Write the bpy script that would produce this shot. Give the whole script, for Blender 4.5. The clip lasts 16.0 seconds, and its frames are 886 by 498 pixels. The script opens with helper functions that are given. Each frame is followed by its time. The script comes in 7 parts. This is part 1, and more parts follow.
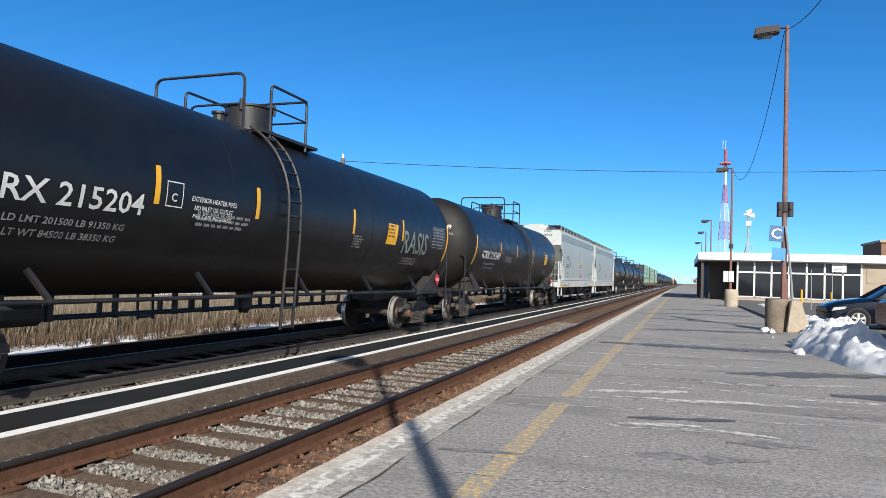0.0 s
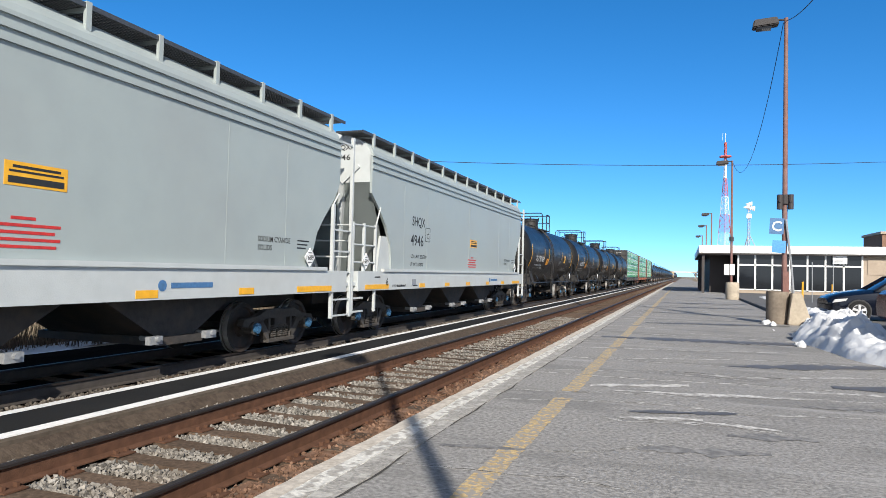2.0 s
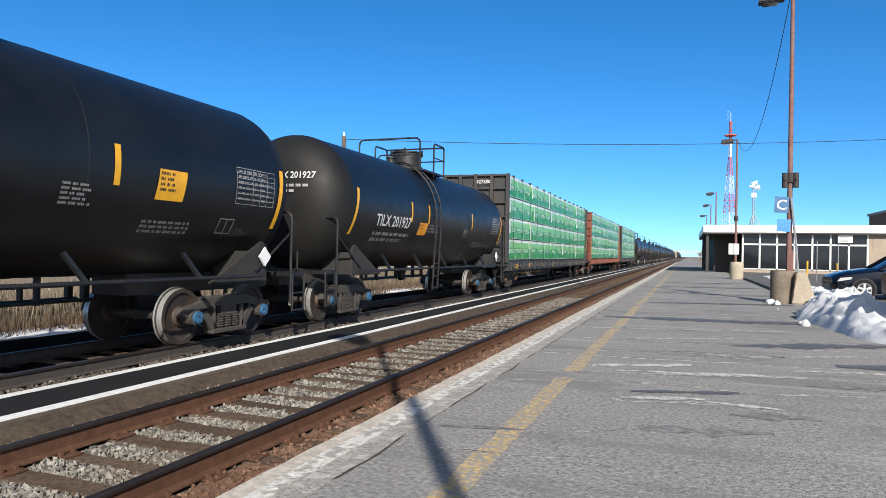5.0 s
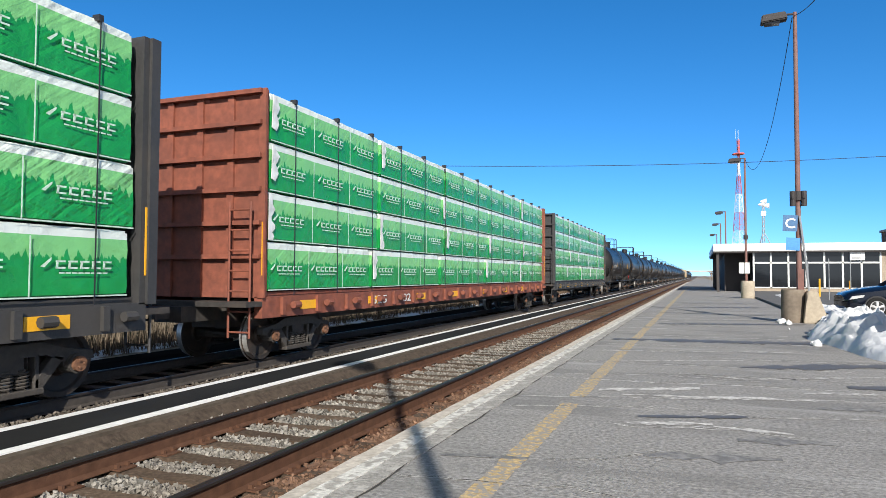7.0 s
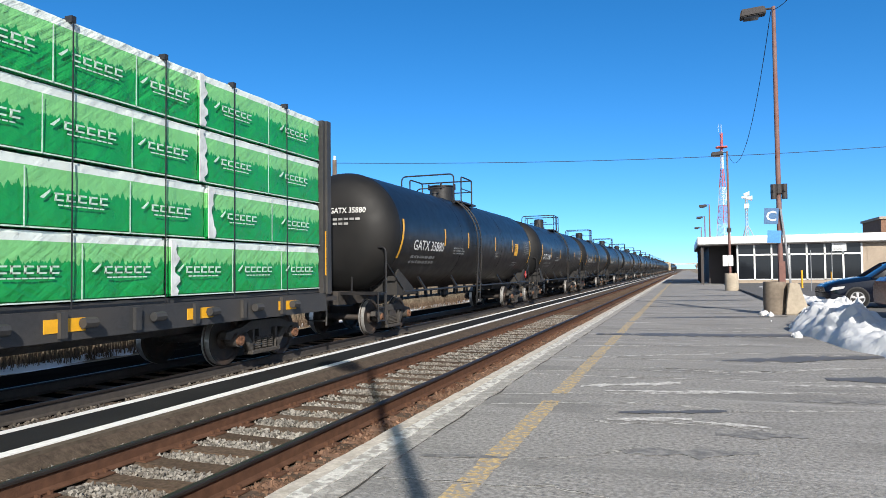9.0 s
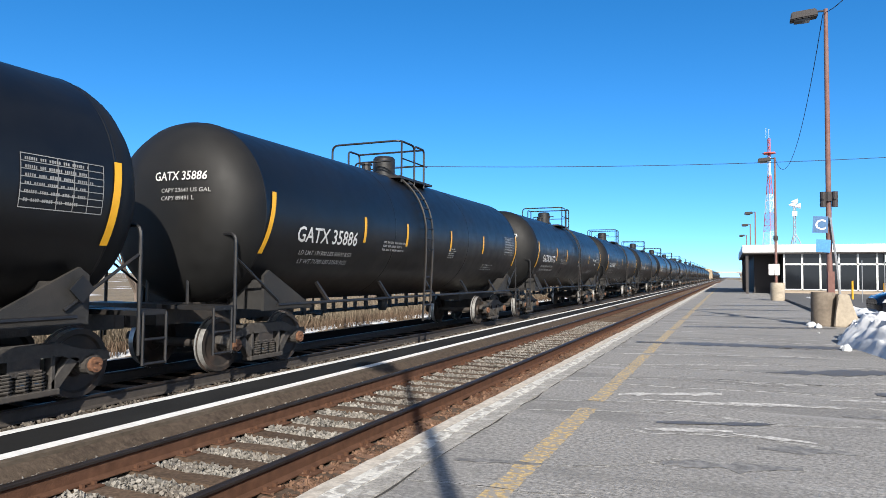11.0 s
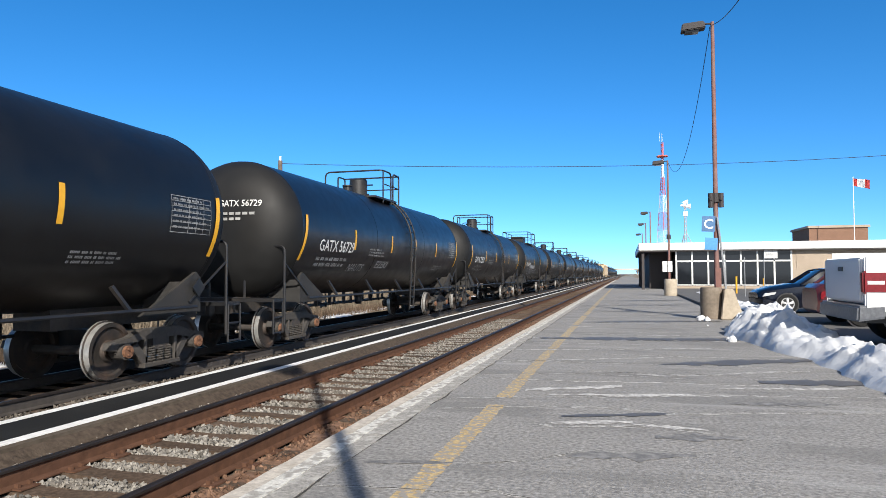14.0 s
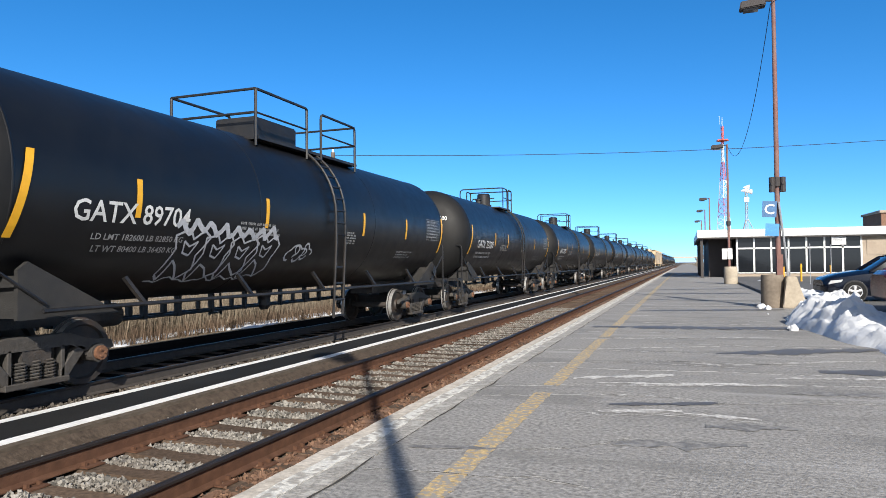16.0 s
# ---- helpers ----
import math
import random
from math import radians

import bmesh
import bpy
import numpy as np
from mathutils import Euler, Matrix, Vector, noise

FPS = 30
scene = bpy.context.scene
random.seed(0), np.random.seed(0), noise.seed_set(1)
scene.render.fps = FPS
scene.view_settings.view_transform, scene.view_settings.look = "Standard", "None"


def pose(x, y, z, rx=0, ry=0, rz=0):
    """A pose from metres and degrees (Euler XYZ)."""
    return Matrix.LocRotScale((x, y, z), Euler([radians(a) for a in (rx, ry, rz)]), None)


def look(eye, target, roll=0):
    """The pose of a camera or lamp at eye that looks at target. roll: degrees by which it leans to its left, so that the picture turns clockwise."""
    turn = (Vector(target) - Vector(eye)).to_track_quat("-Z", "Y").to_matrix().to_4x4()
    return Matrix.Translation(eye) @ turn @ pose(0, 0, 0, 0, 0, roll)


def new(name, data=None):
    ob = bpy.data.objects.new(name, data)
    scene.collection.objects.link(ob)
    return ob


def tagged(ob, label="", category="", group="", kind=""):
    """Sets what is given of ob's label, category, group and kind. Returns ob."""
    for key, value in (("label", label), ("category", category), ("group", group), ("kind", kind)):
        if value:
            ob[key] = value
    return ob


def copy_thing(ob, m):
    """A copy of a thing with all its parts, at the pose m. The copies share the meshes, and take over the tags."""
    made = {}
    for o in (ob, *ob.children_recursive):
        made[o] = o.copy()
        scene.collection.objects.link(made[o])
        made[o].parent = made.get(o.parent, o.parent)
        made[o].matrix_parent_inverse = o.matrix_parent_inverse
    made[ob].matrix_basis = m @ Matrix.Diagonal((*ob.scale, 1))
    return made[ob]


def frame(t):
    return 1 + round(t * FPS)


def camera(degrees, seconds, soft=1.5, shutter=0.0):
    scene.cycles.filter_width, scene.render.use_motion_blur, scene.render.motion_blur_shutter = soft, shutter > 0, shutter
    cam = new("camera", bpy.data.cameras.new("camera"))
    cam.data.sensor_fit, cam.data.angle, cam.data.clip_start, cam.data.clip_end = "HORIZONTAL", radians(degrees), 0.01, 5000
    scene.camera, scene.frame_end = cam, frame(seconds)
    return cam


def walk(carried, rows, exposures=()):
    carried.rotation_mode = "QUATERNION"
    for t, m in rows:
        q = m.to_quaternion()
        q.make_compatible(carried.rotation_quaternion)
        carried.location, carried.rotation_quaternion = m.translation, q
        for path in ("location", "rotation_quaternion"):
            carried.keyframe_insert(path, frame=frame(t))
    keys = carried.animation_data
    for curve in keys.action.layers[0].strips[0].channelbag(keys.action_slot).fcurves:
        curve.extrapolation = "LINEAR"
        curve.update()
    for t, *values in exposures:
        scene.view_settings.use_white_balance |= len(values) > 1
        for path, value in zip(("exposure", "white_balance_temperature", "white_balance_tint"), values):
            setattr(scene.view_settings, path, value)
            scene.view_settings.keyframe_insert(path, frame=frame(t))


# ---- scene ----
cam = camera(67.39, 16.0, soft=0.8)
walk(cam, [
    (0.0, pose(-0.106, -0.120, 1.450, 92.23, -1.98, 19.83)),
    (0.5, pose(-0.101, -0.122, 1.456, 91.83, -1.18, 20.24)),
    (1.0, pose(-0.101, -0.139, 1.446, 92.26, -1.26, 21.22)),
    (1.5, pose(-0.082, -0.128, 1.436, 92.59, -0.66, 21.30)),
    (2.0, pose(-0.099, -0.114, 1.453, 91.88, -1.39, 19.90)),
    (2.5, pose(-0.101, -0.094, 1.455, 92.29, -1.61, 17.71)),
    (3.0, pose(-0.110, -0.080, 1.444, 91.16, -1.95, 14.31)),
    (3.5, pose(-0.106, -0.059, 1.438, 90.40, -1.90, 12.09)),
    (4.0, pose(0.005, -0.041, 1.441, 88.75, -1.24, 12.01)),
    (4.5, pose(0.009, -0.030, 1.431, 88.63, -0.95, 16.53)),
    (5.0, pose(-0.083, -0.026, 1.440, 90.27, -1.04, 20.24)),
    (5.2, pose(-0.083, -0.015, 1.437, 89.67, -1.03, 20.24)),
    (7.5, pose(0.035, 0.032, 1.492, 92.62, 0.11, 21.00)),
    (8.0, pose(0.068, 0.052, 1.506, 92.15, 0.41, 19.33)),
    (10.5, pose(0.073, 0.061, 1.506, 91.69, 0.30, 22.16)),
    (11.0, pose(0.078, 0.064, 1.507, 92.23, -0.41, 23.27)),
    (11.5, pose(0.060, 0.046, 1.498, 92.74, -0.26, 25.97)),
    (12.0, pose(0.036, 0.033, 1.509, 92.81, -0.05, 26.85)),
    (12.5, pose(0.036, 0.040, 1.514, 92.81, 0.19, 26.82)),
    (13.0, pose(0.048, 0.056, 1.507, 93.05, -0.28, 24.39)),
    (13.5, pose(0.055, 0.068, 1.506, 92.67, -0.04, 20.71)),
    (14.0, pose(0.060, 0.096, 1.512, 92.18, 0.18, 15.43)),
    (14.5, pose(0.057, 0.089, 1.501, 92.10, 0.71, 16.09)),
    (15.0, pose(0.077, 0.097, 1.502, 91.86, 0.78, 17.57)),
    (15.5, pose(0.119, 0.111, 1.495, 91.96, 0.43, 17.98)),
    (16.0, pose(0.154, 0.106, 1.491, 91.31, 0.54, 20.05)),
], exposures=[(0.0, 0.41), (1.0, 0.47), (4.0, 0.42), (4.5, 0.38), (8.0, 0.44), (10.5, 0.52), (11.0, 0.57), (12.5, 0.6), (13.5, 0.57), (14.5, 0.46), (16.0, 0.5)])

# ---- light ----
SUN_AZ, SUN_EL = 28.8, 31.0          # the light travels towards -x, +y
world = bpy.data.worlds.new("sky")
scene.world = world
world.use_nodes = True
wn = world.node_tree.nodes
sky = wn.new("ShaderNodeTexSky")
sky.sky_type, sky.sun_disc = "NISHITA", False
sky.sun_elevation = radians(SUN_EL)
sky.sun_rotation = radians(180 - SUN_AZ)
sky.altitude, sky.air_density, sky.dust_density, sky.ozone_density = 4000, 1.1, 0.0, 3.0
wn["Background"].inputs["Strength"].default_value = 0.15
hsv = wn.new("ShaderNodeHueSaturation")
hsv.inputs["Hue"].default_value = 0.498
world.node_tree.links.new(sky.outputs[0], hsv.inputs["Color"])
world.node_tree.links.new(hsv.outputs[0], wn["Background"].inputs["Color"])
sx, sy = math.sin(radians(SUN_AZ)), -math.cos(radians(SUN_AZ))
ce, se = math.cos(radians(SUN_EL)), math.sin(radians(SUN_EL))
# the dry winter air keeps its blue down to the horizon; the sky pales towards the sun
way_ = wn.new("ShaderNodeTexCoord")
lift = wn.new("ShaderNodeVectorMath")
lift.operation = "ADD"
lift.inputs[1].default_value = (0, 0, 0.06)
world.node_tree.links.new(way_.outputs["Generated"], lift.inputs[0])
world.node_tree.links.new(lift.outputs[0], sky.inputs["Vector"])
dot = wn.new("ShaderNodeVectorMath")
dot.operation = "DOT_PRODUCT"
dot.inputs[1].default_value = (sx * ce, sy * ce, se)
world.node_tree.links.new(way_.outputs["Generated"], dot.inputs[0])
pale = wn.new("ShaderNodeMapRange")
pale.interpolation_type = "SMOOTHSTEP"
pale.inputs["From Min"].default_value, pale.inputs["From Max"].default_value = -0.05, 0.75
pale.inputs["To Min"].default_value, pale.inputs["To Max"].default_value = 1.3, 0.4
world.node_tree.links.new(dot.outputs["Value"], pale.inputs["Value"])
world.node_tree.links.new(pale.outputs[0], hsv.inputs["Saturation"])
sun_data = bpy.data.lights.new("sun", "SUN")
sun_data.energy, sun_data.angle, sun_data.color = 5.0, radians(0.53), (1.0, 0.94, 0.85)
sun = new("sun", sun_data)
sun.matrix_world = look((sx * ce * 90, sy * ce * 90, se * 90), (0, 0, 0))

# ---- materials ----
def material(name, color, rough=0.6, metal=0.0, grain=20.0, vary=0.25, stain=1.2, stain_amt=0.25, stain_color=None,
             bump=0.15, bump_scale=60.0, per_object=0.0, spec=0.5, lo=0.45, hi=0.72, island=0.0):
    """A two-scale procedural surface: fine grain, larger stains, fine relief."""
    m = bpy.data.materials.new(name)
    m.use_nodes = True
    nt = m.node_tree
    n, l = nt.nodes, nt.links
    b = n["Principled BSDF"]
    b.inputs["Metallic"].default_value = metal
    b.inputs["Specular IOR Level"].default_value = spec if rough < 0.85 else min(spec, 0.12)
    tc = n.new("ShaderNodeTexCoord")
    n1, n2 = n.new("ShaderNodeTexNoise"), n.new("ShaderNodeTexNoise")
    n1.inputs["Scale"].default_value, n1.inputs["Detail"].default_value = grain, 6
    n2.inputs["Scale"].default_value, n2.inputs["Detail"].default_value = stain, 5
    for k in (n1, n2):
        l.new(tc.outputs["Object"], k.inputs["Vector"])
    r1 = n.new("ShaderNodeMapRange")
    r1.inputs["From Min"].default_value, r1.inputs["From Max"].default_value = 0.25, 0.75
    r1.inputs["To Min"].default_value, r1.inputs["To Max"].default_value = 1 - vary, 1 + vary
    l.new(n1.outputs[0], r1.inputs["Value"])
    mul = n.new("ShaderNodeVectorMath")
    mul.operation = "SCALE"
    mul.inputs[0].default_value = color
    l.new(r1.outputs[0], mul.inputs["Scale"])
    out = mul.outputs[0]
    if per_object:
        oi, r3, m3 = n.new("ShaderNodeObjectInfo"), n.new("ShaderNodeMapRange"), n.new("ShaderNodeVectorMath")
        r3.inputs["To Min"].default_value, r3.inputs["To Max"].default_value = 1 - per_object, 1 + per_object
        l.new(oi.outputs["Random"], r3.inputs["Value"])
        m3.operation = "SCALE"
        l.new(out, m3.inputs[0])
        l.new(r3.outputs[0], m3.inputs["Scale"])
        out = m3.outputs[0]
    if island:
        gi, r4, m4 = n.new("ShaderNodeNewGeometry"), n.new("ShaderNodeMapRange"), n.new("ShaderNodeVectorMath")
        r4.inputs["To Min"].default_value, r4.inputs["To Max"].default_value = 1 - island, 1 + island
        l.new(gi.outputs["Random Per Island"], r4.inputs["Value"])
        m4.operation = "SCALE"
        l.new(out, m4.inputs[0])
        l.new(r4.outputs[0], m4.inputs["Scale"])
        out = m4.outputs[0]
    mix = n.new("ShaderNodeMix")
    mix.data_type = "RGBA"
    sc = stain_color or tuple(c * 0.55 for c in color)
    mix.inputs["B"].default_value = (*sc, 1)
    r2 = n.new("ShaderNodeMapRange")
    r2.inputs["From Min"].default_value, r2.inputs["From Max"].default_value = lo, hi
    r2.inputs["To Max"].default_value = stain_amt
    l.new(n2.outputs[0], r2.inputs["Value"])
    l.new(r2.outputs[0], mix.inputs["Factor"])
    l.new(out, mix.inputs["A"])
    l.new(mix.outputs["Result"], b.inputs["Base Color"])
    rr = n.new("ShaderNodeMapRange")
    rr.inputs["To Min"].default_value, rr.inputs["To Max"].default_value = max(rough - (0.12 if bump else 0.02), 0.02), min(rough + (0.12 if bump else 0.02), 1)
    l.new(n1.outputs[0], rr.inputs["Value"])
    l.new(rr.outputs[0], b.inputs["Roughness"])
    if bump:
        n3, bp = n.new("ShaderNodeTexNoise"), n.new("ShaderNodeBump")
        n3.inputs["Scale"].default_value, n3.inputs["Detail"].default_value = bump_scale, 4
        l.new(tc.outputs["Object"], n3.inputs["Vector"])
        bp.inputs["Strength"].default_value, bp.inputs["Distance"].default_value = bump, 0.02
        l.new(n3.outputs[0], bp.inputs["Height"])
        l.new(bp.outputs[0], b.inputs["Normal"])
    return m


M = {}
M["tank"] = material("tank_black_paint", (0.0042, 0.0046, 0.0056), 0.4, spec=0.5, grain=3, vary=0.15, stain=0.5, stain_amt=0.35, stain_color=(0.013, 0.0128, 0.0125), bump=0.03, bump_scale=4)
M["tank_head"] = material("dusty_tank_head", (0.009, 0.009, 0.009), 0.6, spec=0.3, grain=3, vary=0.2, stain=0.9, stain_amt=0.5, stain_color=(0.018, 0.016, 0.014), bump=0.03, bump_scale=4)
M["tank_gloss"] = material("tank_gloss_paint", (0.004, 0.005, 0.008), 0.34, grain=3, vary=0.15, stain=0.5, stain_amt=0.3, stain_color=(0.01, 0.01, 0.011), bump=0.03, bump_scale=4)
M["black"] = material("black_steel", (0.011, 0.011, 0.012), 0.5, grain=12, bump=0.08, stain=2, stain_amt=0.4, stain_color=(0.05, 0.04, 0.03))
M["under"] = material("grimy_steel", (0.035, 0.031, 0.028), 0.75, grain=14, vary=0.4, stain=3, stain_amt=0.6, stain_color=(0.075, 0.055, 0.04), bump=0.3, bump_scale=40)
M["frame_dust"] = material("dusty_cast_steel", (0.05, 0.045, 0.04), 0.8, grain=14, vary=0.35, stain=3, stain_amt=0.6, stain_color=(0.05, 0.04, 0.032), bump=0.35, bump_scale=40)
M["gusset"] = material("worn_black_plate", (0.022, 0.021, 0.02), 0.75, grain=10, vary=0.3, stain=2, stain_amt=0.5, stain_color=(0.045, 0.038, 0.032), bump=0.2)
M["wheel"] = material("wheel_steel", (0.03, 0.026, 0.023), 0.65, 0.2, grain=10, stain=4, stain_amt=0.5, stain_color=(0.10, 0.06, 0.04))
M["tread"] = material("bright_tread", (0.5, 0.49, 0.47), 0.35, 0.6, grain=10, bump=0.02)
M["cap_blue"] = material("blue_bearing_cap", (0.035, 0.115, 0.22), 0.5, grain=20)
M["cap_rust"] = material("rusty_bearing_cap", (0.16, 0.075, 0.04), 0.8, grain=20, vary=0.4)
M["yellow"] = material("yellow_reflective", (0.75, 0.38, 0.02), 0.4, grain=10, vary=0.1, stain=3, stain_amt=0.2)
M["orange"] = material("orange_placard", (0.75, 0.30, 0.02), 0.45, grain=10, vary=0.1)
M["letter"] = material("white_lettering", (0.62, 0.62, 0.60), 0.6, grain=15, vary=0.15, stain=2, stain_amt=0.4, stain_color=(0.35, 0.35, 0.34), bump=0)
M["letter_dim"] = material("worn_lettering", (0.3, 0.3, 0.29), 0.6, grain=15, vary=0.2, stain=2, stain_amt=0.6, stain_color=(0.12, 0.12, 0.12), bump=0)
M["letter_black"] = material("black_lettering", (0.02, 0.02, 0.02), 0.6, bump=0)
M["red"] = material("red_paint", (0.5, 0.03, 0.025), 0.5, bump=0)
M["white"] = material("white_paint", (0.78, 0.78, 0.76), 0.5, grain=8, vary=0.06, stain=1, stain_amt=0.15)
M["graffiti"] = material("silver_spray", (0.42, 0.43, 0.45), 0.5, grain=15, vary=0.2, bump=0)
M["hopper"] = material("hopper_grey_paint", (0.315, 0.355, 0.345), 0.45, grain=2, vary=0.05, stain=0.4, stain_amt=0.3, stain_color=(0.27, 0.275, 0.265), bump=0.05, bump_scale=2)
M["hopper_white"] = material("hopper_white_paint", (0.45, 0.475, 0.47), 0.5, grain=4, vary=0.06, stain=0.8, stain_amt=0.3, stain_color=(0.42, 0.41, 0.37))
M["beige"] = material("beige_paint", (0.55, 0.42, 0.26), 0.6, stain_amt=0.4)
M["grate"] = material("galvanised_grating", (0.09, 0.095, 0.10), 0.5, 0.5, grain=30)
M["rustred"] = material("red_oxide_paint", (0.21, 0.065, 0.038), 0.7, grain=8, vary=0.3, stain=1.5, stain_amt=0.5, stain_color=(0.1, 0.04, 0.03), bump=0.2)
M["bulkhead"] = material("bulkhead_black", (0.035, 0.035, 0.036), 0.6, stain=1, stain_amt=0.5, stain_color=(0.07, 0.06, 0.05))
M["rail"] = material("rusty_rail", (0.098, 0.05, 0.031), 0.85, grain=9, vary=0.3, stain=2, stain_amt=0.5, stain_color=(0.09, 0.045, 0.03), bump=0.3)
M["railhead"] = material("worn_railhead", (0.04, 0.032, 0.028), 0.5, 0.5, grain=6, vary=0.25, stain=1.5, stain_amt=0.4, bump=0.05)
M["tie"] = material("weathered_tie", (0.1, 0.07, 0.05), 0.95, grain=18, vary=0.5, stain=2, stain_amt=0.5, bump=0.5, bump_scale=30, per_object=0.25)
M["concrete"] = material("edge_concrete", (0.5, 0.45, 0.385), 0.9, grain=25, vary=0.25, stain=6, stain_amt=0.7, stain_color=(0.3, 0.265, 0.22), bump=0.4, bump_scale=45)
M["barrelc"] = material("cast_concrete", (0.42, 0.36, 0.28), 0.9, grain=12, vary=0.15, stain=2, stain_amt=0.4, bump=0.3)
M["barreld"] = material("stained_concrete", (0.2, 0.165, 0.13), 0.9, grain=12, vary=0.2, stain=2, stain_amt=0.5, bump=0.3)
M["snow"] = material("old_snow", (0.58, 0.59, 0.60), 0.7, grain=6, vary=0.05, stain=1.3, stain_amt=0.3, stain_color=(0.52, 0.52, 0.51), bump=0.6, bump_scale=14)
M["stripe"] = material("worn_white_stripe", (0.74, 0.73, 0.71), 0.7, grain=10, vary=0.12, stain=0.6, stain_amt=0.35, stain_color=(0.45, 0.44, 0.42))
M["blacktop"] = material("black_walkway", (0.016, 0.016, 0.016), 0.9, grain=25, vary=0.2, stain=0.8, stain_amt=0.4, stain_color=(0.035, 0.034, 0.032))
M["timber"] = material("grey_timber", (0.095, 0.076, 0.058), 0.9, grain=12, vary=0.3, stain=1, stain_amt=0.5, stain_color=(0.1, 0.085, 0.07))
M["drygrass"] = material("dry_grass", (0.2, 0.165, 0.122), 0.95, grain=5, vary=0.3, stain=0.5, stain_amt=0.6, stain_color=(0.13, 0.095, 0.07), island=0.45)
M["bark"] = material("bare_bark", (0.15, 0.12, 0.10), 0.95, grain=5)
M["pole"] = material("rusty_lamp_pole", (0.18, 0.085, 0.07), 0.75, grain=8, vary=0.25, stain=1, stain_amt=0.6, stain_color=(0.2, 0.16, 0.15))
M["darkpole"] = material("dark_pole", (0.035, 0.03, 0.03), 0.7)
M["cable"] = material("black_cable", (0.015, 0.015, 0.016), 0.7, bump=0)
M["signblue"] = material("sign_blue", (0.06, 0.15, 0.30), 0.5, bump=0)
M["signblue2"] = material("sign_bright_blue", (0.07, 0.27, 0.58), 0.5, bump=0)
M["towerred"] = material("tower_red", (0.5, 0.1, 0.08), 0.6, bump=0)
M["brown"] = material("brown_cladding", (0.05, 0.042, 0.04), 0.7)
M["tan"] = material("tan_panel", (0.36, 0.29, 0.22), 0.8)
M["brick"] = material("brown_brick", (0.22, 0.13, 0.09), 0.9, grain=20, vary=0.35, stain=1)
M["carblue"] = material("navy_car_paint", (0.004, 0.006, 0.013), 0.15, grain=4, vary=0.05, bump=0, stain_amt=0.1)
M["carred"] = material("red_car_paint", (0.075, 0.018, 0.018), 0.2, vary=0.05, bump=0, stain_amt=0.1)
M["carwhite"] = material("white_car_paint", (0.68, 0.69, 0.70), 0.25, vary=0.0, bump=0, stain=0.8, stain_amt=0.06, stain_color=(0.6, 0.58, 0.55))
M["rubber"] = material("tyre_rubber", (0.02, 0.02, 0.02), 0.85)
M["bumper_chrome"] = material("dull_chrome", (0.22, 0.22, 0.225), 0.3, 0.9, bump=0)
M["alloy"] = material("alloy_wheel", (0.62, 0.62, 0.63), 0.4, 0.15, bump=0)
M["chrome"] = material("chrome", (0.75, 0.75, 0.76), 0.12, 1.0, bump=0, vary=0.05)
M["headlamp"] = material("clear_headlamp", (0.5, 0.5, 0.5), 0.12, bump=0, vary=0.05)
M["plastic"] = material("black_plastic", (0.02, 0.02, 0.022), 0.5)
M["taillight"] = material("tail_lamp_red", (0.17, 0.012, 0.016), 0.15, bump=0)
M["grey"] = material("grey_metal", (0.3, 0.31, 0.32), 0.5, 0.3)

glass = bpy.data.materials.new("dark_glass")
glass.use_nodes = True
gb = glass.node_tree.nodes["Principled BSDF"]
gb.inputs["Base Color"].default_value = (0.012, 0.014, 0.017, 1)
gb.inputs["Roughness"].default_value = 0.06
gb.inputs["Specular IOR Level"].default_value = 0.3
M["glass"] = glass

# ---- mesh helpers ----
def box(bm, x0, y0, z0, x1, y1, z1, m=None):
    """An axis-aligned block, optionally placed by a matrix."""
    v = [bm.verts.new((x, y, z)) for x in (x0, x1) for y in (y0, y1) for z in (z0, z1)]
    for q in ((0, 1, 3, 2), (4, 6, 7, 5), (0, 4, 5, 1), (2, 3, 7, 6), (0, 2, 6, 4), (1, 5, 7, 3)):
        bm.faces.new([v[k] for k in q])
    if m is not None:
        for k in v:
            k.co = m @ k.co
    return v


def rod(bm, p, q, r, seg=8, r2=None):
    """A cylinder from p to q."""
    p, q = Vector(p), Vector(q)
    d = (q - p).normalized()
    a = d.orthogonal().normalized()
    b = d.cross(a)
    r2 = r if r2 is None else r2
    A, B = [], []
    for k in range(seg):
        w = 2 * math.pi * k / seg
        o = a * math.cos(w) + b * math.sin(w)
        A.append(bm.verts.new(p + o * r))
        B.append(bm.verts.new(q + o * r2))
    for k in range(seg):
        bm.faces.new((A[k], A[(k + 1) % seg], B[(k + 1) % seg], B[k]))
    bm.faces.new(A[::-1])
    bm.faces.new(B)


def pipe(bm, pts, r, seg=6):
    """A bent pipe through the points."""
    pts = [Vector(p) for p in pts]
    rings = []
    ref = None
    for k, p in enumerate(pts):
        d = (pts[min(k + 1, len(pts) - 1)] - pts[max(k - 1, 0)]).normalized()
        if ref is None:
            ref = d.orthogonal().normalized()
        a = (ref - d * ref.dot(d))
        a = a.normalized() if a.length > 1e-4 else d.orthogonal().normalized()
        ref = a
        b = d.cross(a)
        rings.append([bm.verts.new(p + (a * math.cos(2 * math.pi * j / seg) + b * math.sin(2 * math.pi * j / seg)) * r) for j in range(seg)])
    for A, B in zip(rings, rings[1:]):
        for j in range(seg):
            bm.faces.new((A[j], A[(j + 1) % seg], B[(j + 1) % seg], B[j]))
    bm.faces.new(rings[0][::-1])
    bm.faces.new(rings[-1])


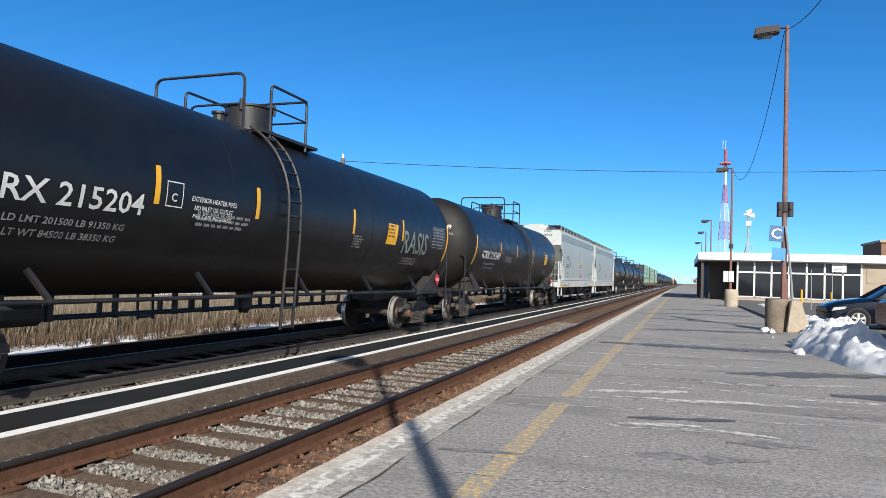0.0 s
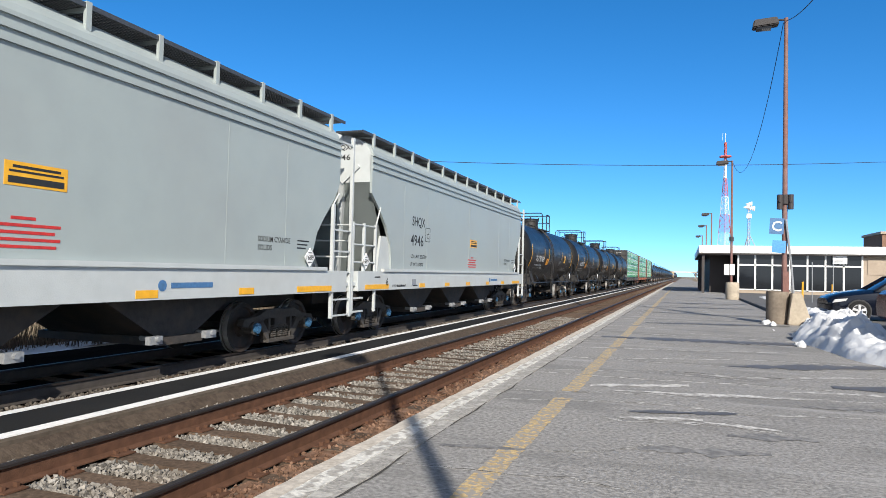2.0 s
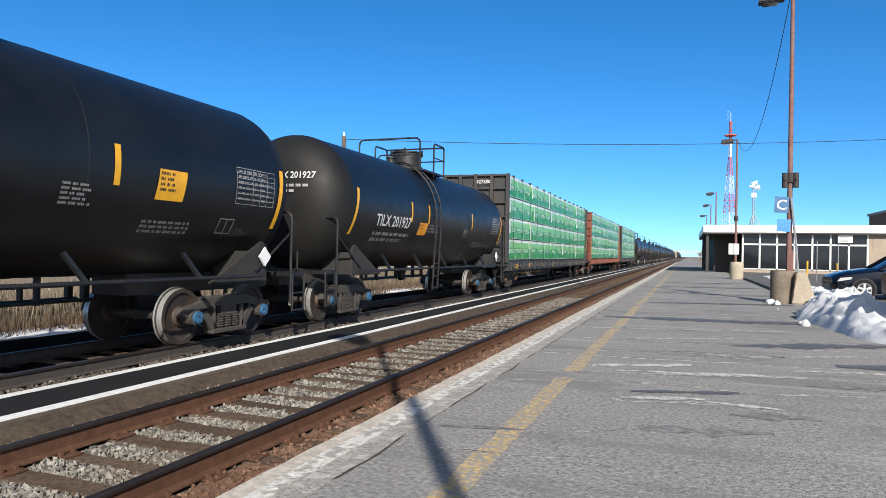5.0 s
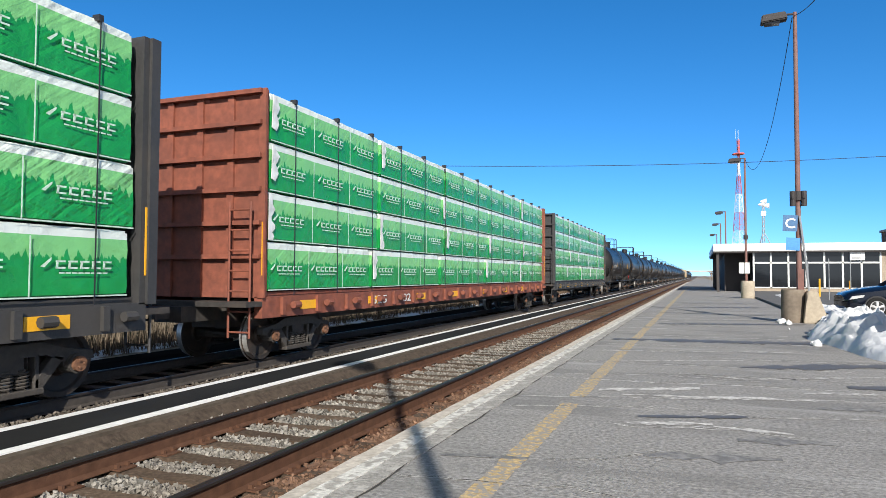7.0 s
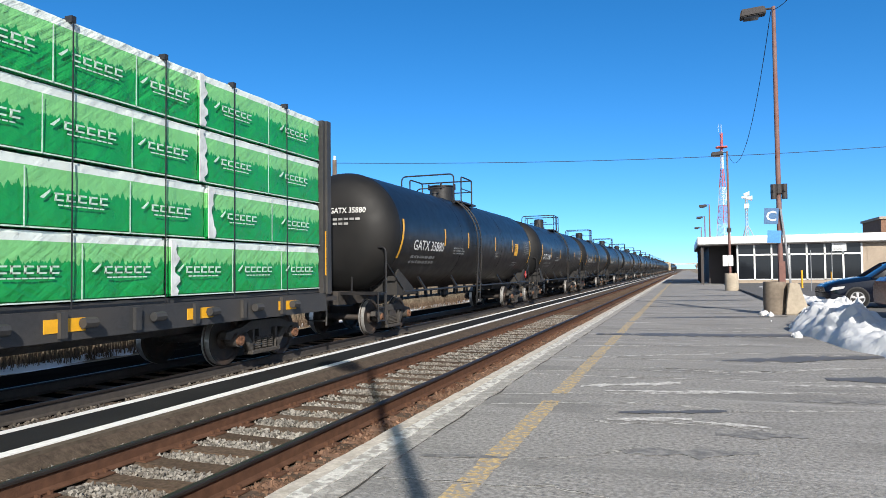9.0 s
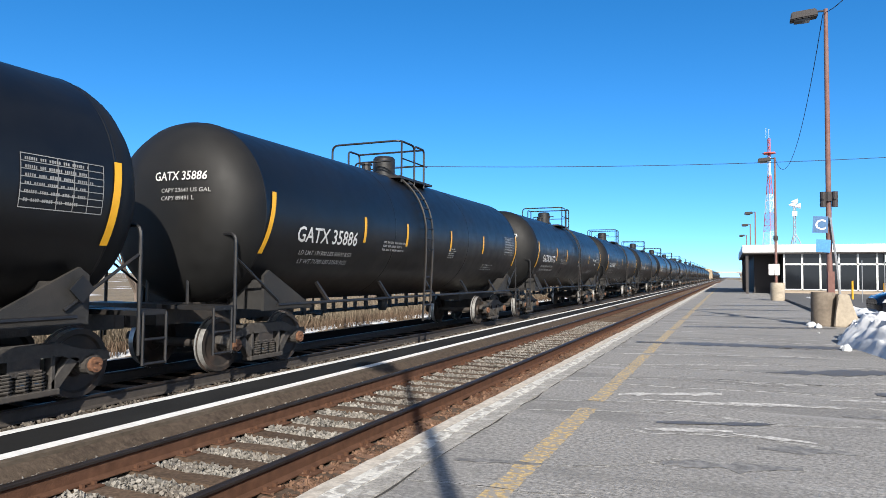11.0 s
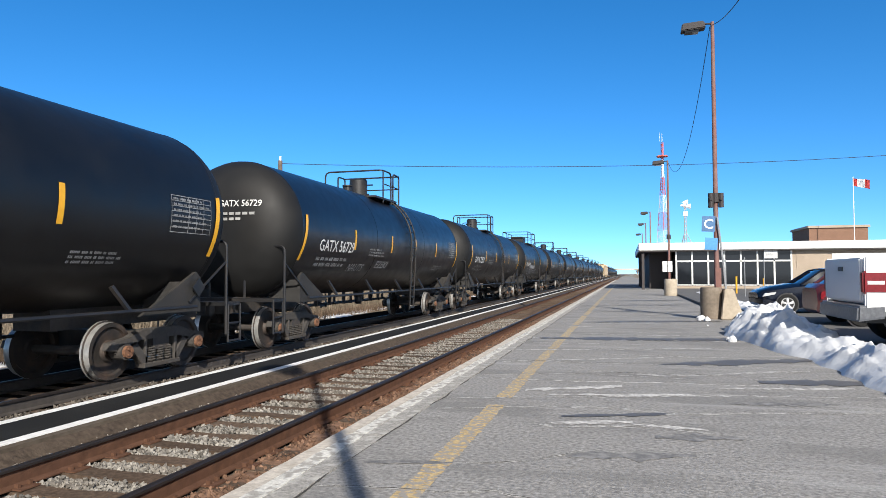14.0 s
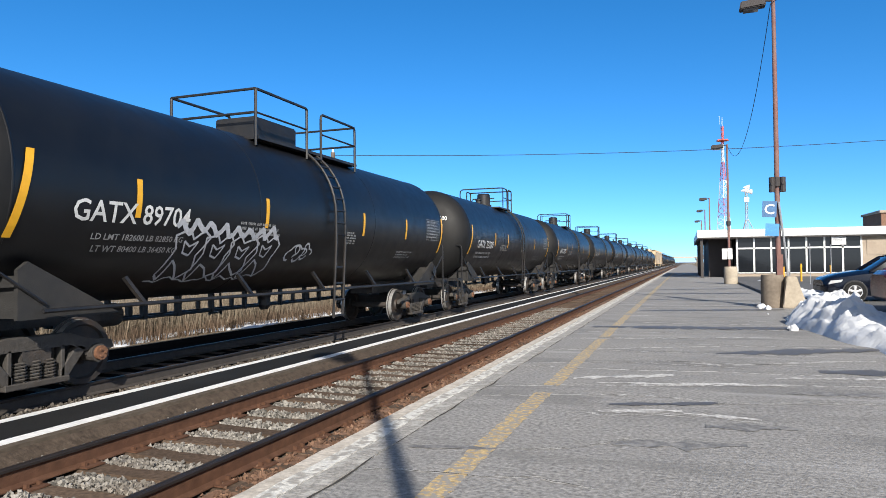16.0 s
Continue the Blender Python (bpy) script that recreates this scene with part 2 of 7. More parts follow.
def rounded(pts, r, n=4):
    """A path with its inner corners rounded."""
    pts = [Vector(p) for p in pts]
    out = [pts[0]]
    for a, b, c in zip(pts, pts[1:], pts[2:]):
        u, w = (a - b), (c - b)
        k = min(r, u.length * 0.45, w.length * 0.45)
        p, q = b + u.normalized() * k, b + w.normalized() * k
        for j in range(n + 1):
            t = j / n
            out.append(p * (1 - t) ** 2 + b * 2 * t * (1 - t) + q * t * t)
    return out + [pts[-1]]


def lathe(bm, prof, axis, seg=24, centre=(0, 0, 0), caps=True):
    """Turn a profile of (along, radius) about an axis 'x', 'y' or 'z'."""
    c = Vector(centre)
    rings = []
    for s, r in prof:
        ring = []
        for k in range(seg):
            w = 2 * math.pi * k / seg
            u, v = r * math.cos(w), r * math.sin(w)
            ring.append(bm.verts.new(c + Vector({"x": (s, u, v), "y": (v, s, u), "z": (u, v, s)}[axis])))
        rings.append(ring)
    for A, B in zip(rings, rings[1:]):
        for k in range(seg):
            bm.faces.new((A[k], A[(k + 1) % seg], B[(k + 1) % seg], B[k]))
    if caps:
        bm.faces.new(rings[0][::-1])
        bm.faces.new(rings[-1])


def prism(bm, outline, axis, a, b):
    """Extrude an outline of (u, v) along an axis from a to b."""
    def at(u, v, s):
        return {"x": (s, u, v), "y": (u, s, v), "z": (u, v, s)}[axis]
    A = [bm.verts.new(at(u, v, a)) for u, v in outline]
    B = [bm.verts.new(at(u, v, b)) for u, v in outline]
    n = len(A)
    for k in range(n):
        bm.faces.new((A[k], A[(k + 1) % n], B[(k + 1) % n], B[k]))
    bm.faces.new(A[::-1])
    bm.faces.new(B)


def mesh_of(name, bm, mat, smooth=False):
    bmesh.ops.recalc_face_normals(bm, faces=bm.faces)
    me = bpy.data.meshes.new(name)
    bm.to_mesh(me)
    bm.free()
    me.materials.append(M[mat] if isinstance(mat, str) else mat)
    if smooth:
        me.shade_smooth()
        me.set_sharp_from_angle(angle=radians(38))
    return me


def part(name, bm, mat, parent, label="", smooth=False, at=None):
    """Link a bmesh as one mesh object under a thing or a part."""
    ob = new(name, mesh_of(name, bm, mat, smooth) if isinstance(bm, bmesh.types.BMesh) else bm)
    ob.parent = parent
    if at is not None:
        ob.matrix_basis = at
    return tagged(ob, label)


def thing(name, bm, mat, label, category, group="", kind="", smooth=False, at=None):
    ob = new(name, mesh_of(name, bm, mat, smooth) if bm is not None else None)
    if at is not None:
        ob.matrix_basis = at
    return tagged(ob, label, category, group, kind)


def BM():
    return bmesh.new()


def text_bm(words, height, width=0.0, spacing=1.0):
    """Flat lettering in the built-in font as a bmesh in x, y, centred; cap height and overall width in metres."""
    cu = bpy.data.curves.new("letters", "FONT")
    cu.body, cu.align_x, cu.size, cu.resolution_u, cu.space_character = words, "LEFT", 1.0, 2, spacing
    cu.offset = 0.012
    ob = new("letters", cu)
    me = bpy.data.meshes.new_from_object(ob)
    bpy.data.objects.remove(ob)
    bm = BM()
    bm.from_mesh(me)
    bpy.data.meshes.remove(me)
    xs, ys = [v.co.x for v in bm.verts], [v.co.y for v in bm.verts]
    x0, x1, y0, y1 = min(xs), max(xs), min(ys), max(ys)
    k = height / (y1 - y0)
    kx = width / (x1 - x0) if width else k
    for v in bm.verts:
        v.co = ((v.co.x - (x0 + x1) / 2) * kx, (v.co.y - (y0 + y1) / 2) * k, 0)
    return bm

# ---- structure ----
RAIL_Z, TRACK_N, TRACK_F = -0.15, -4.36, -8.64      # rail top, middle of the near and far track
TIE_Z = RAIL_Z - 0.19
EDGE, JOINT = -2.615, -2.14                         # platform edge, joint between coping and asphalt


def asphalt_material():
    """Aged asphalt: fine aggregate speckle, faint salt bloom, slightly darker worn areas drawn out across."""
    m = material("platform_asphalt", (0.268, 0.258, 0.243), 0.9, grain=26, vary=0.5, stain=0.7, stain_amt=0.4, stain_color=(0.21, 0.203, 0.192), bump=0.6, bump_scale=60)
    nt = m.node_tree
    n, l = nt.nodes, nt.links
    b = n["Principled BSDF"]
    col = b.inputs["Base Color"].links[0].from_socket
    tc = n.new("ShaderNodeTexCoord")
    for scale, seed, lo, hi, amt, tint in (((0.3, 0.9, 1), 0.0, 0.52, 0.60, 0.5, (0.165, 0.16, 0.152)), ((0.22, 1.7, 1), 7.0, 0.56, 0.66, 0.5, (0.4, 0.39, 0.375)), ((2.5, 3.5, 1), 3.0, 0.58, 0.7, 0.45, (0.15, 0.145, 0.138))):
        mp, ns, rg, mx = n.new("ShaderNodeMapping"), n.new("ShaderNodeTexNoise"), n.new("ShaderNodeMapRange"), n.new("ShaderNodeMix")
        mp.inputs["Scale"].default_value, mp.inputs["Location"].default_value = scale, (seed, seed, 0)
        l.new(tc.outputs["Object"], mp.inputs["Vector"])
        ns.inputs["Scale"].default_value, ns.inputs["Detail"].default_value, ns.inputs["Roughness"].default_value = 1.0, 10, 0.66
        l.new(mp.outputs[0], ns.inputs["Vector"])
        rg.inputs["From Min"].default_value, rg.inputs["From Max"].default_value, rg.inputs["To Max"].default_value = lo, hi, amt
        l.new(ns.outputs[0], rg.inputs["Value"])
        mx.data_type = "RGBA"
        mx.inputs["B"].default_value = (*tint, 1)
        l.new(rg.outputs[0], mx.inputs["Factor"])
        l.new(col, mx.inputs["A"])
        col = mx.outputs["Result"]
    l.new(col, b.inputs["Base Color"])
    return m


def ground_material():
    """Winter ground: dirt and straw-coloured grass with snow left lying in patches."""
    m = material("winter_ground", (0.20, 0.16, 0.11), 0.95, grain=3, vary=0.35, stain=0.25, stain_amt=0.6, stain_color=(0.27, 0.21, 0.13), bump=0.5, bump_scale=10)
    nt = m.node_tree
    n, l = nt.nodes, nt.links
    b = n["Principled BSDF"]
    src = b.inputs["Base Color"].links[0].from_socket
    tc, ns, mp, mix = n.new("ShaderNodeTexCoord"), n.new("ShaderNodeTexNoise"), n.new("ShaderNodeMapRange"), n.new("ShaderNodeMix")
    ns.inputs["Scale"].default_value, ns.inputs["Detail"].default_value = 0.16, 6
    l.new(tc.outputs["Object"], ns.inputs["Vector"])
    mp.inputs["From Min"].default_value, mp.inputs["From Max"].default_value = 0.60, 0.64
    l.new(ns.outputs[0], mp.inputs["Value"])
    mix.data_type = "RGBA"
    mix.inputs["B"].default_value = (0.8, 0.82, 0.85, 1)
    l.new(mp.outputs[0], mix.inputs["Factor"])
    l.new(src, mix.inputs["A"])
    l.new(mix.outputs["Result"], b.inputs["Base Color"])
    return m


M["asphalt"] = asphalt_material()
M["ground"] = ground_material()
M["lot"] = material("parking_lot_asphalt", (0.13, 0.128, 0.125), 0.9, grain=30, vary=0.2, stain=0.3, stain_amt=0.5, stain_color=(0.09, 0.09, 0.09), bump=0.3)
M["ballast_bed"] = material("ballast_bed", (0.135, 0.118, 0.1), 0.95, grain=24, vary=0.55, stain=1.1, stain_amt=0.6, stain_color=(0.12, 0.09, 0.065), bump=1.0, bump_scale=24)
M["ballast"] = material("crushed_stone", (0.2, 0.186, 0.165), 0.95, grain=9, vary=0.4, island=0.55, stain=1.2, stain_amt=0.45, stain_color=(0.16, 0.12, 0.09), bump=0.4)
M["yellow_paint"] = material("worn_yellow_line", (0.45, 0.335, 0.175), 0.85, grain=26, vary=0.4, stain=17, lo=0.46, hi=0.53, stain_amt=0.9, stain_color=(0.27, 0.258, 0.24), bump=0.3)
M["wet"] = material("dark_asphalt", (0.105, 0.1, 0.095), 0.6, grain=30, vary=0.2, stain=1, stain_amt=0.4)

bm = BM()
box(bm, -2500, -300, -1.2, 2500, 4000, -0.52)
thing("ground", bm, "ground", "flat winter ground with dry grass and old snow", "ground", kind="structure")

bm = BM()
prism(bm, [(-12.4, -0.52), (-11.2, TIE_Z - 0.03), (EDGE, TIE_Z - 0.03), (EDGE, -0.52)], "y", -60, 1500)
thing("trackbed", bm, "ballast_bed", "grey-brown crushed stone trackbed under both tracks", "trackbed", kind="structure")
# dark ballast; the train's shade is painted into its near-black colour
M["oily"] = material("shaded_dark_ballast", (0.009, 0.008, 0.007), 0.95, spec=0.0, grain=24, vary=0.5, stain=0.9, stain_amt=0.5, stain_color=(0.02, 0.018, 0.016), bump=0.8, bump_scale=24)
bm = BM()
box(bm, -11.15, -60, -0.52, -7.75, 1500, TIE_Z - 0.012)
# the painted shade goes on down the far slope
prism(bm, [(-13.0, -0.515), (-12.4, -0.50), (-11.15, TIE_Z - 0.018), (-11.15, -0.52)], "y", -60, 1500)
thing("trackbed_oily", bm, "oily", "dark ballast under the far track with the train's shade painted in", "trackbed", kind="structure")

bm = BM()
box(bm, JOINT, -40, -0.5, 3.4, 400, 0.0)
platform = thing("platform", bm, "asphalt", "cracked grey asphalt station platform with salt streaks", "platform", kind="structure")
bm = BM()
box(bm, 3.4, -40, -0.5, 60, 66, 0.12)
bmesh.ops.bevel(bm, geom=[e for e in bm.edges if all(v.co.z > 0 and v.co.x < 4 for v in e.verts)], offset=0.03, segments=2, affect="EDGES")
thing("parking_lot", bm, "lot", "dark asphalt parking lot beside the platform", "parking lot", kind="structure")

# concrete coping in cast lengths: a pale worn nosing and a rougher inner band
M["inner"] = material("rough_concrete", (0.3, 0.285, 0.26), 0.95, grain=45, vary=0.4, stain=7, stain_amt=0.6, lo=0.5, hi=0.62, stain_color=(0.5, 0.48, 0.44), bump=0.6, bump_scale=30)
rnd = random.Random(4)
kinds = []
M["band"] = material("flaking_white_band", (0.6, 0.58, 0.53), 0.9, grain=30, vary=0.2, stain=11, lo=0.47, hi=0.58, stain_amt=0.85, stain_color=(0.3, 0.28, 0.25), bump=0.6, bump_scale=40)
for x0, x1, mt, nm in ((EDGE, EDGE + 0.13, "concrete", "nosing_slab"), (EDGE + 0.145, EDGE + 0.285, "band", "painted_band"), (EDGE + 0.291, JOINT - 0.006, "inner", "coping_slab")):
    bm = BM()
    box(bm, x0, 0, -0.5, x1, 2.992, 0.012)
    bmesh.ops.subdivide_edges(bm, edges=[e for e in bm.edges if abs(e.verts[0].co.y - e.verts[1].co.y) > 1], cuts=14)
    for v in bm.verts:
        if v.co.z > 0:
            v.co.x += noise.noise((v.co.x * 3, v.co.y * 3.1, 2.0)) * 0.02
            v.co.z += noise.noise((v.co.x * 5, v.co.y * 2.3, 7.0)) * 0.008
    kinds.append((nm, mesh_of(nm, bm, mt)))
for k in range(60):
    for nm, me in kinds:
        part(nm, me, None, platform, at=pose(rnd.uniform(-0.006, 0.006), -9 + 3 * k, rnd.uniform(-0.006, 0.004)))

# worn yellow line
rnd = random.Random(9)
line = thing("platform_line", None, None, "worn broken yellow safety line painted on the platform", "painted line", kind="structure")
y = 1.0
for k in range(16):
    ln = (6.75, 5.2, 6.0, 4.6)[k % 4]
    bm = BM()
    n = 60
    left = [(-1.50 + rnd.uniform(-0.012, 0.012), y + ln * j / n) for j in range(n + 1)]
    right = [(-1.31 + rnd.uniform(-0.012, 0.012), y + ln * j / n) for j in range(n + 1)]
    A = [bm.verts.new((q[0], q[1], 0.0035)) for q in left]
    B = [bm.verts.new((q[0], q[1], 0.0035)) for q in right]
    for j in range(n):
        bm.faces.new((A[j], B[j], B[j + 1], A[j + 1]))
    part("dash", bm, "yellow_paint", line)
    y += ln + rnd.uniform(0.25, 0.45)

# wandering salt lines and tar cracks that cross the platform
def crack_strip(x0, y0, x1, y1, width, mat, wobble, seed, name, parent, z=0.003):
    r = random.Random(seed)
    n = max(8, int(abs(x1 - x0) * (9 if mat == "wet" else 16)))
    off, up, lo = 0.0, [], []
    for j in range(n + 1):
        t = j / n
        off += r.uniform(-1, 1) * wobble
        off *= 0.93
        w = width * (0.25 + 0.75 * r.random() + 0.8 * max(0, noise.noise((x0 + t * 5, y0, 2.0)))) * math.sin(math.pi * min(max(t, 0.04), 0.96)) ** 0.35
        x, yy = x0 + (x1 - x0) * t, y0 + (y1 - y0) * t + off
        up.append((x, yy + w / 2))
        lo.append((x, yy - w / 2))
    bm = BM()
    A = [bm.verts.new((x, yy, z)) for x, yy in up]
    B = [bm.verts.new((x, yy, z)) for x, yy in lo]
    for j in range(n):
        bm.faces.new((B[j], B[j + 1], A[j + 1], A[j]))
    return part(name, bm, mat, parent)


M["salt"] = material("salt_streak", (0.5, 0.485, 0.46), 0.9, grain=26, vary=0.4, stain=7, lo=0.46, hi=0.62, stain_amt=0.9, stain_color=(0.255, 0.245, 0.23))
M["tar"] = material("open_crack", (0.07, 0.066, 0.06), 0.95, grain=20)
marks = thing("platform_markings", None, None, "cracks, salt streaks and dark streaks on the platform", "pavement wear", kind="structure")
def chain(pts, width, mat, wobble, seed, name, z=0.003):
    """A crack or streak through a few turning points."""
    for k, (a, c) in enumerate(zip(pts, pts[1:])):
        crack_strip(a[0], a[1], c[0], c[1], width, mat, wobble, seed + k, name, marks, z)


# the long cracks that cross the platform, each with a rim of salt
for k, (pts, w) in enumerate((([(-2.1, 7.99), (-0.98, 8.39), (0.42, 8.75), (2.2, 9.18), (3.3, 9.3)], 0.07), ([(-2.03, 7.37), (-0.84, 7.79), (-0.14, 7.87), (0.52, 7.68)], 0.07),
                              ([(-0.89, 6.91), (-0.62, 6.79), (0.4, 6.97), (0.85, 6.91)], 0.06), ([(0.29, 7.61), (1.93, 8.09), (3.2, 8.3)], 0.06), ([(-1.2, 5.34), (-0.7, 5.54), (-0.31, 5.98)], 0.035),
                              ([(-2.1, 4.5), (-1.21, 4.59), (-0.81, 4.67), (-0.43, 4.66)], 0.035), ([(-2.02, 11.46), (0.69, 12.79)], 0.12), ([(0.55, 10.46), (2.76, 11.48)], 0.11), ([(-1.41, 15.8), (1.9, 15.99)], 0.16),
                              ([(-0.25, 10.69), (0.65, 10.52)], 0.12), ([(-2.1, 9.9), (-0.6, 10.4), (0.9, 10.2)], 0.06), ([(-2.1, 13.4), (-0.4, 13.7), (1.9, 14.6)], 0.13))):
    chain(pts, w * 1.4, "salt", 0.025, 300 + 10 * k, "salt_streak")
    chain(pts, 0.014, "tar", 0.025, 300 + 10 * k, "crack", 0.005)
# broad faint blooms of salt
for k, (x0, y0, x1, y1, w) in enumerate(((-1.23, 8.79, -0.02, 9.37, 0.35), (-0.9, 8.55, 1.3, 9.0, 0.2), (-0.7, 6.95, 0.1, 7.2, 0.25), (0.1, 7.1, 0.8, 7.0, 0.14), (1.2, 9.5, 2.9, 9.9, 0.22))):
    crack_strip(x0, y0, x1, y1, w, "salt", 0.015, 500 + k, "salt_streak", marks, 0.004)
rnd = random.Random(21)
y = 9.6
while y < 46:
    x0 = JOINT + 0.02 + (0 if rnd.random() < 0.6 else rnd.uniform(0.3, 2))
    x1 = min(x0 + rnd.uniform(1.5, 5.0), 3.1)
    dy = rnd.uniform(-0.15, 0.6)
    crack_strip(x0, y, x1, y + dy, rnd.uniform(0.06, 0.18), "salt", 0.03, int(y * 100), "salt_streak", marks)
    if rnd.random() < 0.75:
        crack_strip(x0, y + 0.02, x1, y + dy + 0.02, 0.02, "tar", 0.03, int(y * 100), "crack", marks, z=0.005)
    y += rnd.uniform(0.5, 1.0) * (1 + y / 40)
M["damp"] = material("damp_asphalt", (0.15, 0.145, 0.138), 0.8, grain=26, vary=0.4, stain=9, lo=0.45, hi=0.6, stain_amt=0.9, stain_color=(0.25, 0.24, 0.225), bump=0.4)
for k, (x0, y0, x1, y1, w) in enumerate(((-0.45, 5.75, 0.6, 6.0, 0.3), (0.3, 6.6, 1.1, 6.75, 0.3), (-2.0, 5.15, -1.3, 5.3, 0.2), (1.2, 8.5, 2.4, 8.7, 0.25))):
    crack_strip(x0, y0, x1, y1, w, "damp", 0.015, 600 + k, "damp_patch", marks, 0.004)
for k in range(12):
    bm = BM()
    r_ = random.Random(k)
    A, B = [], []
    for j in range(25):
        yy = 1.5 + k * 3 + j / 8
        c = JOINT + 0.06 * noise.noise((yy * 1.3, 3.0, 1.0)) + 0.02 * noise.noise((yy * 6, 1.0, 1.0))
        w = r_.uniform(0.003, 0.012)
        A.append(bm.verts.new((c - w, yy, 0.006)))
        B.append(bm.verts.new((c + w, yy, 0.006)))
    for j in range(24):
        bm.faces.new((A[j], B[j], B[j + 1], A[j + 1]))
    part("crack", bm, "tar", marks)
# dark streaks reaching across the platform from the snow bank's side
for x0, y0, x1, y1, w in ((0.6, 11.78, 3.25, 13.0, 0.7), (1.81, 10.22, 3.3, 10.45, 0.6), (-1.9, 15.9, 3.0, 16.6, 0.9), (-1.2, 21.4, 3.0, 22.8, 0.8),
                          (-1.5, 28, 3, 27.2, 0.35), (-1.3, 33, 3, 34, 0.9), (-1.2, 38, 3.2, 40, 1.0), (-0.62, 7.3, 0.45, 7.66, 0.24)):
    crack_strip(x0, y0, x1, y1, w, "wet", 0.02, int(y0 * 10), "meltwater", marks, z=0.007)


def rail_mesh(length):
    bm = BM()
    prof = [(-0.07, -0.18), (0.07, -0.18), (0.07, -0.168), (0.012, -0.15), (0.012, -0.045), (0.036, -0.03), (-0.036, -0.03), (-0.012, -0.045), (-0.012, -0.15), (-0.07, -0.168)]
    prism(bm, prof, "y", 0, length)
    return mesh_of("rail", bm, "rail")


def head_mesh(length):
    bm = BM()
    prism(bm, [(-0.037, -0.03), (0.037, -0.03), (0.037, -0.008), (0.028, 0), (-0.028, 0), (-0.037, -0.008)], "y", 0, length)
    return mesh_of("rail_head", bm, "railhead")


web, headm = rail_mesh(1560), head_mesh(1560)
# darker grey-brown rail colour for the far track
M["dark_rail"] = material("grey_brown_rail", (0.05, 0.042, 0.036), 0.8, grain=9, vary=0.3, bump=0.3)
web_far = web.copy()
web_far.materials[0] = M["dark_rail"]
tie_meshes = []
rnd = random.Random(2)
for k in range(4):
    bm = BM()
    box(bm, -1.3, -0.115, -0.17, 1.3, 0.115, 0)
    bmesh.ops.subdivide_edges(bm, edges=[e for e in bm.edges if abs(e.verts[0].co.x - e.verts[1].co.x) > 1], cuts=6)
    for v in bm.verts:
        v.co += Vector((rnd.uniform(-0.03, 0.03) * (abs(v.co.x) > 1.2), rnd.uniform(-0.012, 0.012), rnd.uniform(-0.012, 0.006) if v.co.z > -0.05 else 0))
    tie_meshes.append(mesh_of("tie", bm, "tie"))
bm = BM()
box(bm, -0.19, -0.1, 0, 0.19, 0.1, 0.014)
for sx_ in (-0.11, 0.11):
    for sy_ in (-0.06, 0.06):
        box(bm, sx_ - 0.02, sy_ - 0.014, 0.014, sx_ + 0.02, sy_ + 0.014, 0.05)
plate_mesh = mesh_of("tie_plate", bm, "rail")

for tx, name, label, count in ((TRACK_N, "track_near", "rusty railway track on worn timber ties in stone ballast", 130), (TRACK_F, "track_far", "railway track that carries the freight train", 70)):
    track = thing(name, None, None, label, "railway track", kind="structure")
    for side in (-1, 1):
        r_ = part("rail", web if tx > -6 else web_far, None, track, at=pose(tx + side * 0.7525, -60, RAIL_Z))
        part("rail_head", headm, None, r_, "worn dark running surface")
    rnd = random.Random(int(-tx * 10))
    for k in range(count):
        yy = 1.5 + k * 0.54 + rnd.uniform(-0.03, 0.03)
        t_ = part("tie", tie_meshes[k % 4], None, track, at=pose(tx + rnd.uniform(-0.05, 0.05), yy, TIE_Z + rnd.uniform(-0.012, 0.008), 0, rnd.uniform(-0.4, 0.4), rnd.uniform(-1.2, 1.2)))
        if yy < 24 and tx > -6:
            for side in (-1, 1):
                part("tie_plate", plate_mesh, None, t_, at=pose(side * 0.7525, 0, 0.003))
    bm = BM()
    yy = 1.5 + count * 0.54
    while yy < 260:
        box(bm, tx - 1.3, yy - 0.115, TIE_Z - 0.15, tx + 1.3, yy + 0.115, TIE_Z + rnd.uniform(-0.01, 0.005))
        yy += 0.54
    tagged(part("distant_ties", bm, "tie", track), kind="stuff")


def stones(name, count, region, seed, size=(0.018, 0.045), label="loose grey crushed stone ballast", mat="ballast"):
    """A scatter of small broken stones, joined."""
    r = random.Random(seed)
    V, F = [], []
    base = [(1, 0, 0), (-0.5, 0.87, 0), (-0.5, -0.87, 0), (0.1, 0.1, 0.9), (0, 0, -0.8), (-0.7, 0.05, 0.5), (0.45, 0.6, 0.35)]
    faces = [(0, 6, 3), (6, 1, 3), (1, 5, 3), (5, 2, 3), (2, 0, 3), (1, 0, 4), (2, 1, 4), (0, 2, 4), (0, 1, 6), (1, 2, 5)]
    for k in range(count):
        x, y_, z = region(r)
        s = r.uniform(*size)
        e = Euler((r.uniform(0, 6.3), r.uniform(0, 6.3), r.uniform(0, 6.3))).to_matrix()
        sc_ = Vector((r.uniform(0.7, 1.4), r.uniform(0.7, 1.2), r.uniform(0.6, 1.0))) * s
        o = len(V)
        for p in base:
            q = e @ Vector((p[0] * sc_.x, p[1] * sc_.y, p[2] * sc_.z))
            V.append((x + q.x, y_ + q.y, z + q.z))
        F += [tuple(o + i for i in f) for f in faces]
    me = bpy.data.meshes.new(name)
    me.from_pydata(V, [], F)
    me.materials.append(M[mat])
    return tagged(new(name, me), label, "ballast", kind="stuff")


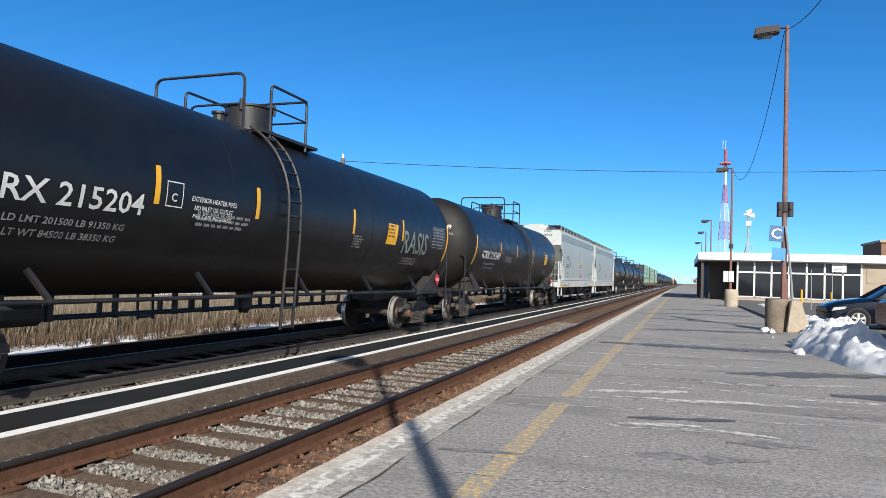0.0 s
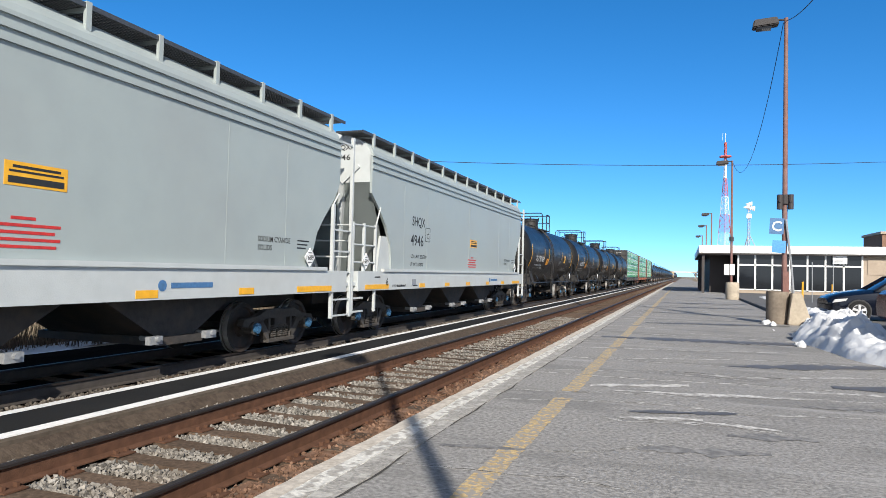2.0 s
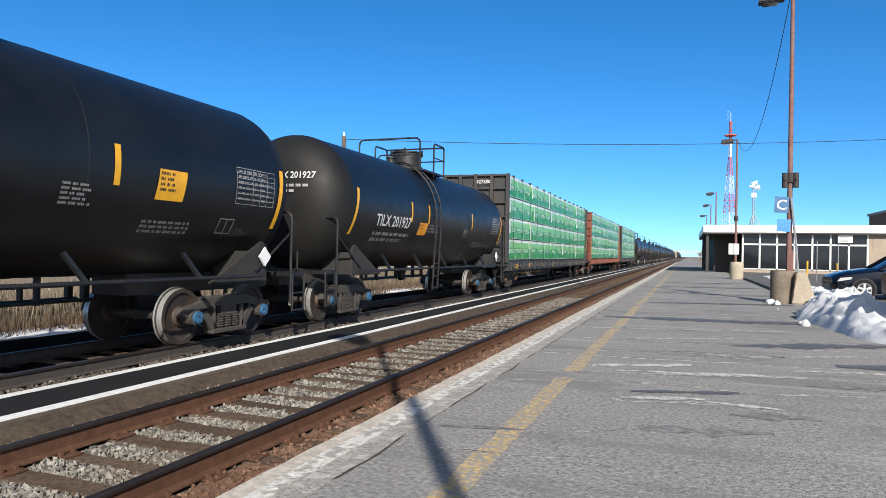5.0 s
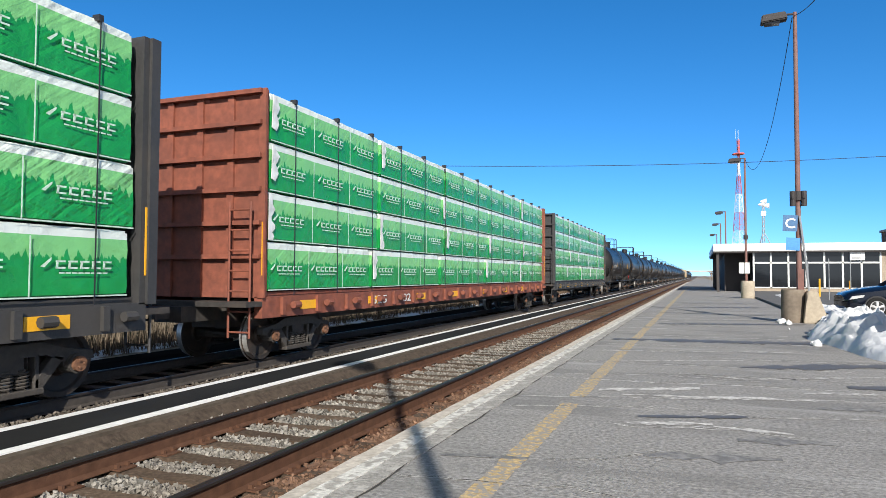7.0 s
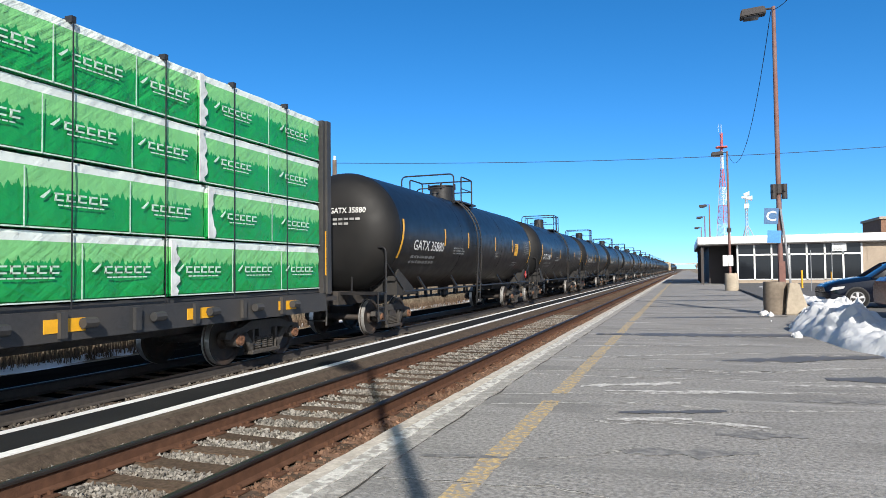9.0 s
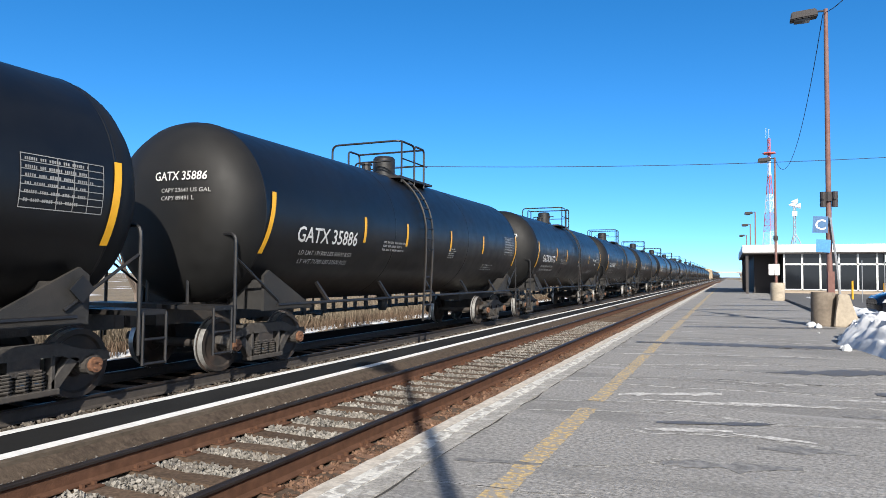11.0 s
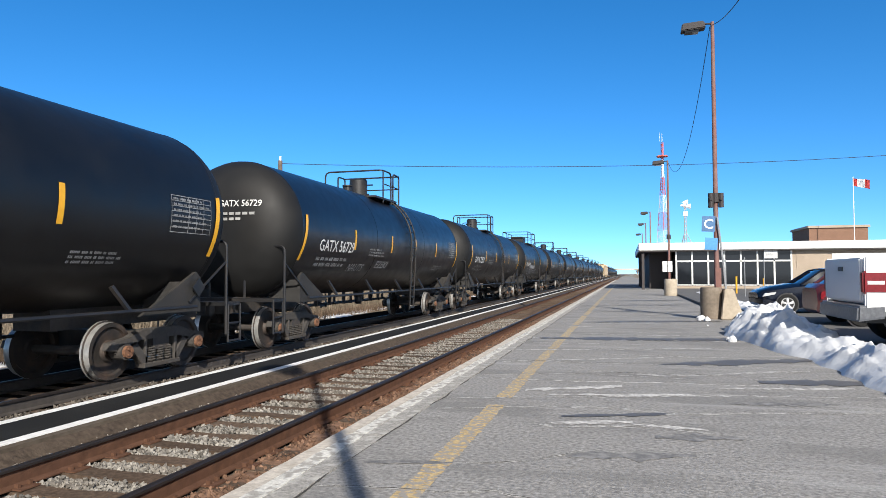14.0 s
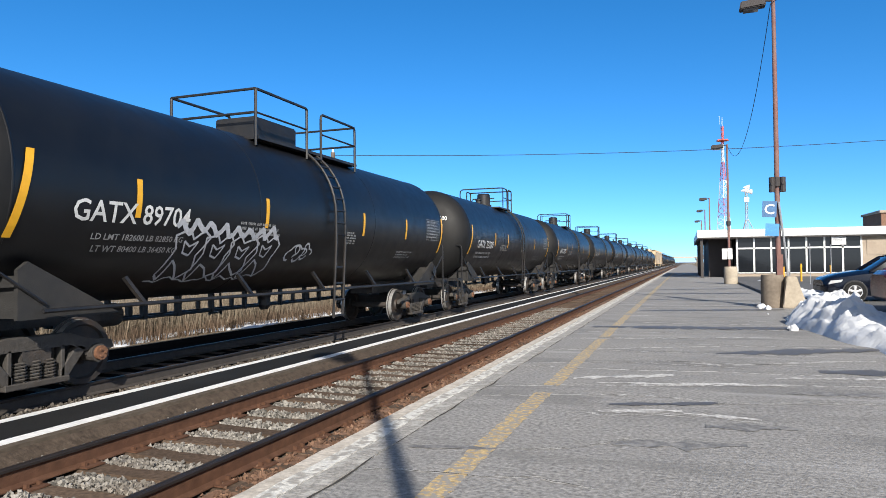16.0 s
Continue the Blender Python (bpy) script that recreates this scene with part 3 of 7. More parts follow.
def near_bed(r):
    while True:
        y_ = 1.5 + 26 * r.random() ** 1.7
        x = r.uniform(-5.76, -3.68)
        k = ((y_ - 1.5) / 0.54) % 1.0
        inside = abs(x - TRACK_N) < 1.25
        if abs(abs(x - TRACK_N) - 0.7525) < 0.1 or (inside and (k < 0.24 or k > 0.76)):
            continue
        return x, y_, TIE_Z - 0.02 + r.uniform(-0.02, 0.025)


M["rust_stone"] = material("rust_stained_stone", (0.15, 0.09, 0.06), 0.95, island=0.4, grain=9, vary=0.5, stain=2, stain_amt=0.6, stain_color=(0.12, 0.065, 0.042), bump=0.4)
M["dark_stone"] = material("dark_stone", (0.12, 0.105, 0.088), 0.95, island=0.5, grain=9, vary=0.5, stain=2, stain_amt=0.6, stain_color=(0.07, 0.06, 0.05), bump=0.4)
stones("ballast_near", 36000, near_bed, 5, (0.014, 0.034))
stones("ballast_shoulder", 5000, lambda r: (-5.62 + abs(r.gauss(0, 0.12)), 1.5 + 26 * r.random() ** 1.6, TIE_Z + r.uniform(-0.02, 0.03)), 15, (0.012, 0.03), "pale stones spilled beside the dirt shoulder")
bm = BM()
box(bm, -3.5, -20, -0.5, EDGE, 300, TIE_Z - 0.004)
thing("rusty_fill", bm, "rust_stone", "rust-brown fill between rail and platform edge", "trackbed", kind="structure")
stones("ballast_rusty", 9000, lambda r: (r.uniform(-3.52, EDGE - 0.02), 1.5 + 24 * r.random() ** 1.6, TIE_Z + r.uniform(-0.025, 0.012)), 8, (0.012, 0.035), "rust-stained stones beside the platform edge", "rust_stone")
stones("ballast_between", 5000, lambda r: (r.uniform(-7.75, -7.15), 3 + 30 * r.random() ** 1.5, TIE_Z + r.uniform(-0.01, 0.03)), 6, (0.015, 0.04), "dark trackside stones", "dark_stone")

# low walkway between the tracks: black surface between two white curbs
strip = thing("walkway", None, None, "narrow black walkway between two white-painted curbs", "walkway", kind="structure")
Z_W = RAIL_Z - 0.03
for x0, x1, nm, mt, z1 in ((-6.84, -6.12, "surface", "blacktop", Z_W - 0.005), (-6.12, -5.98, "curb", "stripe", Z_W), (-6.98, -6.84, "curb", "stripe", Z_W), (-5.978, -5.86, "timber_edge", "timber", Z_W - 0.012)):
    bm = BM()
    box(bm, x0, -20, -0.5, x1, 500, z1)
    part(nm, bm, mt, strip)

M["brown_dirt"] = material("brown_dirt", (0.066, 0.05, 0.038), 0.95, grain=14, vary=0.45, stain=2.5, stain_amt=0.6, stain_color=(0.09, 0.068, 0.05), bump=0.6, bump_scale=25)
bm = BM()
prism(bm, [(-5.858, Z_W - 0.05), (-5.72, TIE_Z + 0.02), (-5.55, TIE_Z - 0.035), (-5.55, -0.5), (-5.858, -0.5)], "y", -20, 500)
thing("dirt_shoulder", bm, "brown_dirt", "brown dirt shoulder against the walkway edge", "trackbed", kind="structure")

M["weeds"] = material("dead_weeds", (0.12, 0.085, 0.06), 0.95, grain=5, vary=0.3, island=0.5)
# dry grass and snow beyond the tracks
def blades(name, count, region, seed, h, mat, label):
    r = random.Random(seed)
    V, F = [], []
    for k in range(count):
        x, y_, z = region(r)
        hh = h * r.uniform(0.5, 1.3)
        w = r.uniform(0.005, 0.014)
        lean = (r.uniform(-0.25, 0.25) * hh, r.uniform(-0.25, 0.25) * hh)
        a = r.uniform(0, 3.14)
        dx, dy = math.cos(a) * w, math.sin(a) * w
        o = len(V)
        V += [(x - dx, y_ - dy, z), (x + dx, y_ + dy, z), (x + lean[0] * 0.5 + dx * 0.7, y_ + lean[1] * 0.5 + dy * 0.7, z + hh * 0.6), (x + lean[0] * 0.5 - dx * 0.7, y_ + lean[1] * 0.5 - dy * 0.7, z + hh * 0.6), (x + lean[0], y_ + lean[1], z + hh)]
        F += [(o, o + 1, o + 2, o + 3), (o + 3, o + 2, o + 4)]
    me = bpy.data.meshes.new(name)
    me.from_pydata(V, [], F)
    me.materials.append(M[mat])
    return tagged(new(name, me), label, "grass", kind="stuff")


blades("dry_grass", 100000, lambda r: (-14.1 - abs(r.gauss(0, 2.6)), 2 + 85 * r.random() ** 1.4, -0.54), 11, 0.85, "drygrass", "tall straw-coloured dead grass behind the tracks")
blades("dead_weeds", 16000, lambda r: (-13.3 - abs(r.gauss(0, 0.7)), 2 + 85 * r.random() ** 1.4, -0.53), 12, 0.4, "weeds", "low brown dead weeds poking through the snow")


def snow_bank(name, path, width, height, seed, label):
    """A heap of ploughed snow along a path of (x, y, scale), uneven, with a crusted foot."""
    bm = BM()
    r = random.Random(seed)
    across = 44
    rows = []
    L_ = [Vector(p[:2]) for p in path]
    for a in range(len(path) - 1):
        n = max(6, int((L_[a + 1] - L_[a]).length * 9))
        for j in range(n):
            t = j / n
            c = L_[a].lerp(L_[a + 1], t)
            s = path[a][2] * (1 - t) + path[a + 1][2] * t
            row = []
            for q in range(across + 1):
                u = q / across * 2 - 1
                prof = max(0.0, 1 - abs(u) ** 2.6)
                x, y_ = c.x + u * width * (0.55 + 0.45 * s), c.y
                nz = noise.noise((x * 0.9, y_ * 0.9, seed)) * 0.35 + noise.noise((x * 2.6, y_ * 2.6, seed)) * 0.22 + noise.noise((x * 7, y_ * 7, seed)) * 0.15 + noise.noise((x * 15, y_ * 15, seed)) * 0.1 + abs(noise.noise((x * 4.5, y_ * 4.5, seed + 3))) * 0.25 - 0.08
                jx = noise.noise((x * 1.5, y_ * 1.5, seed + 9)) * 0.18
                row.append(bm.verts.new((x + jx, y_ + noise.noise((x * 3, y_ * 3, 4.0)) * 0.1, -0.04 + s * height * prof * (1 + nz) + max(0, nz) * 0.1 * prof)))
            rows.append(row)
    for A, B in zip(rows, rows[1:]):
        for q in range(across):
            bm.faces.new((A[q], A[q + 1], B[q + 1], B[q]))
    return thing(name, bm, "snow", label, "snow", smooth=True)


snow_bank("snow_bank", [(4.0, -2, 0.5), (4.05, 4, 0.65), (4.0, 8, 0.62), (3.95, 11, 0.6), (3.8, 13.0, 0.5), (3.6, 14.5, 0.6), (3.35, 17, 0.95), (3.5, 19, 1.0), (3.9, 21, 0.65), (4.3, 23, 0.4), (4.7, 25, 0.35), (4.9, 30, 0.4), (5.0, 36, 0.35), (5.2, 44, 0.3), (5.4, 54, 0.25)], 1.0, 0.66, 3, "long dirty-white ploughed snow bank beside the parking lot")
rnd = random.Random(31)
bm = BM()
for k in range(16):
    yy = rnd.choice((rnd.uniform(22.5, 24.2), rnd.uniform(15, 24)))
    c = Vector((rnd.uniform(2.75, 3.15) - (0.5 if yy > 16 else 0), yy, 0.02))
    s = rnd.uniform(0.02, 0.07) if k > 3 else rnd.uniform(0.12, 0.2)
    m0 = Matrix.LocRotScale(c, Euler((rnd.random() * 3, rnd.random() * 3, rnd.random() * 3)), (s, s * 0.8, s * 0.7))
    bmesh.ops.create_icosphere(bm, subdivisions=2, radius=1, matrix=m0)
for v in bm.verts:
    v.co += Vector((rnd.uniform(-1, 1), rnd.uniform(-1, 1), rnd.uniform(-1, 1))) * 0.014
thing("snow_lumps", bm, "snow", "lumps of snow fallen from the bank onto asphalt", "snow", kind="stuff")
bm = BM()
rows_ = []
for j in range(420):
    yy = 0.5 + j * 0.2
    w = max(0.03, 0.42 + 0.75 * noise.noise((yy * 0.35, 4.0, 1.0)) + 0.3 * noise.noise((yy * 1.7, 2.0, 5.0)))
    c = -13.75 + 0.35 * noise.noise((yy * 0.22, 9.0, 3.0))
    row = []
    for q in range(9):
        u = q / 4 - 1
        row.append(bm.verts.new((c + u * w + 0.06 * noise.noise((yy * 3, q, 1.0)), yy, -0.535 + (0.1 + 0.08 * noise.noise((yy * 2.2, q * 0.8, 6.0))) * (1 - u * u))))
    rows_.append(row)
for A, B in zip(rows_, rows_[1:]):
    for q in range(8):
        bm.faces.new((A[q], A[q + 1], B[q + 1], B[q]))
thing("snow_patches", bm, "snow", "thin old snow lying along the far ditch", "snow", kind="stuff", smooth=True)


# ---- rolling stock ----
SPEED = 21.45
WHEEL_R = 0.46
cars = []          # (car, place of its middle along the track at the clip's start, list of wheelsets)


def bogie_parts(y0, parent, cap="cap_rust"):
    """A three-piece freight truck: side frames, bolster, springs, wheelsets."""
    truck = new("truck")
    truck.parent = parent
    truck.matrix_basis = pose(0, y0, 0)
    bm = BM()
    box(bm, -1.05, -0.2, 0.42, 1.05, 0.2, 0.72)
    rod(bm, (0, 0, 0.7), (0, 0, 0.86), 0.2, 12)
    part("bolster", bm, "under", truck)
    for side in (-1, 1):
        bm = BM()
        x0, x1 = (0.92, 1.06) if side > 0 else (-1.06, -0.92)
        top = [(-1.2, 0.5), (-1.16, 0.62), (-0.75, 0.66), (-0.45, 0.78), (0.45, 0.78), (0.75, 0.66), (1.16, 0.62), (1.2, 0.5)]
        inner = [(1.0, 0.46), (0.72, 0.5), (0.5, 0.62), (-0.5, 0.62), (-0.72, 0.5), (-1.0, 0.46)]
        prism(bm, top + inner, "x", x0, x1)
        prism(bm, [(-0.75, 0.56), (-0.6, 0.6), (-0.33, 0.3), (-0.33, 0.2), (-0.45, 0.2)], "x", x0, x1)
        prism(bm, [(0.75, 0.56), (0.6, 0.6), (0.33, 0.3), (0.33, 0.2), (0.45, 0.2)], "x", x0, x1)
        box(bm, x0 - 0.03, -0.45, 0.14, x1 + 0.03, 0.45, 0.22)
        for yy in (-0.4, 0.34):
            box(bm, x0, yy, 0.2, x1, yy + 0.06, 0.64)
        bmesh.ops.bevel(bm, geom=bm.edges[:], offset=0.012, segments=1, affect="EDGES")
        frame_ = part("side_frame", bm, "frame_dust", truck)
        for yy in (-0.2, 0.0, 0.2):
            bm = BM()
            pts = [((x0 + x1) / 2 + 0.085 * math.cos(w * 0.9), yy + 0.085 * math.sin(w * 0.9), 0.22 + 0.24 * w / 42) for w in range(43)]
            pipe(bm, pts, 0.015, 4)
            part("spring", bm, "frame_dust", frame_)
        for yy in (-0.89, 0.89):
            bm = BM()
            xa = 0.9 * side
            rod(bm, (xa, yy, WHEEL_R), (1.12 * side, yy, WHEEL_R), 0.13, 14)
            box(bm, min(xa, 1.04 * side), yy - 0.15, 0.44, max(xa, 1.04 * side), yy + 0.15, 0.58)
            part("bearing", bm, "frame_dust", frame_)
            bm = BM()
            rod(bm, (1.12 * side, yy, WHEEL_R), (1.17 * side, yy, WHEEL_R), 0.10, 12)
            for a in range(3):
                rod(bm, (1.17 * side, yy + 0.05 * math.cos(a * 2.1), WHEEL_R + 0.05 * math.sin(a * 2.1)), (1.19 * side, yy + 0.05 * math.cos(a * 2.1), WHEEL_R + 0.05 * math.sin(a * 2.1)), 0.018, 6)
            part("bearing_cap", bm, cap, frame_)
    sets = []
    for yy in (-0.89, 0.89):
        ws = new("wheelset")
        ws.parent = truck
        ws.matrix_basis = pose(0, yy, WHEEL_R)
        bm = BM()
        rod(bm, (-0.95, 0, 0), (0.95, 0, 0), 0.08, 12)
        part("axle", bm, "under", ws)
        for side in (-1, 1):
            bm = BM()
            o, i = 0.82 * side, 0.68 * side
            lathe(bm, [(i, 0.08), (i, 0.15), (i + 0.03 * side, 0.18), (i + 0.05 * side, 0.36), (i - 0.005 * side, 0.40), (i - 0.005 * side, 0.485), (i + 0.03 * side, 0.485), (i + 0.045 * side, WHEEL_R), (o, WHEEL_R - 0.006),
                       (o, 0.385), (o - 0.035 * side, 0.36), (o - 0.05 * side, 0.18), (o + 0.01 * side, 0.15), (o + 0.01 * side, 0.08)], "x", 28)
            w_ = part("wheel", bm, "wheel", ws, smooth=True)
            w_.data.materials.append(M["tread"])
            for p in w_.data.polygons:
                c = p.center
                rr = math.hypot(c.y, c.z)
                if rr > 0.44 and abs(p.normal.x) < 0.6:
                    p.material_index = 1
        sets.append(ws)
    return sets


def strip_on(bm, R, zc, y0, y1, z0, z1, off=0.006, n=6, skew=0.0):
    """A patch that follows the near side of a cylinder of radius R about height zc."""
    A, B = [], []
    for j in range(n + 1):
        z = z0 + (z1 - z0) * j / n
        x = math.sqrt(max(R * R - (z - zc) ** 2, 0)) + off
        d = skew * j / n
        A.append(bm.verts.new((x, y0 + d, z)))
        B.append(bm.verts.new((x, y1 + d, z)))
    for j in range(n):
        bm.faces.new((A[j], B[j], B[j + 1], A[j + 1]))


def wrap(bm, R, zc, y, z, off=0.008, cuts=4):
    """Lay flat lettering onto the near side of the cylinder with its middle at y, z."""
    ys = [v.co.y for v in bm.verts]
    a, b = min(ys), max(ys)
    for k in range(1, cuts + 1):
        g = bm.verts[:] + bm.edges[:] + bm.faces[:]
        bmesh.ops.bisect_plane(bm, geom=g, plane_co=(0, a + (b - a) * k / (cuts + 1), 0), plane_no=(0, 1, 0))
    for v in bm.verts:
        u, w = v.co.x, v.co.y + z
        v.co = (math.sqrt(max(R * R - (w - zc) ** 2, 0)) + off, y + u, w)
    return bm


def bars(R, zc, y, z, lines, height, width, seed, off=0.007, pitch=0):
    """Lines of small writing too fine to read, as rows of short bars."""
    r = random.Random(seed)
    bm = BM()
    for k in range(lines):
        zz = z - k * (pitch or height * 1.7)
        x, end = y, y + width * r.uniform(0.7, 1.0)
        while x < end:
            # a word: a few narrow letter bars close together
            for j in range(r.randint(2, 6)):
                w = height * r.uniform(0.35, 0.6)
                if x + w < end:
                    strip_on(bm, R, zc, x, x + w, zz, zz + height * r.uniform(0.85, 1.0), off, 1)
                x += w + height * 0.22
            x += height * 0.8
    return bm


def tank_car(kind):
    """A tank car without its lettering. kind gives the half length between the end seams, the radius and the fittings."""
    half, R, zc = {"long": (7.8, 1.635, 2.74), "mid": (7.07, 1.61, 2.715), "short": (6.18, 1.55, 2.68)}[kind]
    car = new("tank_car")
    head_ = 0.8
    ring_seg = 56
    dish = [(half + head_ * math.sin(a), R * math.cos(a) ** 0.65) for a in [radians(d) for d in (10, 22, 36, 50, 64, 76, 84, 89.5)]]
    bm = BM()
    lathe(bm, [(-half + 2 * half * k / 6, R) for k in range(7)], "y", ring_seg, (0, 0, zc))
    body = part("tank", bm, "tank", car, smooth=True)
    for e in (-1, 1):
        bm = BM()
        lathe(bm, [(e * s, r_) for s, r_ in [(half, R)] + dish], "y", ring_seg, (0, 0, zc))
        part("tank_head", bm, "tank_head", car, "dusty dished end", smooth=True)
    # weld seams
    for yy in (-half, -half / 3, half / 3, half):
        bm = BM()
        lathe(bm, [(yy - 0.02, R - 0.002), (yy - 0.01, R + 0.005), (yy + 0.01, R + 0.005), (yy + 0.02, R - 0.002)], "y", ring_seg, (0, 0, zc))
        part("seam", bm, "tank", body, smooth=True)
    # stub sills, draft gear, saddle plates
    tc_ = half - 0.75           # truck centre
    L2 = half + 1.45            # pulling face
    for e in (-1, 1):
        bm = BM()
        box(bm, -0.35, min(e * (tc_ - 1.6), e * (L2 - 0.35)), 0.82, 0.35, max(e * (tc_ - 1.6), e * (L2 - 0.35)), 1.16)
        part("stub_sill", bm, "under", car)
        bm = BM()
        box(bm, -0.07, min(e * (L2 - 0.5), e * L2), 0.85, 0.07, max(e * (L2 - 0.5), e * L2), 1.02)
        box(bm, -0.16, min(e * (L2 - 0.18), e * (L2 - 0.02)), 0.8, 0.16, max(e * (L2 - 0.18), e * (L2 - 0.02)), 1.08)
        part("coupler", bm, "under", car)
        bm = BM()
        box(bm, -1.45, min(e * (half + 0.5), e * (half + 1.0)), 1.08, 1.45, max(e * (half + 0.5), e * (half + 1.0)), 1.15)
        part("end_platform", bm, "black", car)
        for side in (-1, 1):
            # saddle gusset: a leaning plate from the sill up to the shell
            bm = BM()
            ya = e * (tc_ + 0.30)
            xs = (1.36, 1.42) if side > 0 else (-1.42, -1.36)
            prism(bm, [(ya - e * 1.25, 1.02), (ya + e * 0.25, 1.02), (ya + e * 0.25, 1.62), (ya + e * 0.12, 1.72), (ya, 1.66)], "x", xs[0], xs[1])
            prism(bm, [(ya - 0.22, 1.04), (ya + 0.22, 1.04), (ya + 0.2, 1.55), (ya - 0.2, 1.55)], "x", side * 0.6, side * 1.38)
            part("saddle_gusset", bm, "gusset", car)
            # end ladder and grab rail
            bm = BM()
            yb = e * (half + 0.55)
            X = 1.44 * side
            pipe(bm, rounded([(X, yb, 0.55), (X, yb, 2.3), (side * 0.45, yb, 2.3), (side * 0.45, yb, 1.12)], 0.14), 0.028)
            part("grab_rail", bm, "black", car)
            bm = BM()
            pipe(bm, [(X, yb - e * 0.03, 1.9), (X, e * (tc_ + 0.2), 1.2)], 0.022)
            part("brace", bm, "black", car)
            bm = BM()
            for yy in (e * (half + 0.62), e * (half + 1.02)):
                pipe(bm, [(X, yy, 0.4), (X, yy, 1.12)], 0.022)
            for zz in (0.42, 0.75):
                pipe(bm, [(X, e * (half + 0.62), zz), (X, e * (half + 1.02), zz)], 0.02)
            part("sill_step", bm, "black", car)
    # hand rail along the sides
    for side in (-1, 1):
        bm = BM()
        X = side * 1.52
        pipe(bm, [(X, -tc_ - 0.3, 1.12), (X, tc_ + 0.3, 1.12)], 0.03)
        n = 4
        for k in range(n + 1):
            yy = -tc_ + 1.3 + (2 * tc_ - 2.6) * k / n
            pipe(bm, [(X, yy, 1.12), (side * 1.37, yy - 0.22, 1.5)], 0.04, 4)
        part("side_rail", bm, "black", car)
    # piping, hangers and the outlet under the belly
    bm = BM()
    for X in (-0.55, -0.9):
        pipe(bm, [(X, -tc_ + 1.4, 0.72), (X, tc_ - 1.4, 0.72)], 0.03)
    pipe(bm, [(-0.75, -tc_ + 1.8, 0.95), (-0.75, tc_ - 1.8, 0.95)], 0.03)
    rr_ = random.Random(int(half * 10))
    yy = -tc_ + 1.5
    while yy < tc_ - 1.4:
        wd = rr_.choice((0.05, 0.06, 0.1))
        box(bm, -0.94, yy, 0.62 + rr_.uniform(0, 0.1), -0.86, yy + wd, 0.98)
        box(bm, -0.6, yy, 0.68, -0.5, yy + wd, 1.2)
        yy += rr_.uniform(0.7, 1.5)
    part("belly_piping", bm, "black", car)
    bm = BM()
    lathe(bm, [(0.68, 0.09), (0.78, 0.13), (0.9, 0.13), (1.15, 0.2)], "z", 16)
    part("bottom_outlet", bm, "black", car)
    bm = BM()
    lathe(bm, [(-0.55, 0.05), (-0.5, 0.2), (0.5, 0.2), (0.55, 0.05)], "y", 16, (-0.6, -tc_ + 2.3, 0.82))
    box(bm, -0.75, -tc_ + 1.75, 0.85, -0.4, -tc_ + 1.85, 1.25)
    part("brake_cylinder", bm, "under", car)
    # dome, top walkway and its rails
    DY = {"long": -0.1, "short": 0.25, "mid": 0.0}[kind]
    top = zc + R
    bm = BM()
    if kind == "mid":
        lathe(bm, [(top - 0.12, 0.36), (top + 0.05, 0.36), (top + 0.06, 0.3), (top + 0.5, 0.3), (top + 0.56, 0.25), (top + 0.58, 0.08)], "z", 24, (0, 0.0, 0))
    else:
        lathe(bm, [(top - 0.15, 0.5), (top + 0.08, 0.5), (top + 0.09, 0.47), (top + 0.48, 0.47), (top + 0.5, 0.5), (top + 0.54, 0.5), (top + 0.56, 0.3)], "z", 28, (0, DY, 0))
        for a in (0.4, 1.9, 3.4, 5.0):
            rod(bm, (0.5 * math.cos(a), DY + 0.5 * math.sin(a), top + 0.4), (0.5 * math.cos(a), DY + 0.5 * math.sin(a), top + 0.62), 0.035, 6)
    part("dome", bm, "black", car, smooth=True)
    bm = BM()
    rod(bm, (0.1, -1.15, top - 0.05), (0.1, -1.15, top + 0.16), 0.12, 12)
    rod(bm, (0.1, -1.15, top + 0.16), (0.1, -1.15, top + 0.2), 0.16, 12)
    part("valve", bm, "black", car)
    bm = BM()
    rod(bm, (-0.15, 0.35, top - 0.05), (-0.15, 0.35, top + 0.14), 0.08, 10)
    part("vent", bm, "black", car)
    for side in (-1, 1):
        bm = BM()
        x0, x1 = sorted((side * 0.55, side * 1.05))
        box(bm, x0, -1.1, top - 0.2, x1, 0.9, top - 0.14)
        part("top_walkway", bm, "black", car)
    zt = top + 0.76
    yA, yB, yC = {"long": (-1.65, -0.83, 0.45), "short": (-1.1, 0.05, 0.95), "mid": (-0.45, 0.6, 1.2)}[kind]
    bm = BM()
    if kind == "mid":
        pipe(bm, rounded([(-1.0, yA, top - 0.3), (-1.0, yA, zt), (1.02, yA, zt), (1.02, yA + 0.85, zt), (1.02, yA + 0.85, top - 0.3)], 0.18), 0.028)
        pipe(bm, [(1.02, yA + 0.1, zt), (1.02, yA + 0.1, top - 0.3)], 0.026)
        pipe(bm, [(1.02, yA + 0.1, top + 0.32), (1.02, yC, top + 0.32)], 0.02)
    else:
        pipe(bm, rounded([(-1.0, yA, top - 0.3), (-1.0, yA, zt), (1.02, yA, zt), (1.02, yA, top - 0.3)], 0.18), 0.028)
    pipe(bm, rounded([(-0.6, yA + 0.5, top - 0.2), (-0.6, yA + 0.5, top + 0.35), (0.5, yA + 0.5, top + 0.35)], 0.15), 0.024)
    part("front_rail", bm, "black", car)
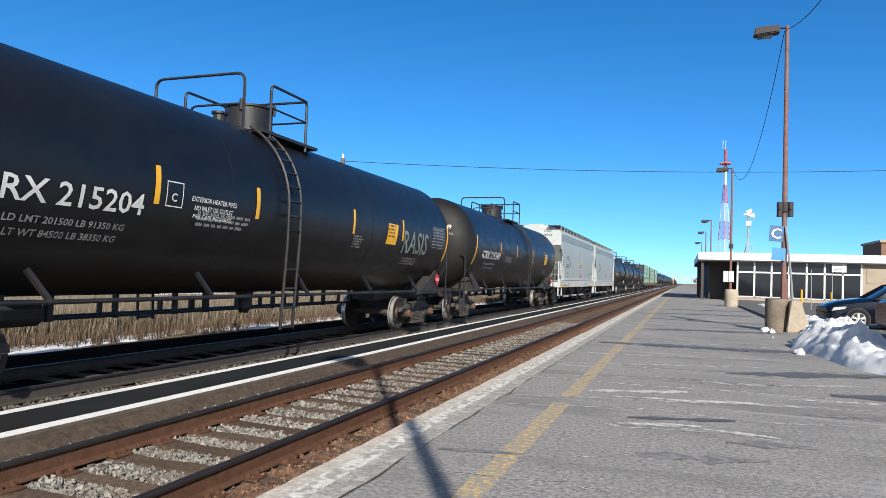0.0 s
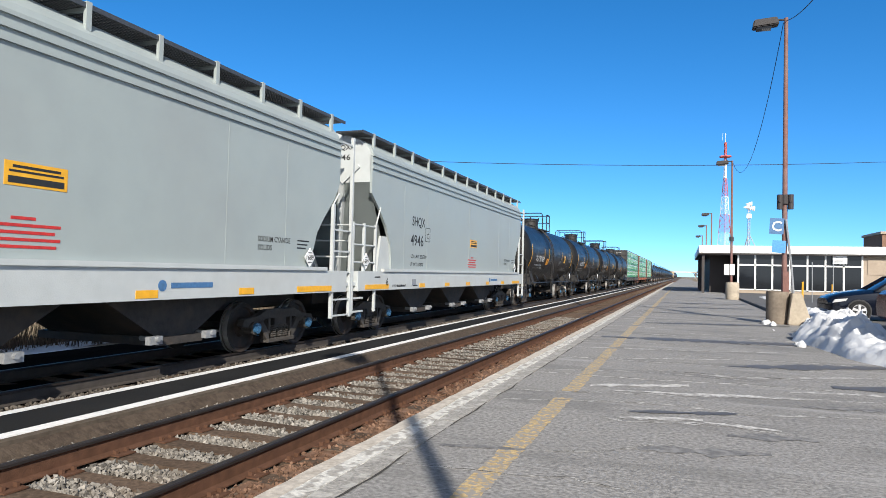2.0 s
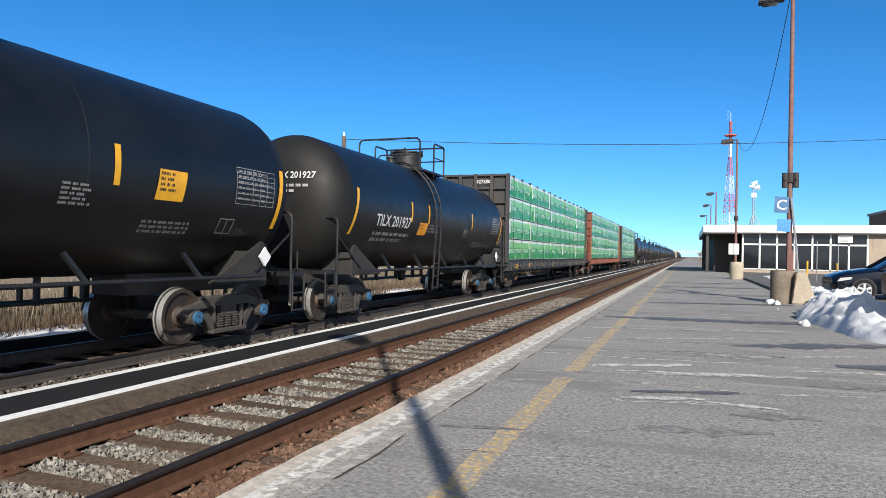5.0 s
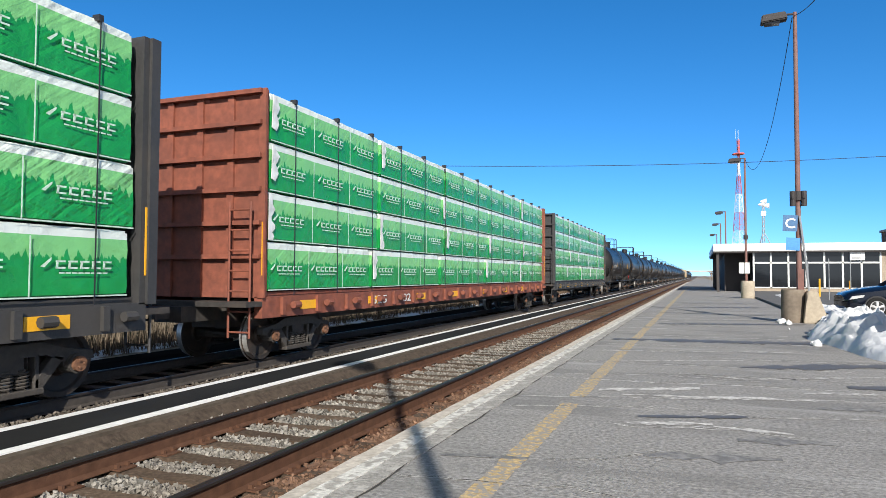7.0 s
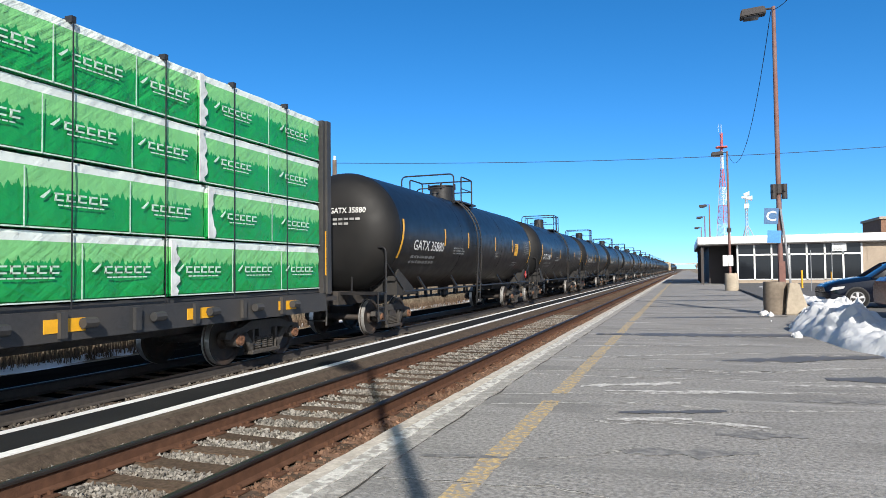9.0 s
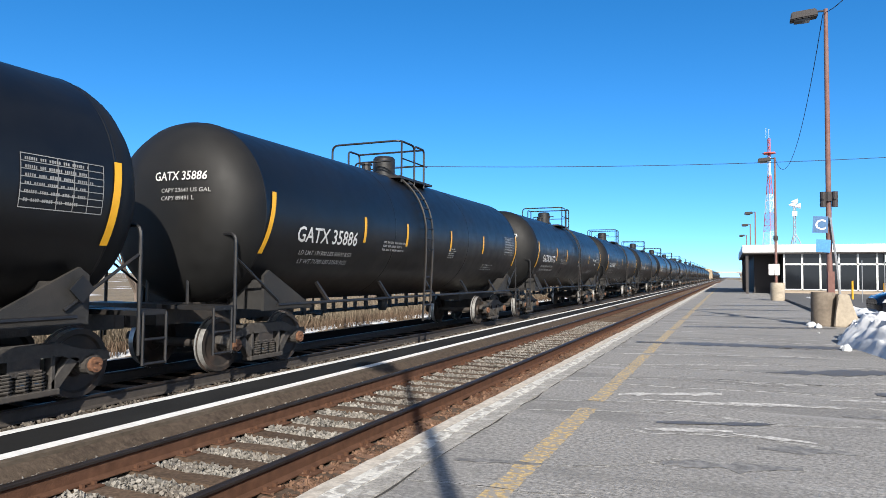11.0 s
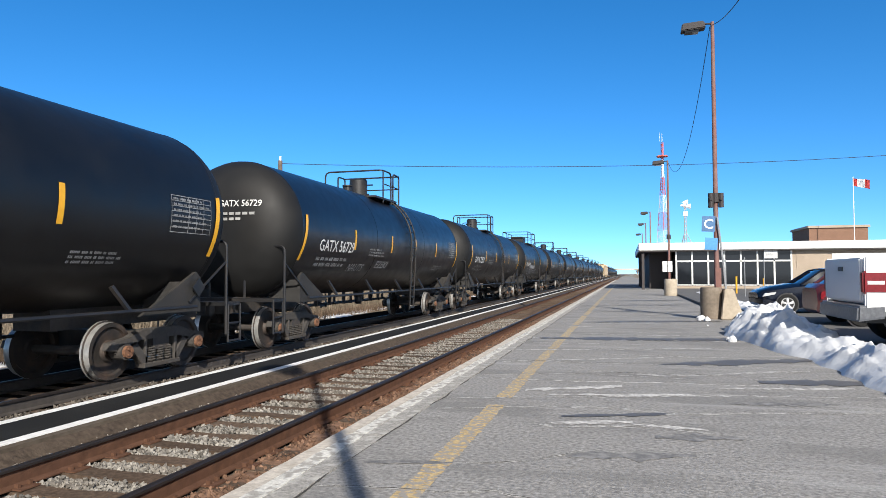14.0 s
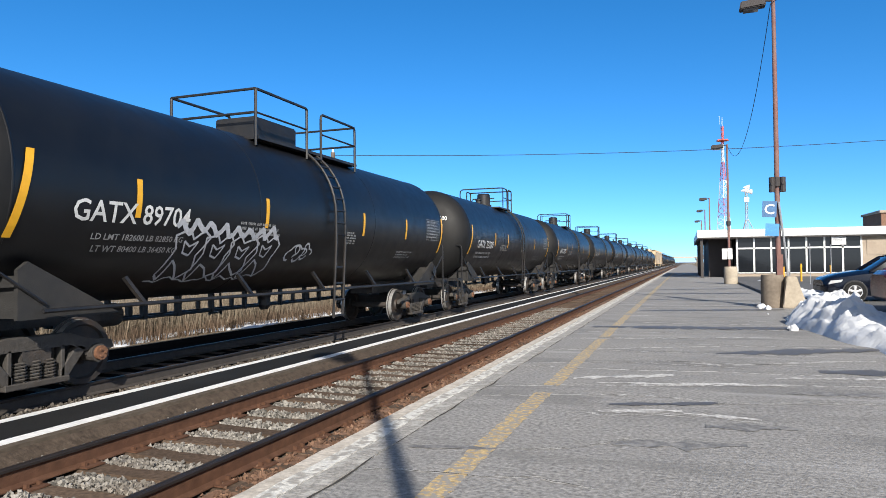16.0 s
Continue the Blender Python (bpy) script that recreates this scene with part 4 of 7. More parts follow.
    for X in (-1.02, 1.02):
        bm = BM()
        pipe(bm, rounded([(X, yB, top - 0.3), (X, yB, zt), (X, yC, zt), (X, yC, top - 0.3)], 0.12), 0.028)
        pipe(bm, [(X, yB, top + 0.32), (X, yC, top + 0.32)], 0.02)
        part("platform_rail", bm, "black", car)
    bm = BM()
    pipe(bm, [(-1.02, yC, zt), (1.02, yC, zt)], 0.026)
    pipe(bm, [(-1.02, yC, top + 0.32), (1.02, yC, top + 0.32)], 0.02)
    part("rear_rail", bm, "black", car)
    # ladder bent over the shell
    LY = {"long": -0.95, "short": -1.12, "mid": 0.75}[kind]
    for side in (-1, 1):
        bm = BM()
        for yy in (LY - 0.2, LY + 0.2):
            pts = [(side * (R + 0.1) * math.cos(a), yy, zc + (R + 0.1) * math.sin(a)) for a in [radians(d) for d in range(62, -1, -6)]]
            pts += [(side * (R + 0.1), yy, zc - 0.6), (side * (R + 0.02), yy, 0.5)]
            pipe(bm, pts, 0.03, 6)
        ya, yb = LY - 0.2, LY + 0.2
        for k in range(12):
            a = radians(58 - k * 9)
            if a > -0.35:
                p = (side * (R + 0.1) * math.cos(max(a, 0)), zc + (R + 0.1) * math.sin(a))
            pipe(bm, [(p[0], ya, p[1]), (p[0], yb, p[1])], 0.026, 5)
        for zz in (0.55, 0.9, 1.25, 1.6):
            pipe(bm, [(side * (R + 0.05), ya, zz), (side * (R + 0.05), yb, zz)], 0.026, 5)
        part("ladder", bm, "black", car)
    sets = bogie_parts(-tc_, car, "cap_blue" if kind == "short" else "cap_rust") + bogie_parts(tc_, car, "cap_blue" if kind == "short" else "cap_rust")
    return car, (half, R, zc)


def frame_lines(bm, R, zc, y0, y1, z0, z1, w=0.018, rows=0, cols=()):
    """A ruled panel of thin lines on the shell."""
    for k in range(rows + 2):
        z = z0 + (z1 - z0) * k / (rows + 1)
        strip_on(bm, R, zc, y0, y1, z, z + w, 0.007, 1)
    for c in (0, 1, *cols):
        y = y0 + (y1 - y0) * c
        strip_on(bm, R, zc, y, y + w, z0, z1 + w, 0.0075, 6)


BARS = {"ICRX 215204": (-4.27, -1.94, 1.63, 4.38), "ICRX 215549": (-4.3, -1.46, 1.78, 4.77), "GATX 35887": (-4.3, -1.4, 1.65, 3.95), "GATX 60873": (-3.3, -0.8, 2.15, 4.4),
        "GATX 56729": (-4.0, -1.08, 1.34, 3.93), "GATX 89704": (-5.2, -2.15, 1.75, 4.3), "GATX 72571": (-3.57, -0.78, 1.92, 3.35)}


WEIGHTS = {"ICRX 215204": ("LD LMT 201500 LB 91350 KG", "LT WT 84500 LB 38350 KG"), "GATX 35887": ("LD LMT 191400 LBS 86600 KGS", "LT WT 71600 LBS 32500 KGS"),
           "ICRX 215549": ("LD LMT 201300 LB 91300 KG", "LT WT 84700 LB 38400 KG"), "GATX 59596": ("LD LMT 190900LB 86600KG", "LT WT 72100LB 32700KG NEW 9-98"),
           "GATX 72571": ("LD LMT 191700 LB 86950 KG", "LT WT 71300 LB 32350 KG NEW 1-99"), "GATX 35886": ("LD LMT 191300 LBS 86800 KGS", "LT WT 71700 LBS 32500 KGS"), "GATX 89704": ("LD LMT 182600 LB 82850 KG", "LT WT 80400 LB 36450 KG")}
CAPACITY = {"ICRX 215549": ("CAPY 28480 US GAL", "CAPY 107 805 L"), "GATX 59596": ("CAPY 23623 US GAL", "CAPY 19670 IMP GAL", "CAPY 89 423 L"), "GATX 35887": ("CAPY 23658 US GAL", "CAPY 89555 L"), "GATX 35886": ("CAPY 23641 US GAL", "CAPY 89491 L")}


def letter_tank(car, spec, kind, words, seed, near=True):
    """Numbers, small print, test tables and placards of one tank car."""
    half, R, zc = spec
    for yy in BARS.get(words, {"long": (-4.3, -1.9, 1.6, 4.4), "mid": (-3.76, -1.74, 1.0, 3.65), "short": (-2.84, -1.58, 2.49)}[kind]):
        bm = BM()
        dz = 0.14 if kind == "mid" else 0.05
        strip_on(bm, R, zc, yy - 0.05, yy + 0.05, zc - 0.24 - dz, zc + 0.3 - dz)
        part("reflector", bm, "yellow", car)
    for yy in (-half, half):
        bm = BM()
        sk = 0.2 if yy < 0 else 0.08
        y0_ = yy + (0.02 if yy < 0 else -0.05)
        strip_on(bm, R, zc, y0_ - 0.055, y0_ + 0.055, zc - 0.72, zc + 0.34, 0.014, 8, sk)
        part("reflector", bm, "yellow", car)
    y_num = {"long": -5.6, "mid": -5.1, "short": -3.92}[kind]
    wide = {"long": 2.45, "mid": 2.1, "short": 2.1}[kind]
    part("car_number", mesh_of("car_number", wrap(text_bm(words, 0.29, wide), R, zc, y_num - {"GATX 35887": 0.35, "ICRX 215204": 0.1, "GATX 89704": 0.1}.get(words, 0), zc - 0.33), "letter"), None, car, "white stencilled car number")
    if not near:
        return
    if words in WEIGHTS:
        for k, ln_ in enumerate(WEIGHTS[words]):
            part("weight_line", mesh_of("weight_line", wrap(text_bm(ln_, 0.085, 0.052 * len(ln_) * 1.3), R, zc, y_num + 0.05, zc - 0.66 - 0.16 * k, 0.008, 1), "letter_dim"), None, car)
    else:
        part("small_print", bars(R, zc, y_num - wide / 2, zc - 0.7, 2, 0.085, 2.3, seed), "letter_dim", car)
    if words == "ICRX 215204":
        for k, ln_ in enumerate(("EXTERIOR HEATER PIPES", "NO INLET OR OUTLET", "PIPE CAPS REQUIRED")):
            part("notice_line", mesh_of("notice_line", wrap(text_bm(ln_, 0.075, 0.05 * len(ln_)), R, zc, -3.05, zc - 0.13 - 0.13 * k, 0.008, 1), "letter"), None, car)
        bm = BM()
        frame_lines(bm, R, zc, -4.1, -3.78, zc - 0.3, zc + 0.05, 0.016)
        bx = part("plate_box", bm, "letter", car)
        part("plate_letter", mesh_of("plate_letter", wrap(text_bm("C", 0.12), R, zc, -3.94, zc - 0.16), "letter"), None, bx)
    if words == "GATX 56772":
        part("notice_line", mesh_of("notice_line", wrap(text_bm("FRA AIP", 0.15, 0.75), R, zc, half - 1.75, zc - 0.2), "letter"), None, car)
        bm = BM()
        strip_on(bm, R, zc, half - 1.72, half - 1.4, zc - 0.45, zc - 0.37, 0.008, 1)
        part("notice_plate", bm, "letter", car)
    part("small_print", bars(R, zc, y_num + 2.2, zc - 0.35, 3, 0.05, 1.3, seed + 1), "letter_dim", car)
    part("small_print", bars(R, zc, half - 3.1, zc - 0.75, 3, 0.04, 1.2, seed + 2), "letter_dim", car)
    part("small_print", bars(R, zc, 0.95 if kind == "mid" else 1.7, zc - 0.35, 5, 0.035, 0.5, seed + 3), "letter_dim", car)
    bm = BM()
    frame_lines(bm, R, zc, half - 1.25, half - 0.2, zc - 0.35, zc + 0.25, 0.01, 6, (0.42, 0.62, 0.8))
    tb = tagged(part("test_table", bm, "letter_dim", car), kind="stuff")
    tagged(part("table_print", bars(R, zc, half - 1.2, zc + 0.185, 6, 0.038, 0.95, seed + 4, 0.009, 0.092), "letter_dim", tb), kind="stuff")
    if kind != "mid":
        yo = half - (4.1 if words == "ICRX 215204" else 2.75) if kind == "long" else -1.97
        bm = BM()
        strip_on(bm, R, zc, yo - 0.3, yo + 0.3, zc - 0.42 if kind == "long" else zc - 0.62, zc + 0.1 if kind == "long" else zc - 0.28, 0.008, 4, 0.05)
        pl = part("placard", bm, "yellow" if kind == "long" else "orange", car, "yellow-orange emergency placard")
        if kind == "short" and words in ("TILX 201954", "TILX 201951"):
            bm = BM()
            strip_on(bm, R, zc, half - 3.0, half - 2.45, zc - 0.42, zc + 0.02, 0.008, 4, 0.05)
            p2_ = part("placard", bm, "yellow", car, "yellow emergency placard")
            part("placard_print", bars(R, zc, half - 2.93, zc - 0.06, 4, 0.045, 0.4, seed + 6, 0.011), "letter_black", p2_)
            bm = BM()
            frame_lines(bm, R, zc, half - 1.5, half - 1.15, zc - 0.85, zc - 0.62, 0.014, 0, (0.5,))
            part("stencil_box", bm, "letter_dim", car)
        part("placard_print", bars(R, zc, yo - 0.22, zc + 0.02 if kind == "long" else zc - 0.37, 4 if kind == "long" else 2, 0.05, 0.42, seed + 5, 0.011), "letter_black", pl)
    # number and capacity on the head that faces the camera
    def on_head(bm, u0, w0):
        for v in bm.verts:
            u, w = v.co.x + u0, v.co.y + w0
            q = min(math.hypot(u, w - zc) / R, 1)
            a = math.acos(min(q ** (1 / 0.65), 1))
            v.co = (u, -half - 0.8 * math.sin(a) - 0.022, w)
        return bm
    part("head_number", on_head(text_bm(words, 0.15, 1.0), 0.45, zc + 0.54), "letter", car)
    for k, ln_ in enumerate(CAPACITY.get(words, ())):
        part("head_line", on_head(text_bm(ln_, 0.07, 0.055 * len(ln_)), 0.1 + 0.0275 * len(ln_), zc + 0.3 - 0.13 * k), "letter_dim", car)
    if words not in CAPACITY:
        for k, wd in ((0, 0.8), (1, 0.6)):
            bm = BM()
            for j in range(int(wd / 0.16)):
                vs = [bm.verts.new((j * 0.16 + du, dw, 0)) for du, dw in ((0, 0), (0.12, 0), (0.12, 0.06), (0, 0.06))]
                bm.faces.new(vs)
            part("head_print", on_head(bm, 0.05, zc + 0.28 - k * 0.12), "letter_dim", car)
    # diamond placard on the end ladder
    bm = BM()
    yb = half - 0.35
    A = [bm.verts.new((1.5, yb + a, 1.45 + b)) for a, b in ((-0.17, 0), (0, -0.17), (0.17, 0), (0, 0.17))]
    bm.faces.new(A)
    B = [bm.verts.new((1.47, v.co.y, v.co.z)) for v in A]
    for k in range(4):
        bm.faces.new((A[k], A[(k + 1) % 4], B[(k + 1) % 4], B[k]))
    hp = part("hazard_placard", bm, "red" if kind == "long" else ("white" if kind == "short" else "black"), car)
    if kind == "long":
        bm = text_bm("1202", 0.09, 0.22)
        for v in bm.verts:
            v.co = (1.504, yb + v.co.x, 1.45 + v.co.y)
        part("hazard_number", bm, "white", hp)


def scribble(car, spec, y0, y1, z0, z1, strokes, seed, width=0.05, mat="graffiti", label="silver spray graffiti"):
    """Spray strokes that loop over the shell."""
    half, R, zc = spec
    r = random.Random(seed)
    bm = BM()
    for k in range(strokes):
        cy = y0 + (y1 - y0) * (k + 0.5) / strokes
        cz = (z0 + z1) / 2 + r.uniform(-0.05, 0.05)
        ry, rz = (y1 - y0) / strokes * r.uniform(0.45, 0.75), (z1 - z0) * r.uniform(0.35, 0.5)
        a0, turn, lob = r.uniform(0, 6.3), r.choice((-1, 1)), r.randint(2, 3)
        prev = None
        n = 40
        for j in range(n + 1):
            a = a0 + turn * 5.6 * j / n
            q = 1 + 0.35 * math.sin(lob * a + k)
            y_, z = cy + ry * q * math.cos(a), min(max(cz + rz * q * math.sin(a), zc - R * 0.9), zc + R * 0.8)
            z = max(z, z0 - 0.1)
            ny, nz = math.cos(a) * width / 2, math.sin(a) * width / 2
            cur = [bm.verts.new((math.sqrt(max(R * R - (zz - zc) ** 2, 0)) + 0.009, yy, zz)) for yy, zz in ((y_ - ny, z - nz), (y_ + ny, z + nz))]
            if prev:
                bm.faces.new((prev[0], prev[1], cur[1], cur[0]))
            prev = cur
    part("graffiti", bm, mat, car, label)


def spray_piece(car, spec, y0, y1, z0, z1, seed):
    """A wide sprayed piece: angular outlined blocks under a ragged silver band."""
    half, R, zc = spec
    r = random.Random(seed)
    bm = BM()

    def stroke(pts, w):
        prev = None
        for (ya, za), (yb, zb) in zip(pts, pts[1:]):
            for j in range(5):
                f = j / 4
                y_, z = ya + (yb - ya) * f, za + (zb - za) * f
                d = math.hypot(yb - ya, zb - za) or 1
                ny, nz = -(zb - za) / d * w / 2, (yb - ya) / d * w / 2
                cur = [bm.verts.new((math.sqrt(R * R - (zz - zc) ** 2) + 0.009, yy, zz)) for yy, zz in ((y_ - ny, z - nz), (y_ + ny, z + nz))]
                if prev:
                    bm.faces.new((prev[0], prev[1], cur[1], cur[0]))
                prev = cur
    n = 4
    step = (y1 - y0) / n
    for k in range(n):
        a, b = y0 + step * k, y0 + step * (k + 1) + 0.08
        lo, hi = z0 + r.uniform(-0.03, 0.06), z1 - r.uniform(0.1, 0.25)
        m = (lo + hi) / 2
        out = [(a, lo + 0.1), (a + 0.12, lo), (a + 0.22, m - 0.1), (a + 0.34, m - 0.18), (b - 0.2, lo + 0.02), (b - 0.02, lo + 0.12), (b - 0.1, m), (b + 0.06, hi - 0.15), (b - 0.12, hi), (a + 0.4, hi - 0.12), (a + 0.28, hi + 0.02), (a + 0.06, hi - 0.08), (a + 0.14, m + 0.05), (a, lo + 0.1)]
        out = [(y_ + r.uniform(-0.04, 0.04), z + r.uniform(-0.04, 0.04)) for y_, z in out[:-1]]
        stroke(out + out[:1], 0.035)
        stroke([(a + 0.25, m + 0.2), (a + 0.4, m + 0.12), (b - 0.2, m + 0.2), (b - 0.3, m - 0.02), (a + 0.3, m + 0.02), (a + 0.25, m + 0.2)], 0.03)
    top = [(y0 + (y1 - y0) * k / 26, z1 - 0.1 + 0.09 * math.sin(k * 1.9) + r.uniform(-0.05, 0.05)) for k in range(27)]
    stroke(top, 0.09)
    low = [(y0 - 0.1 + (y1 - y0) * k / 22, z0 - 0.02 + r.uniform(-0.04, 0.05)) for k in range(23)]
    stroke(low, 0.02)
    part("graffiti", bm, "graffiti", car, "wide silver outlined spray graffiti")


def wheelsets_of(car):
    return [o for o in car.children_recursive if o.name.split(".")[0] == "wheelset"]


protos = {k: tank_car(k) for k in ("long", "mid", "short")}
used = set()
HOME = pose(TRACK_F, 0, RAIL_Z)


def add_tank(kind, s, words, seed, near=True, label=""):
    proto, spec = protos[kind]
    if kind in used:
        car = copy_thing(proto, HOME)
    else:
        car = proto
        car.matrix_basis = HOME
        used.add(kind)
    cars.append((car, s))
    tagged(car, label or "black tank car with yellow reflector bars on the freight train", "tank car", "tank cars of the train")
    return car, spec, kind, words, seed, near


todo = [
    ("long", 11.46, "ICRX 215204", 1), ("long", 30.1, "ICRX 215549", 2),
    ("short", 80.95, "TILX 201954", 3), ("short", 96.12, "TILX 201915", 4), ("short", 111.4, "TILX 201951", 5), ("short", 126.63, "TILX 201927", 6),
    ("long", 217.1, "GATX 35880", 7), ("mid", 235.0, "GATX 35887", 8), ("mid", 252.12, "GATX 35886", 9), ("mid", 269.35, "GATX 56772", 10), ("mid", 286.4, "GATX 60873", 11),
    ("mid", 303.75, "GATX 59596", 12), ("mid", 321.2, "GATX 56729", 13), ("mid", 338.3, "GATX 72571", 14), ("mid", 355.8, "GATX 89704", 15)]
made_tanks = [add_tank(*t) for t in todo]
for k in range(9):
    made_tanks.append(add_tank("mid", 373.0 + 17.25 * k, "GATX 7%d" % (2100 + 37 * k), 40 + k, k < 2))
for k in range(16):
    made_tanks.append(add_tank("mid", 590 + 17.25 * k, "GATX 5%d" % (1100 + 53 * k), 60 + k, False))
for car, spec, kind, words, seed, near in made_tanks:
    letter_tank(car, spec, kind, words, seed, near)
for k, shifts in ((1, {"platform_rail": 0.8, "rear_rail": 0.8, "ladder": 1.65}), (8, {"front_rail": -0.6, "platform_rail": -0.8, "rear_rail": -0.8, "ladder": -1.45})):
    for o in made_tanks[k][0].children:
        o.location.y += shifts.get(o.name.split(".")[0], 0.0)
# the last car that passes has a box-shaped valve housing inside longer rails
last, (half, R, zc) = made_tanks[14][0], made_tanks[14][1]
for o in [c for c in last.children if c.name.split(".")[0] in ("dome", "valve", "vent", "front_rail", "platform_rail", "rear_rail", "top_walkway")]:
    bpy.data.objects.remove(o)
for o in last.children:
    if o.name.split(".")[0] == "ladder":
        o.location.y -= 0.35
top = zc + R
bm = BM()
box(bm, -0.5, -1.0, top - 0.1, 0.5, 0.55, top + 0.42)
bmesh.ops.bevel(bm, geom=bm.edges[:], offset=0.03, segments=2, affect="EDGES")
part("valve_housing", bm, "black", last, "box-shaped valve housing")
for X in (-1.02, 1.02):
    for ya, yb in ((-1.7, 0.15), (0.75, 2.4)):
        bm = BM()
        zt = top + 0.76
        pipe(bm, rounded([(X, ya, top - 0.35), (X, ya, zt), (X, yb, zt), (X, yb, top - 0.35)], 0.06 if ya < 0 else 0.12), 0.03)
        pipe(bm, [(X, ya, top + 0.3), (X, yb, top + 0.3)], 0.022)
        part("platform_rail", bm, "black", last)
    bm = BM()
    box(bm, min(X, X * 0.55), -1.6, top - 0.2, max(X, X * 0.55), 2.5, top - 0.14)
    part("top_walkway", bm, "black", last)
for ya in (-1.7, 2.4):
    bm = BM()
    for zz in (top + 0.3, top + 0.76):
        pipe(bm, [(-1.02, ya, zz), (1.02, ya, zz)], 0.026)
    pipe(bm, [(-1.02, ya, top), (-1.02, ya, top + 0.76)], 0.026)
    part("cross_rail", bm, "black", last)
for o in made_tanks[12][0].children:
    if o.name.split(".")[0] == "tank":
        o.data = o.data.copy()
        o.data.materials[0] = M["tank_gloss"]
M["spray"] = material("pale_green_spray", (0.2, 0.25, 0.22), 0.6, grain=6, vary=0.4, stain=3, stain_amt=0.8, stain_color=(0.05, 0.06, 0.055), bump=0)
part("graffiti", wrap(text_bm("RASIS", 0.6, 1.75), made_tanks[0][1][1], made_tanks[0][1][2], made_tanks[0][1][0] - 2.45, made_tanks[0][1][2] - 0.3), "spray", made_tanks[0][0], "pale spray tag")
spray_piece(made_tanks[14][0], made_tanks[14][1], -4.4, -1.7, 1.45, 2.35, 7)
scribble(made_tanks[14][0], made_tanks[14][1], -1.15, -0.4, 1.75, 2.1, 3, 8, 0.04)
for words, y_, w_, z_ in (("NAUTS", -3.52, 1.05, 1.86), ("EZEKI", -1.6, 0.95, 1.96)):
    bm = text_bm(words, 0.2, w_)
    for v in bm.verts:
        v.co.x += v.co.y * 0.35
    part("graffiti", wrap(bm, made_tanks[12][1][1], made_tanks[12][1][2], y_, z_), "letter_dim", made_tanks[12][0], "thin chalk tag")


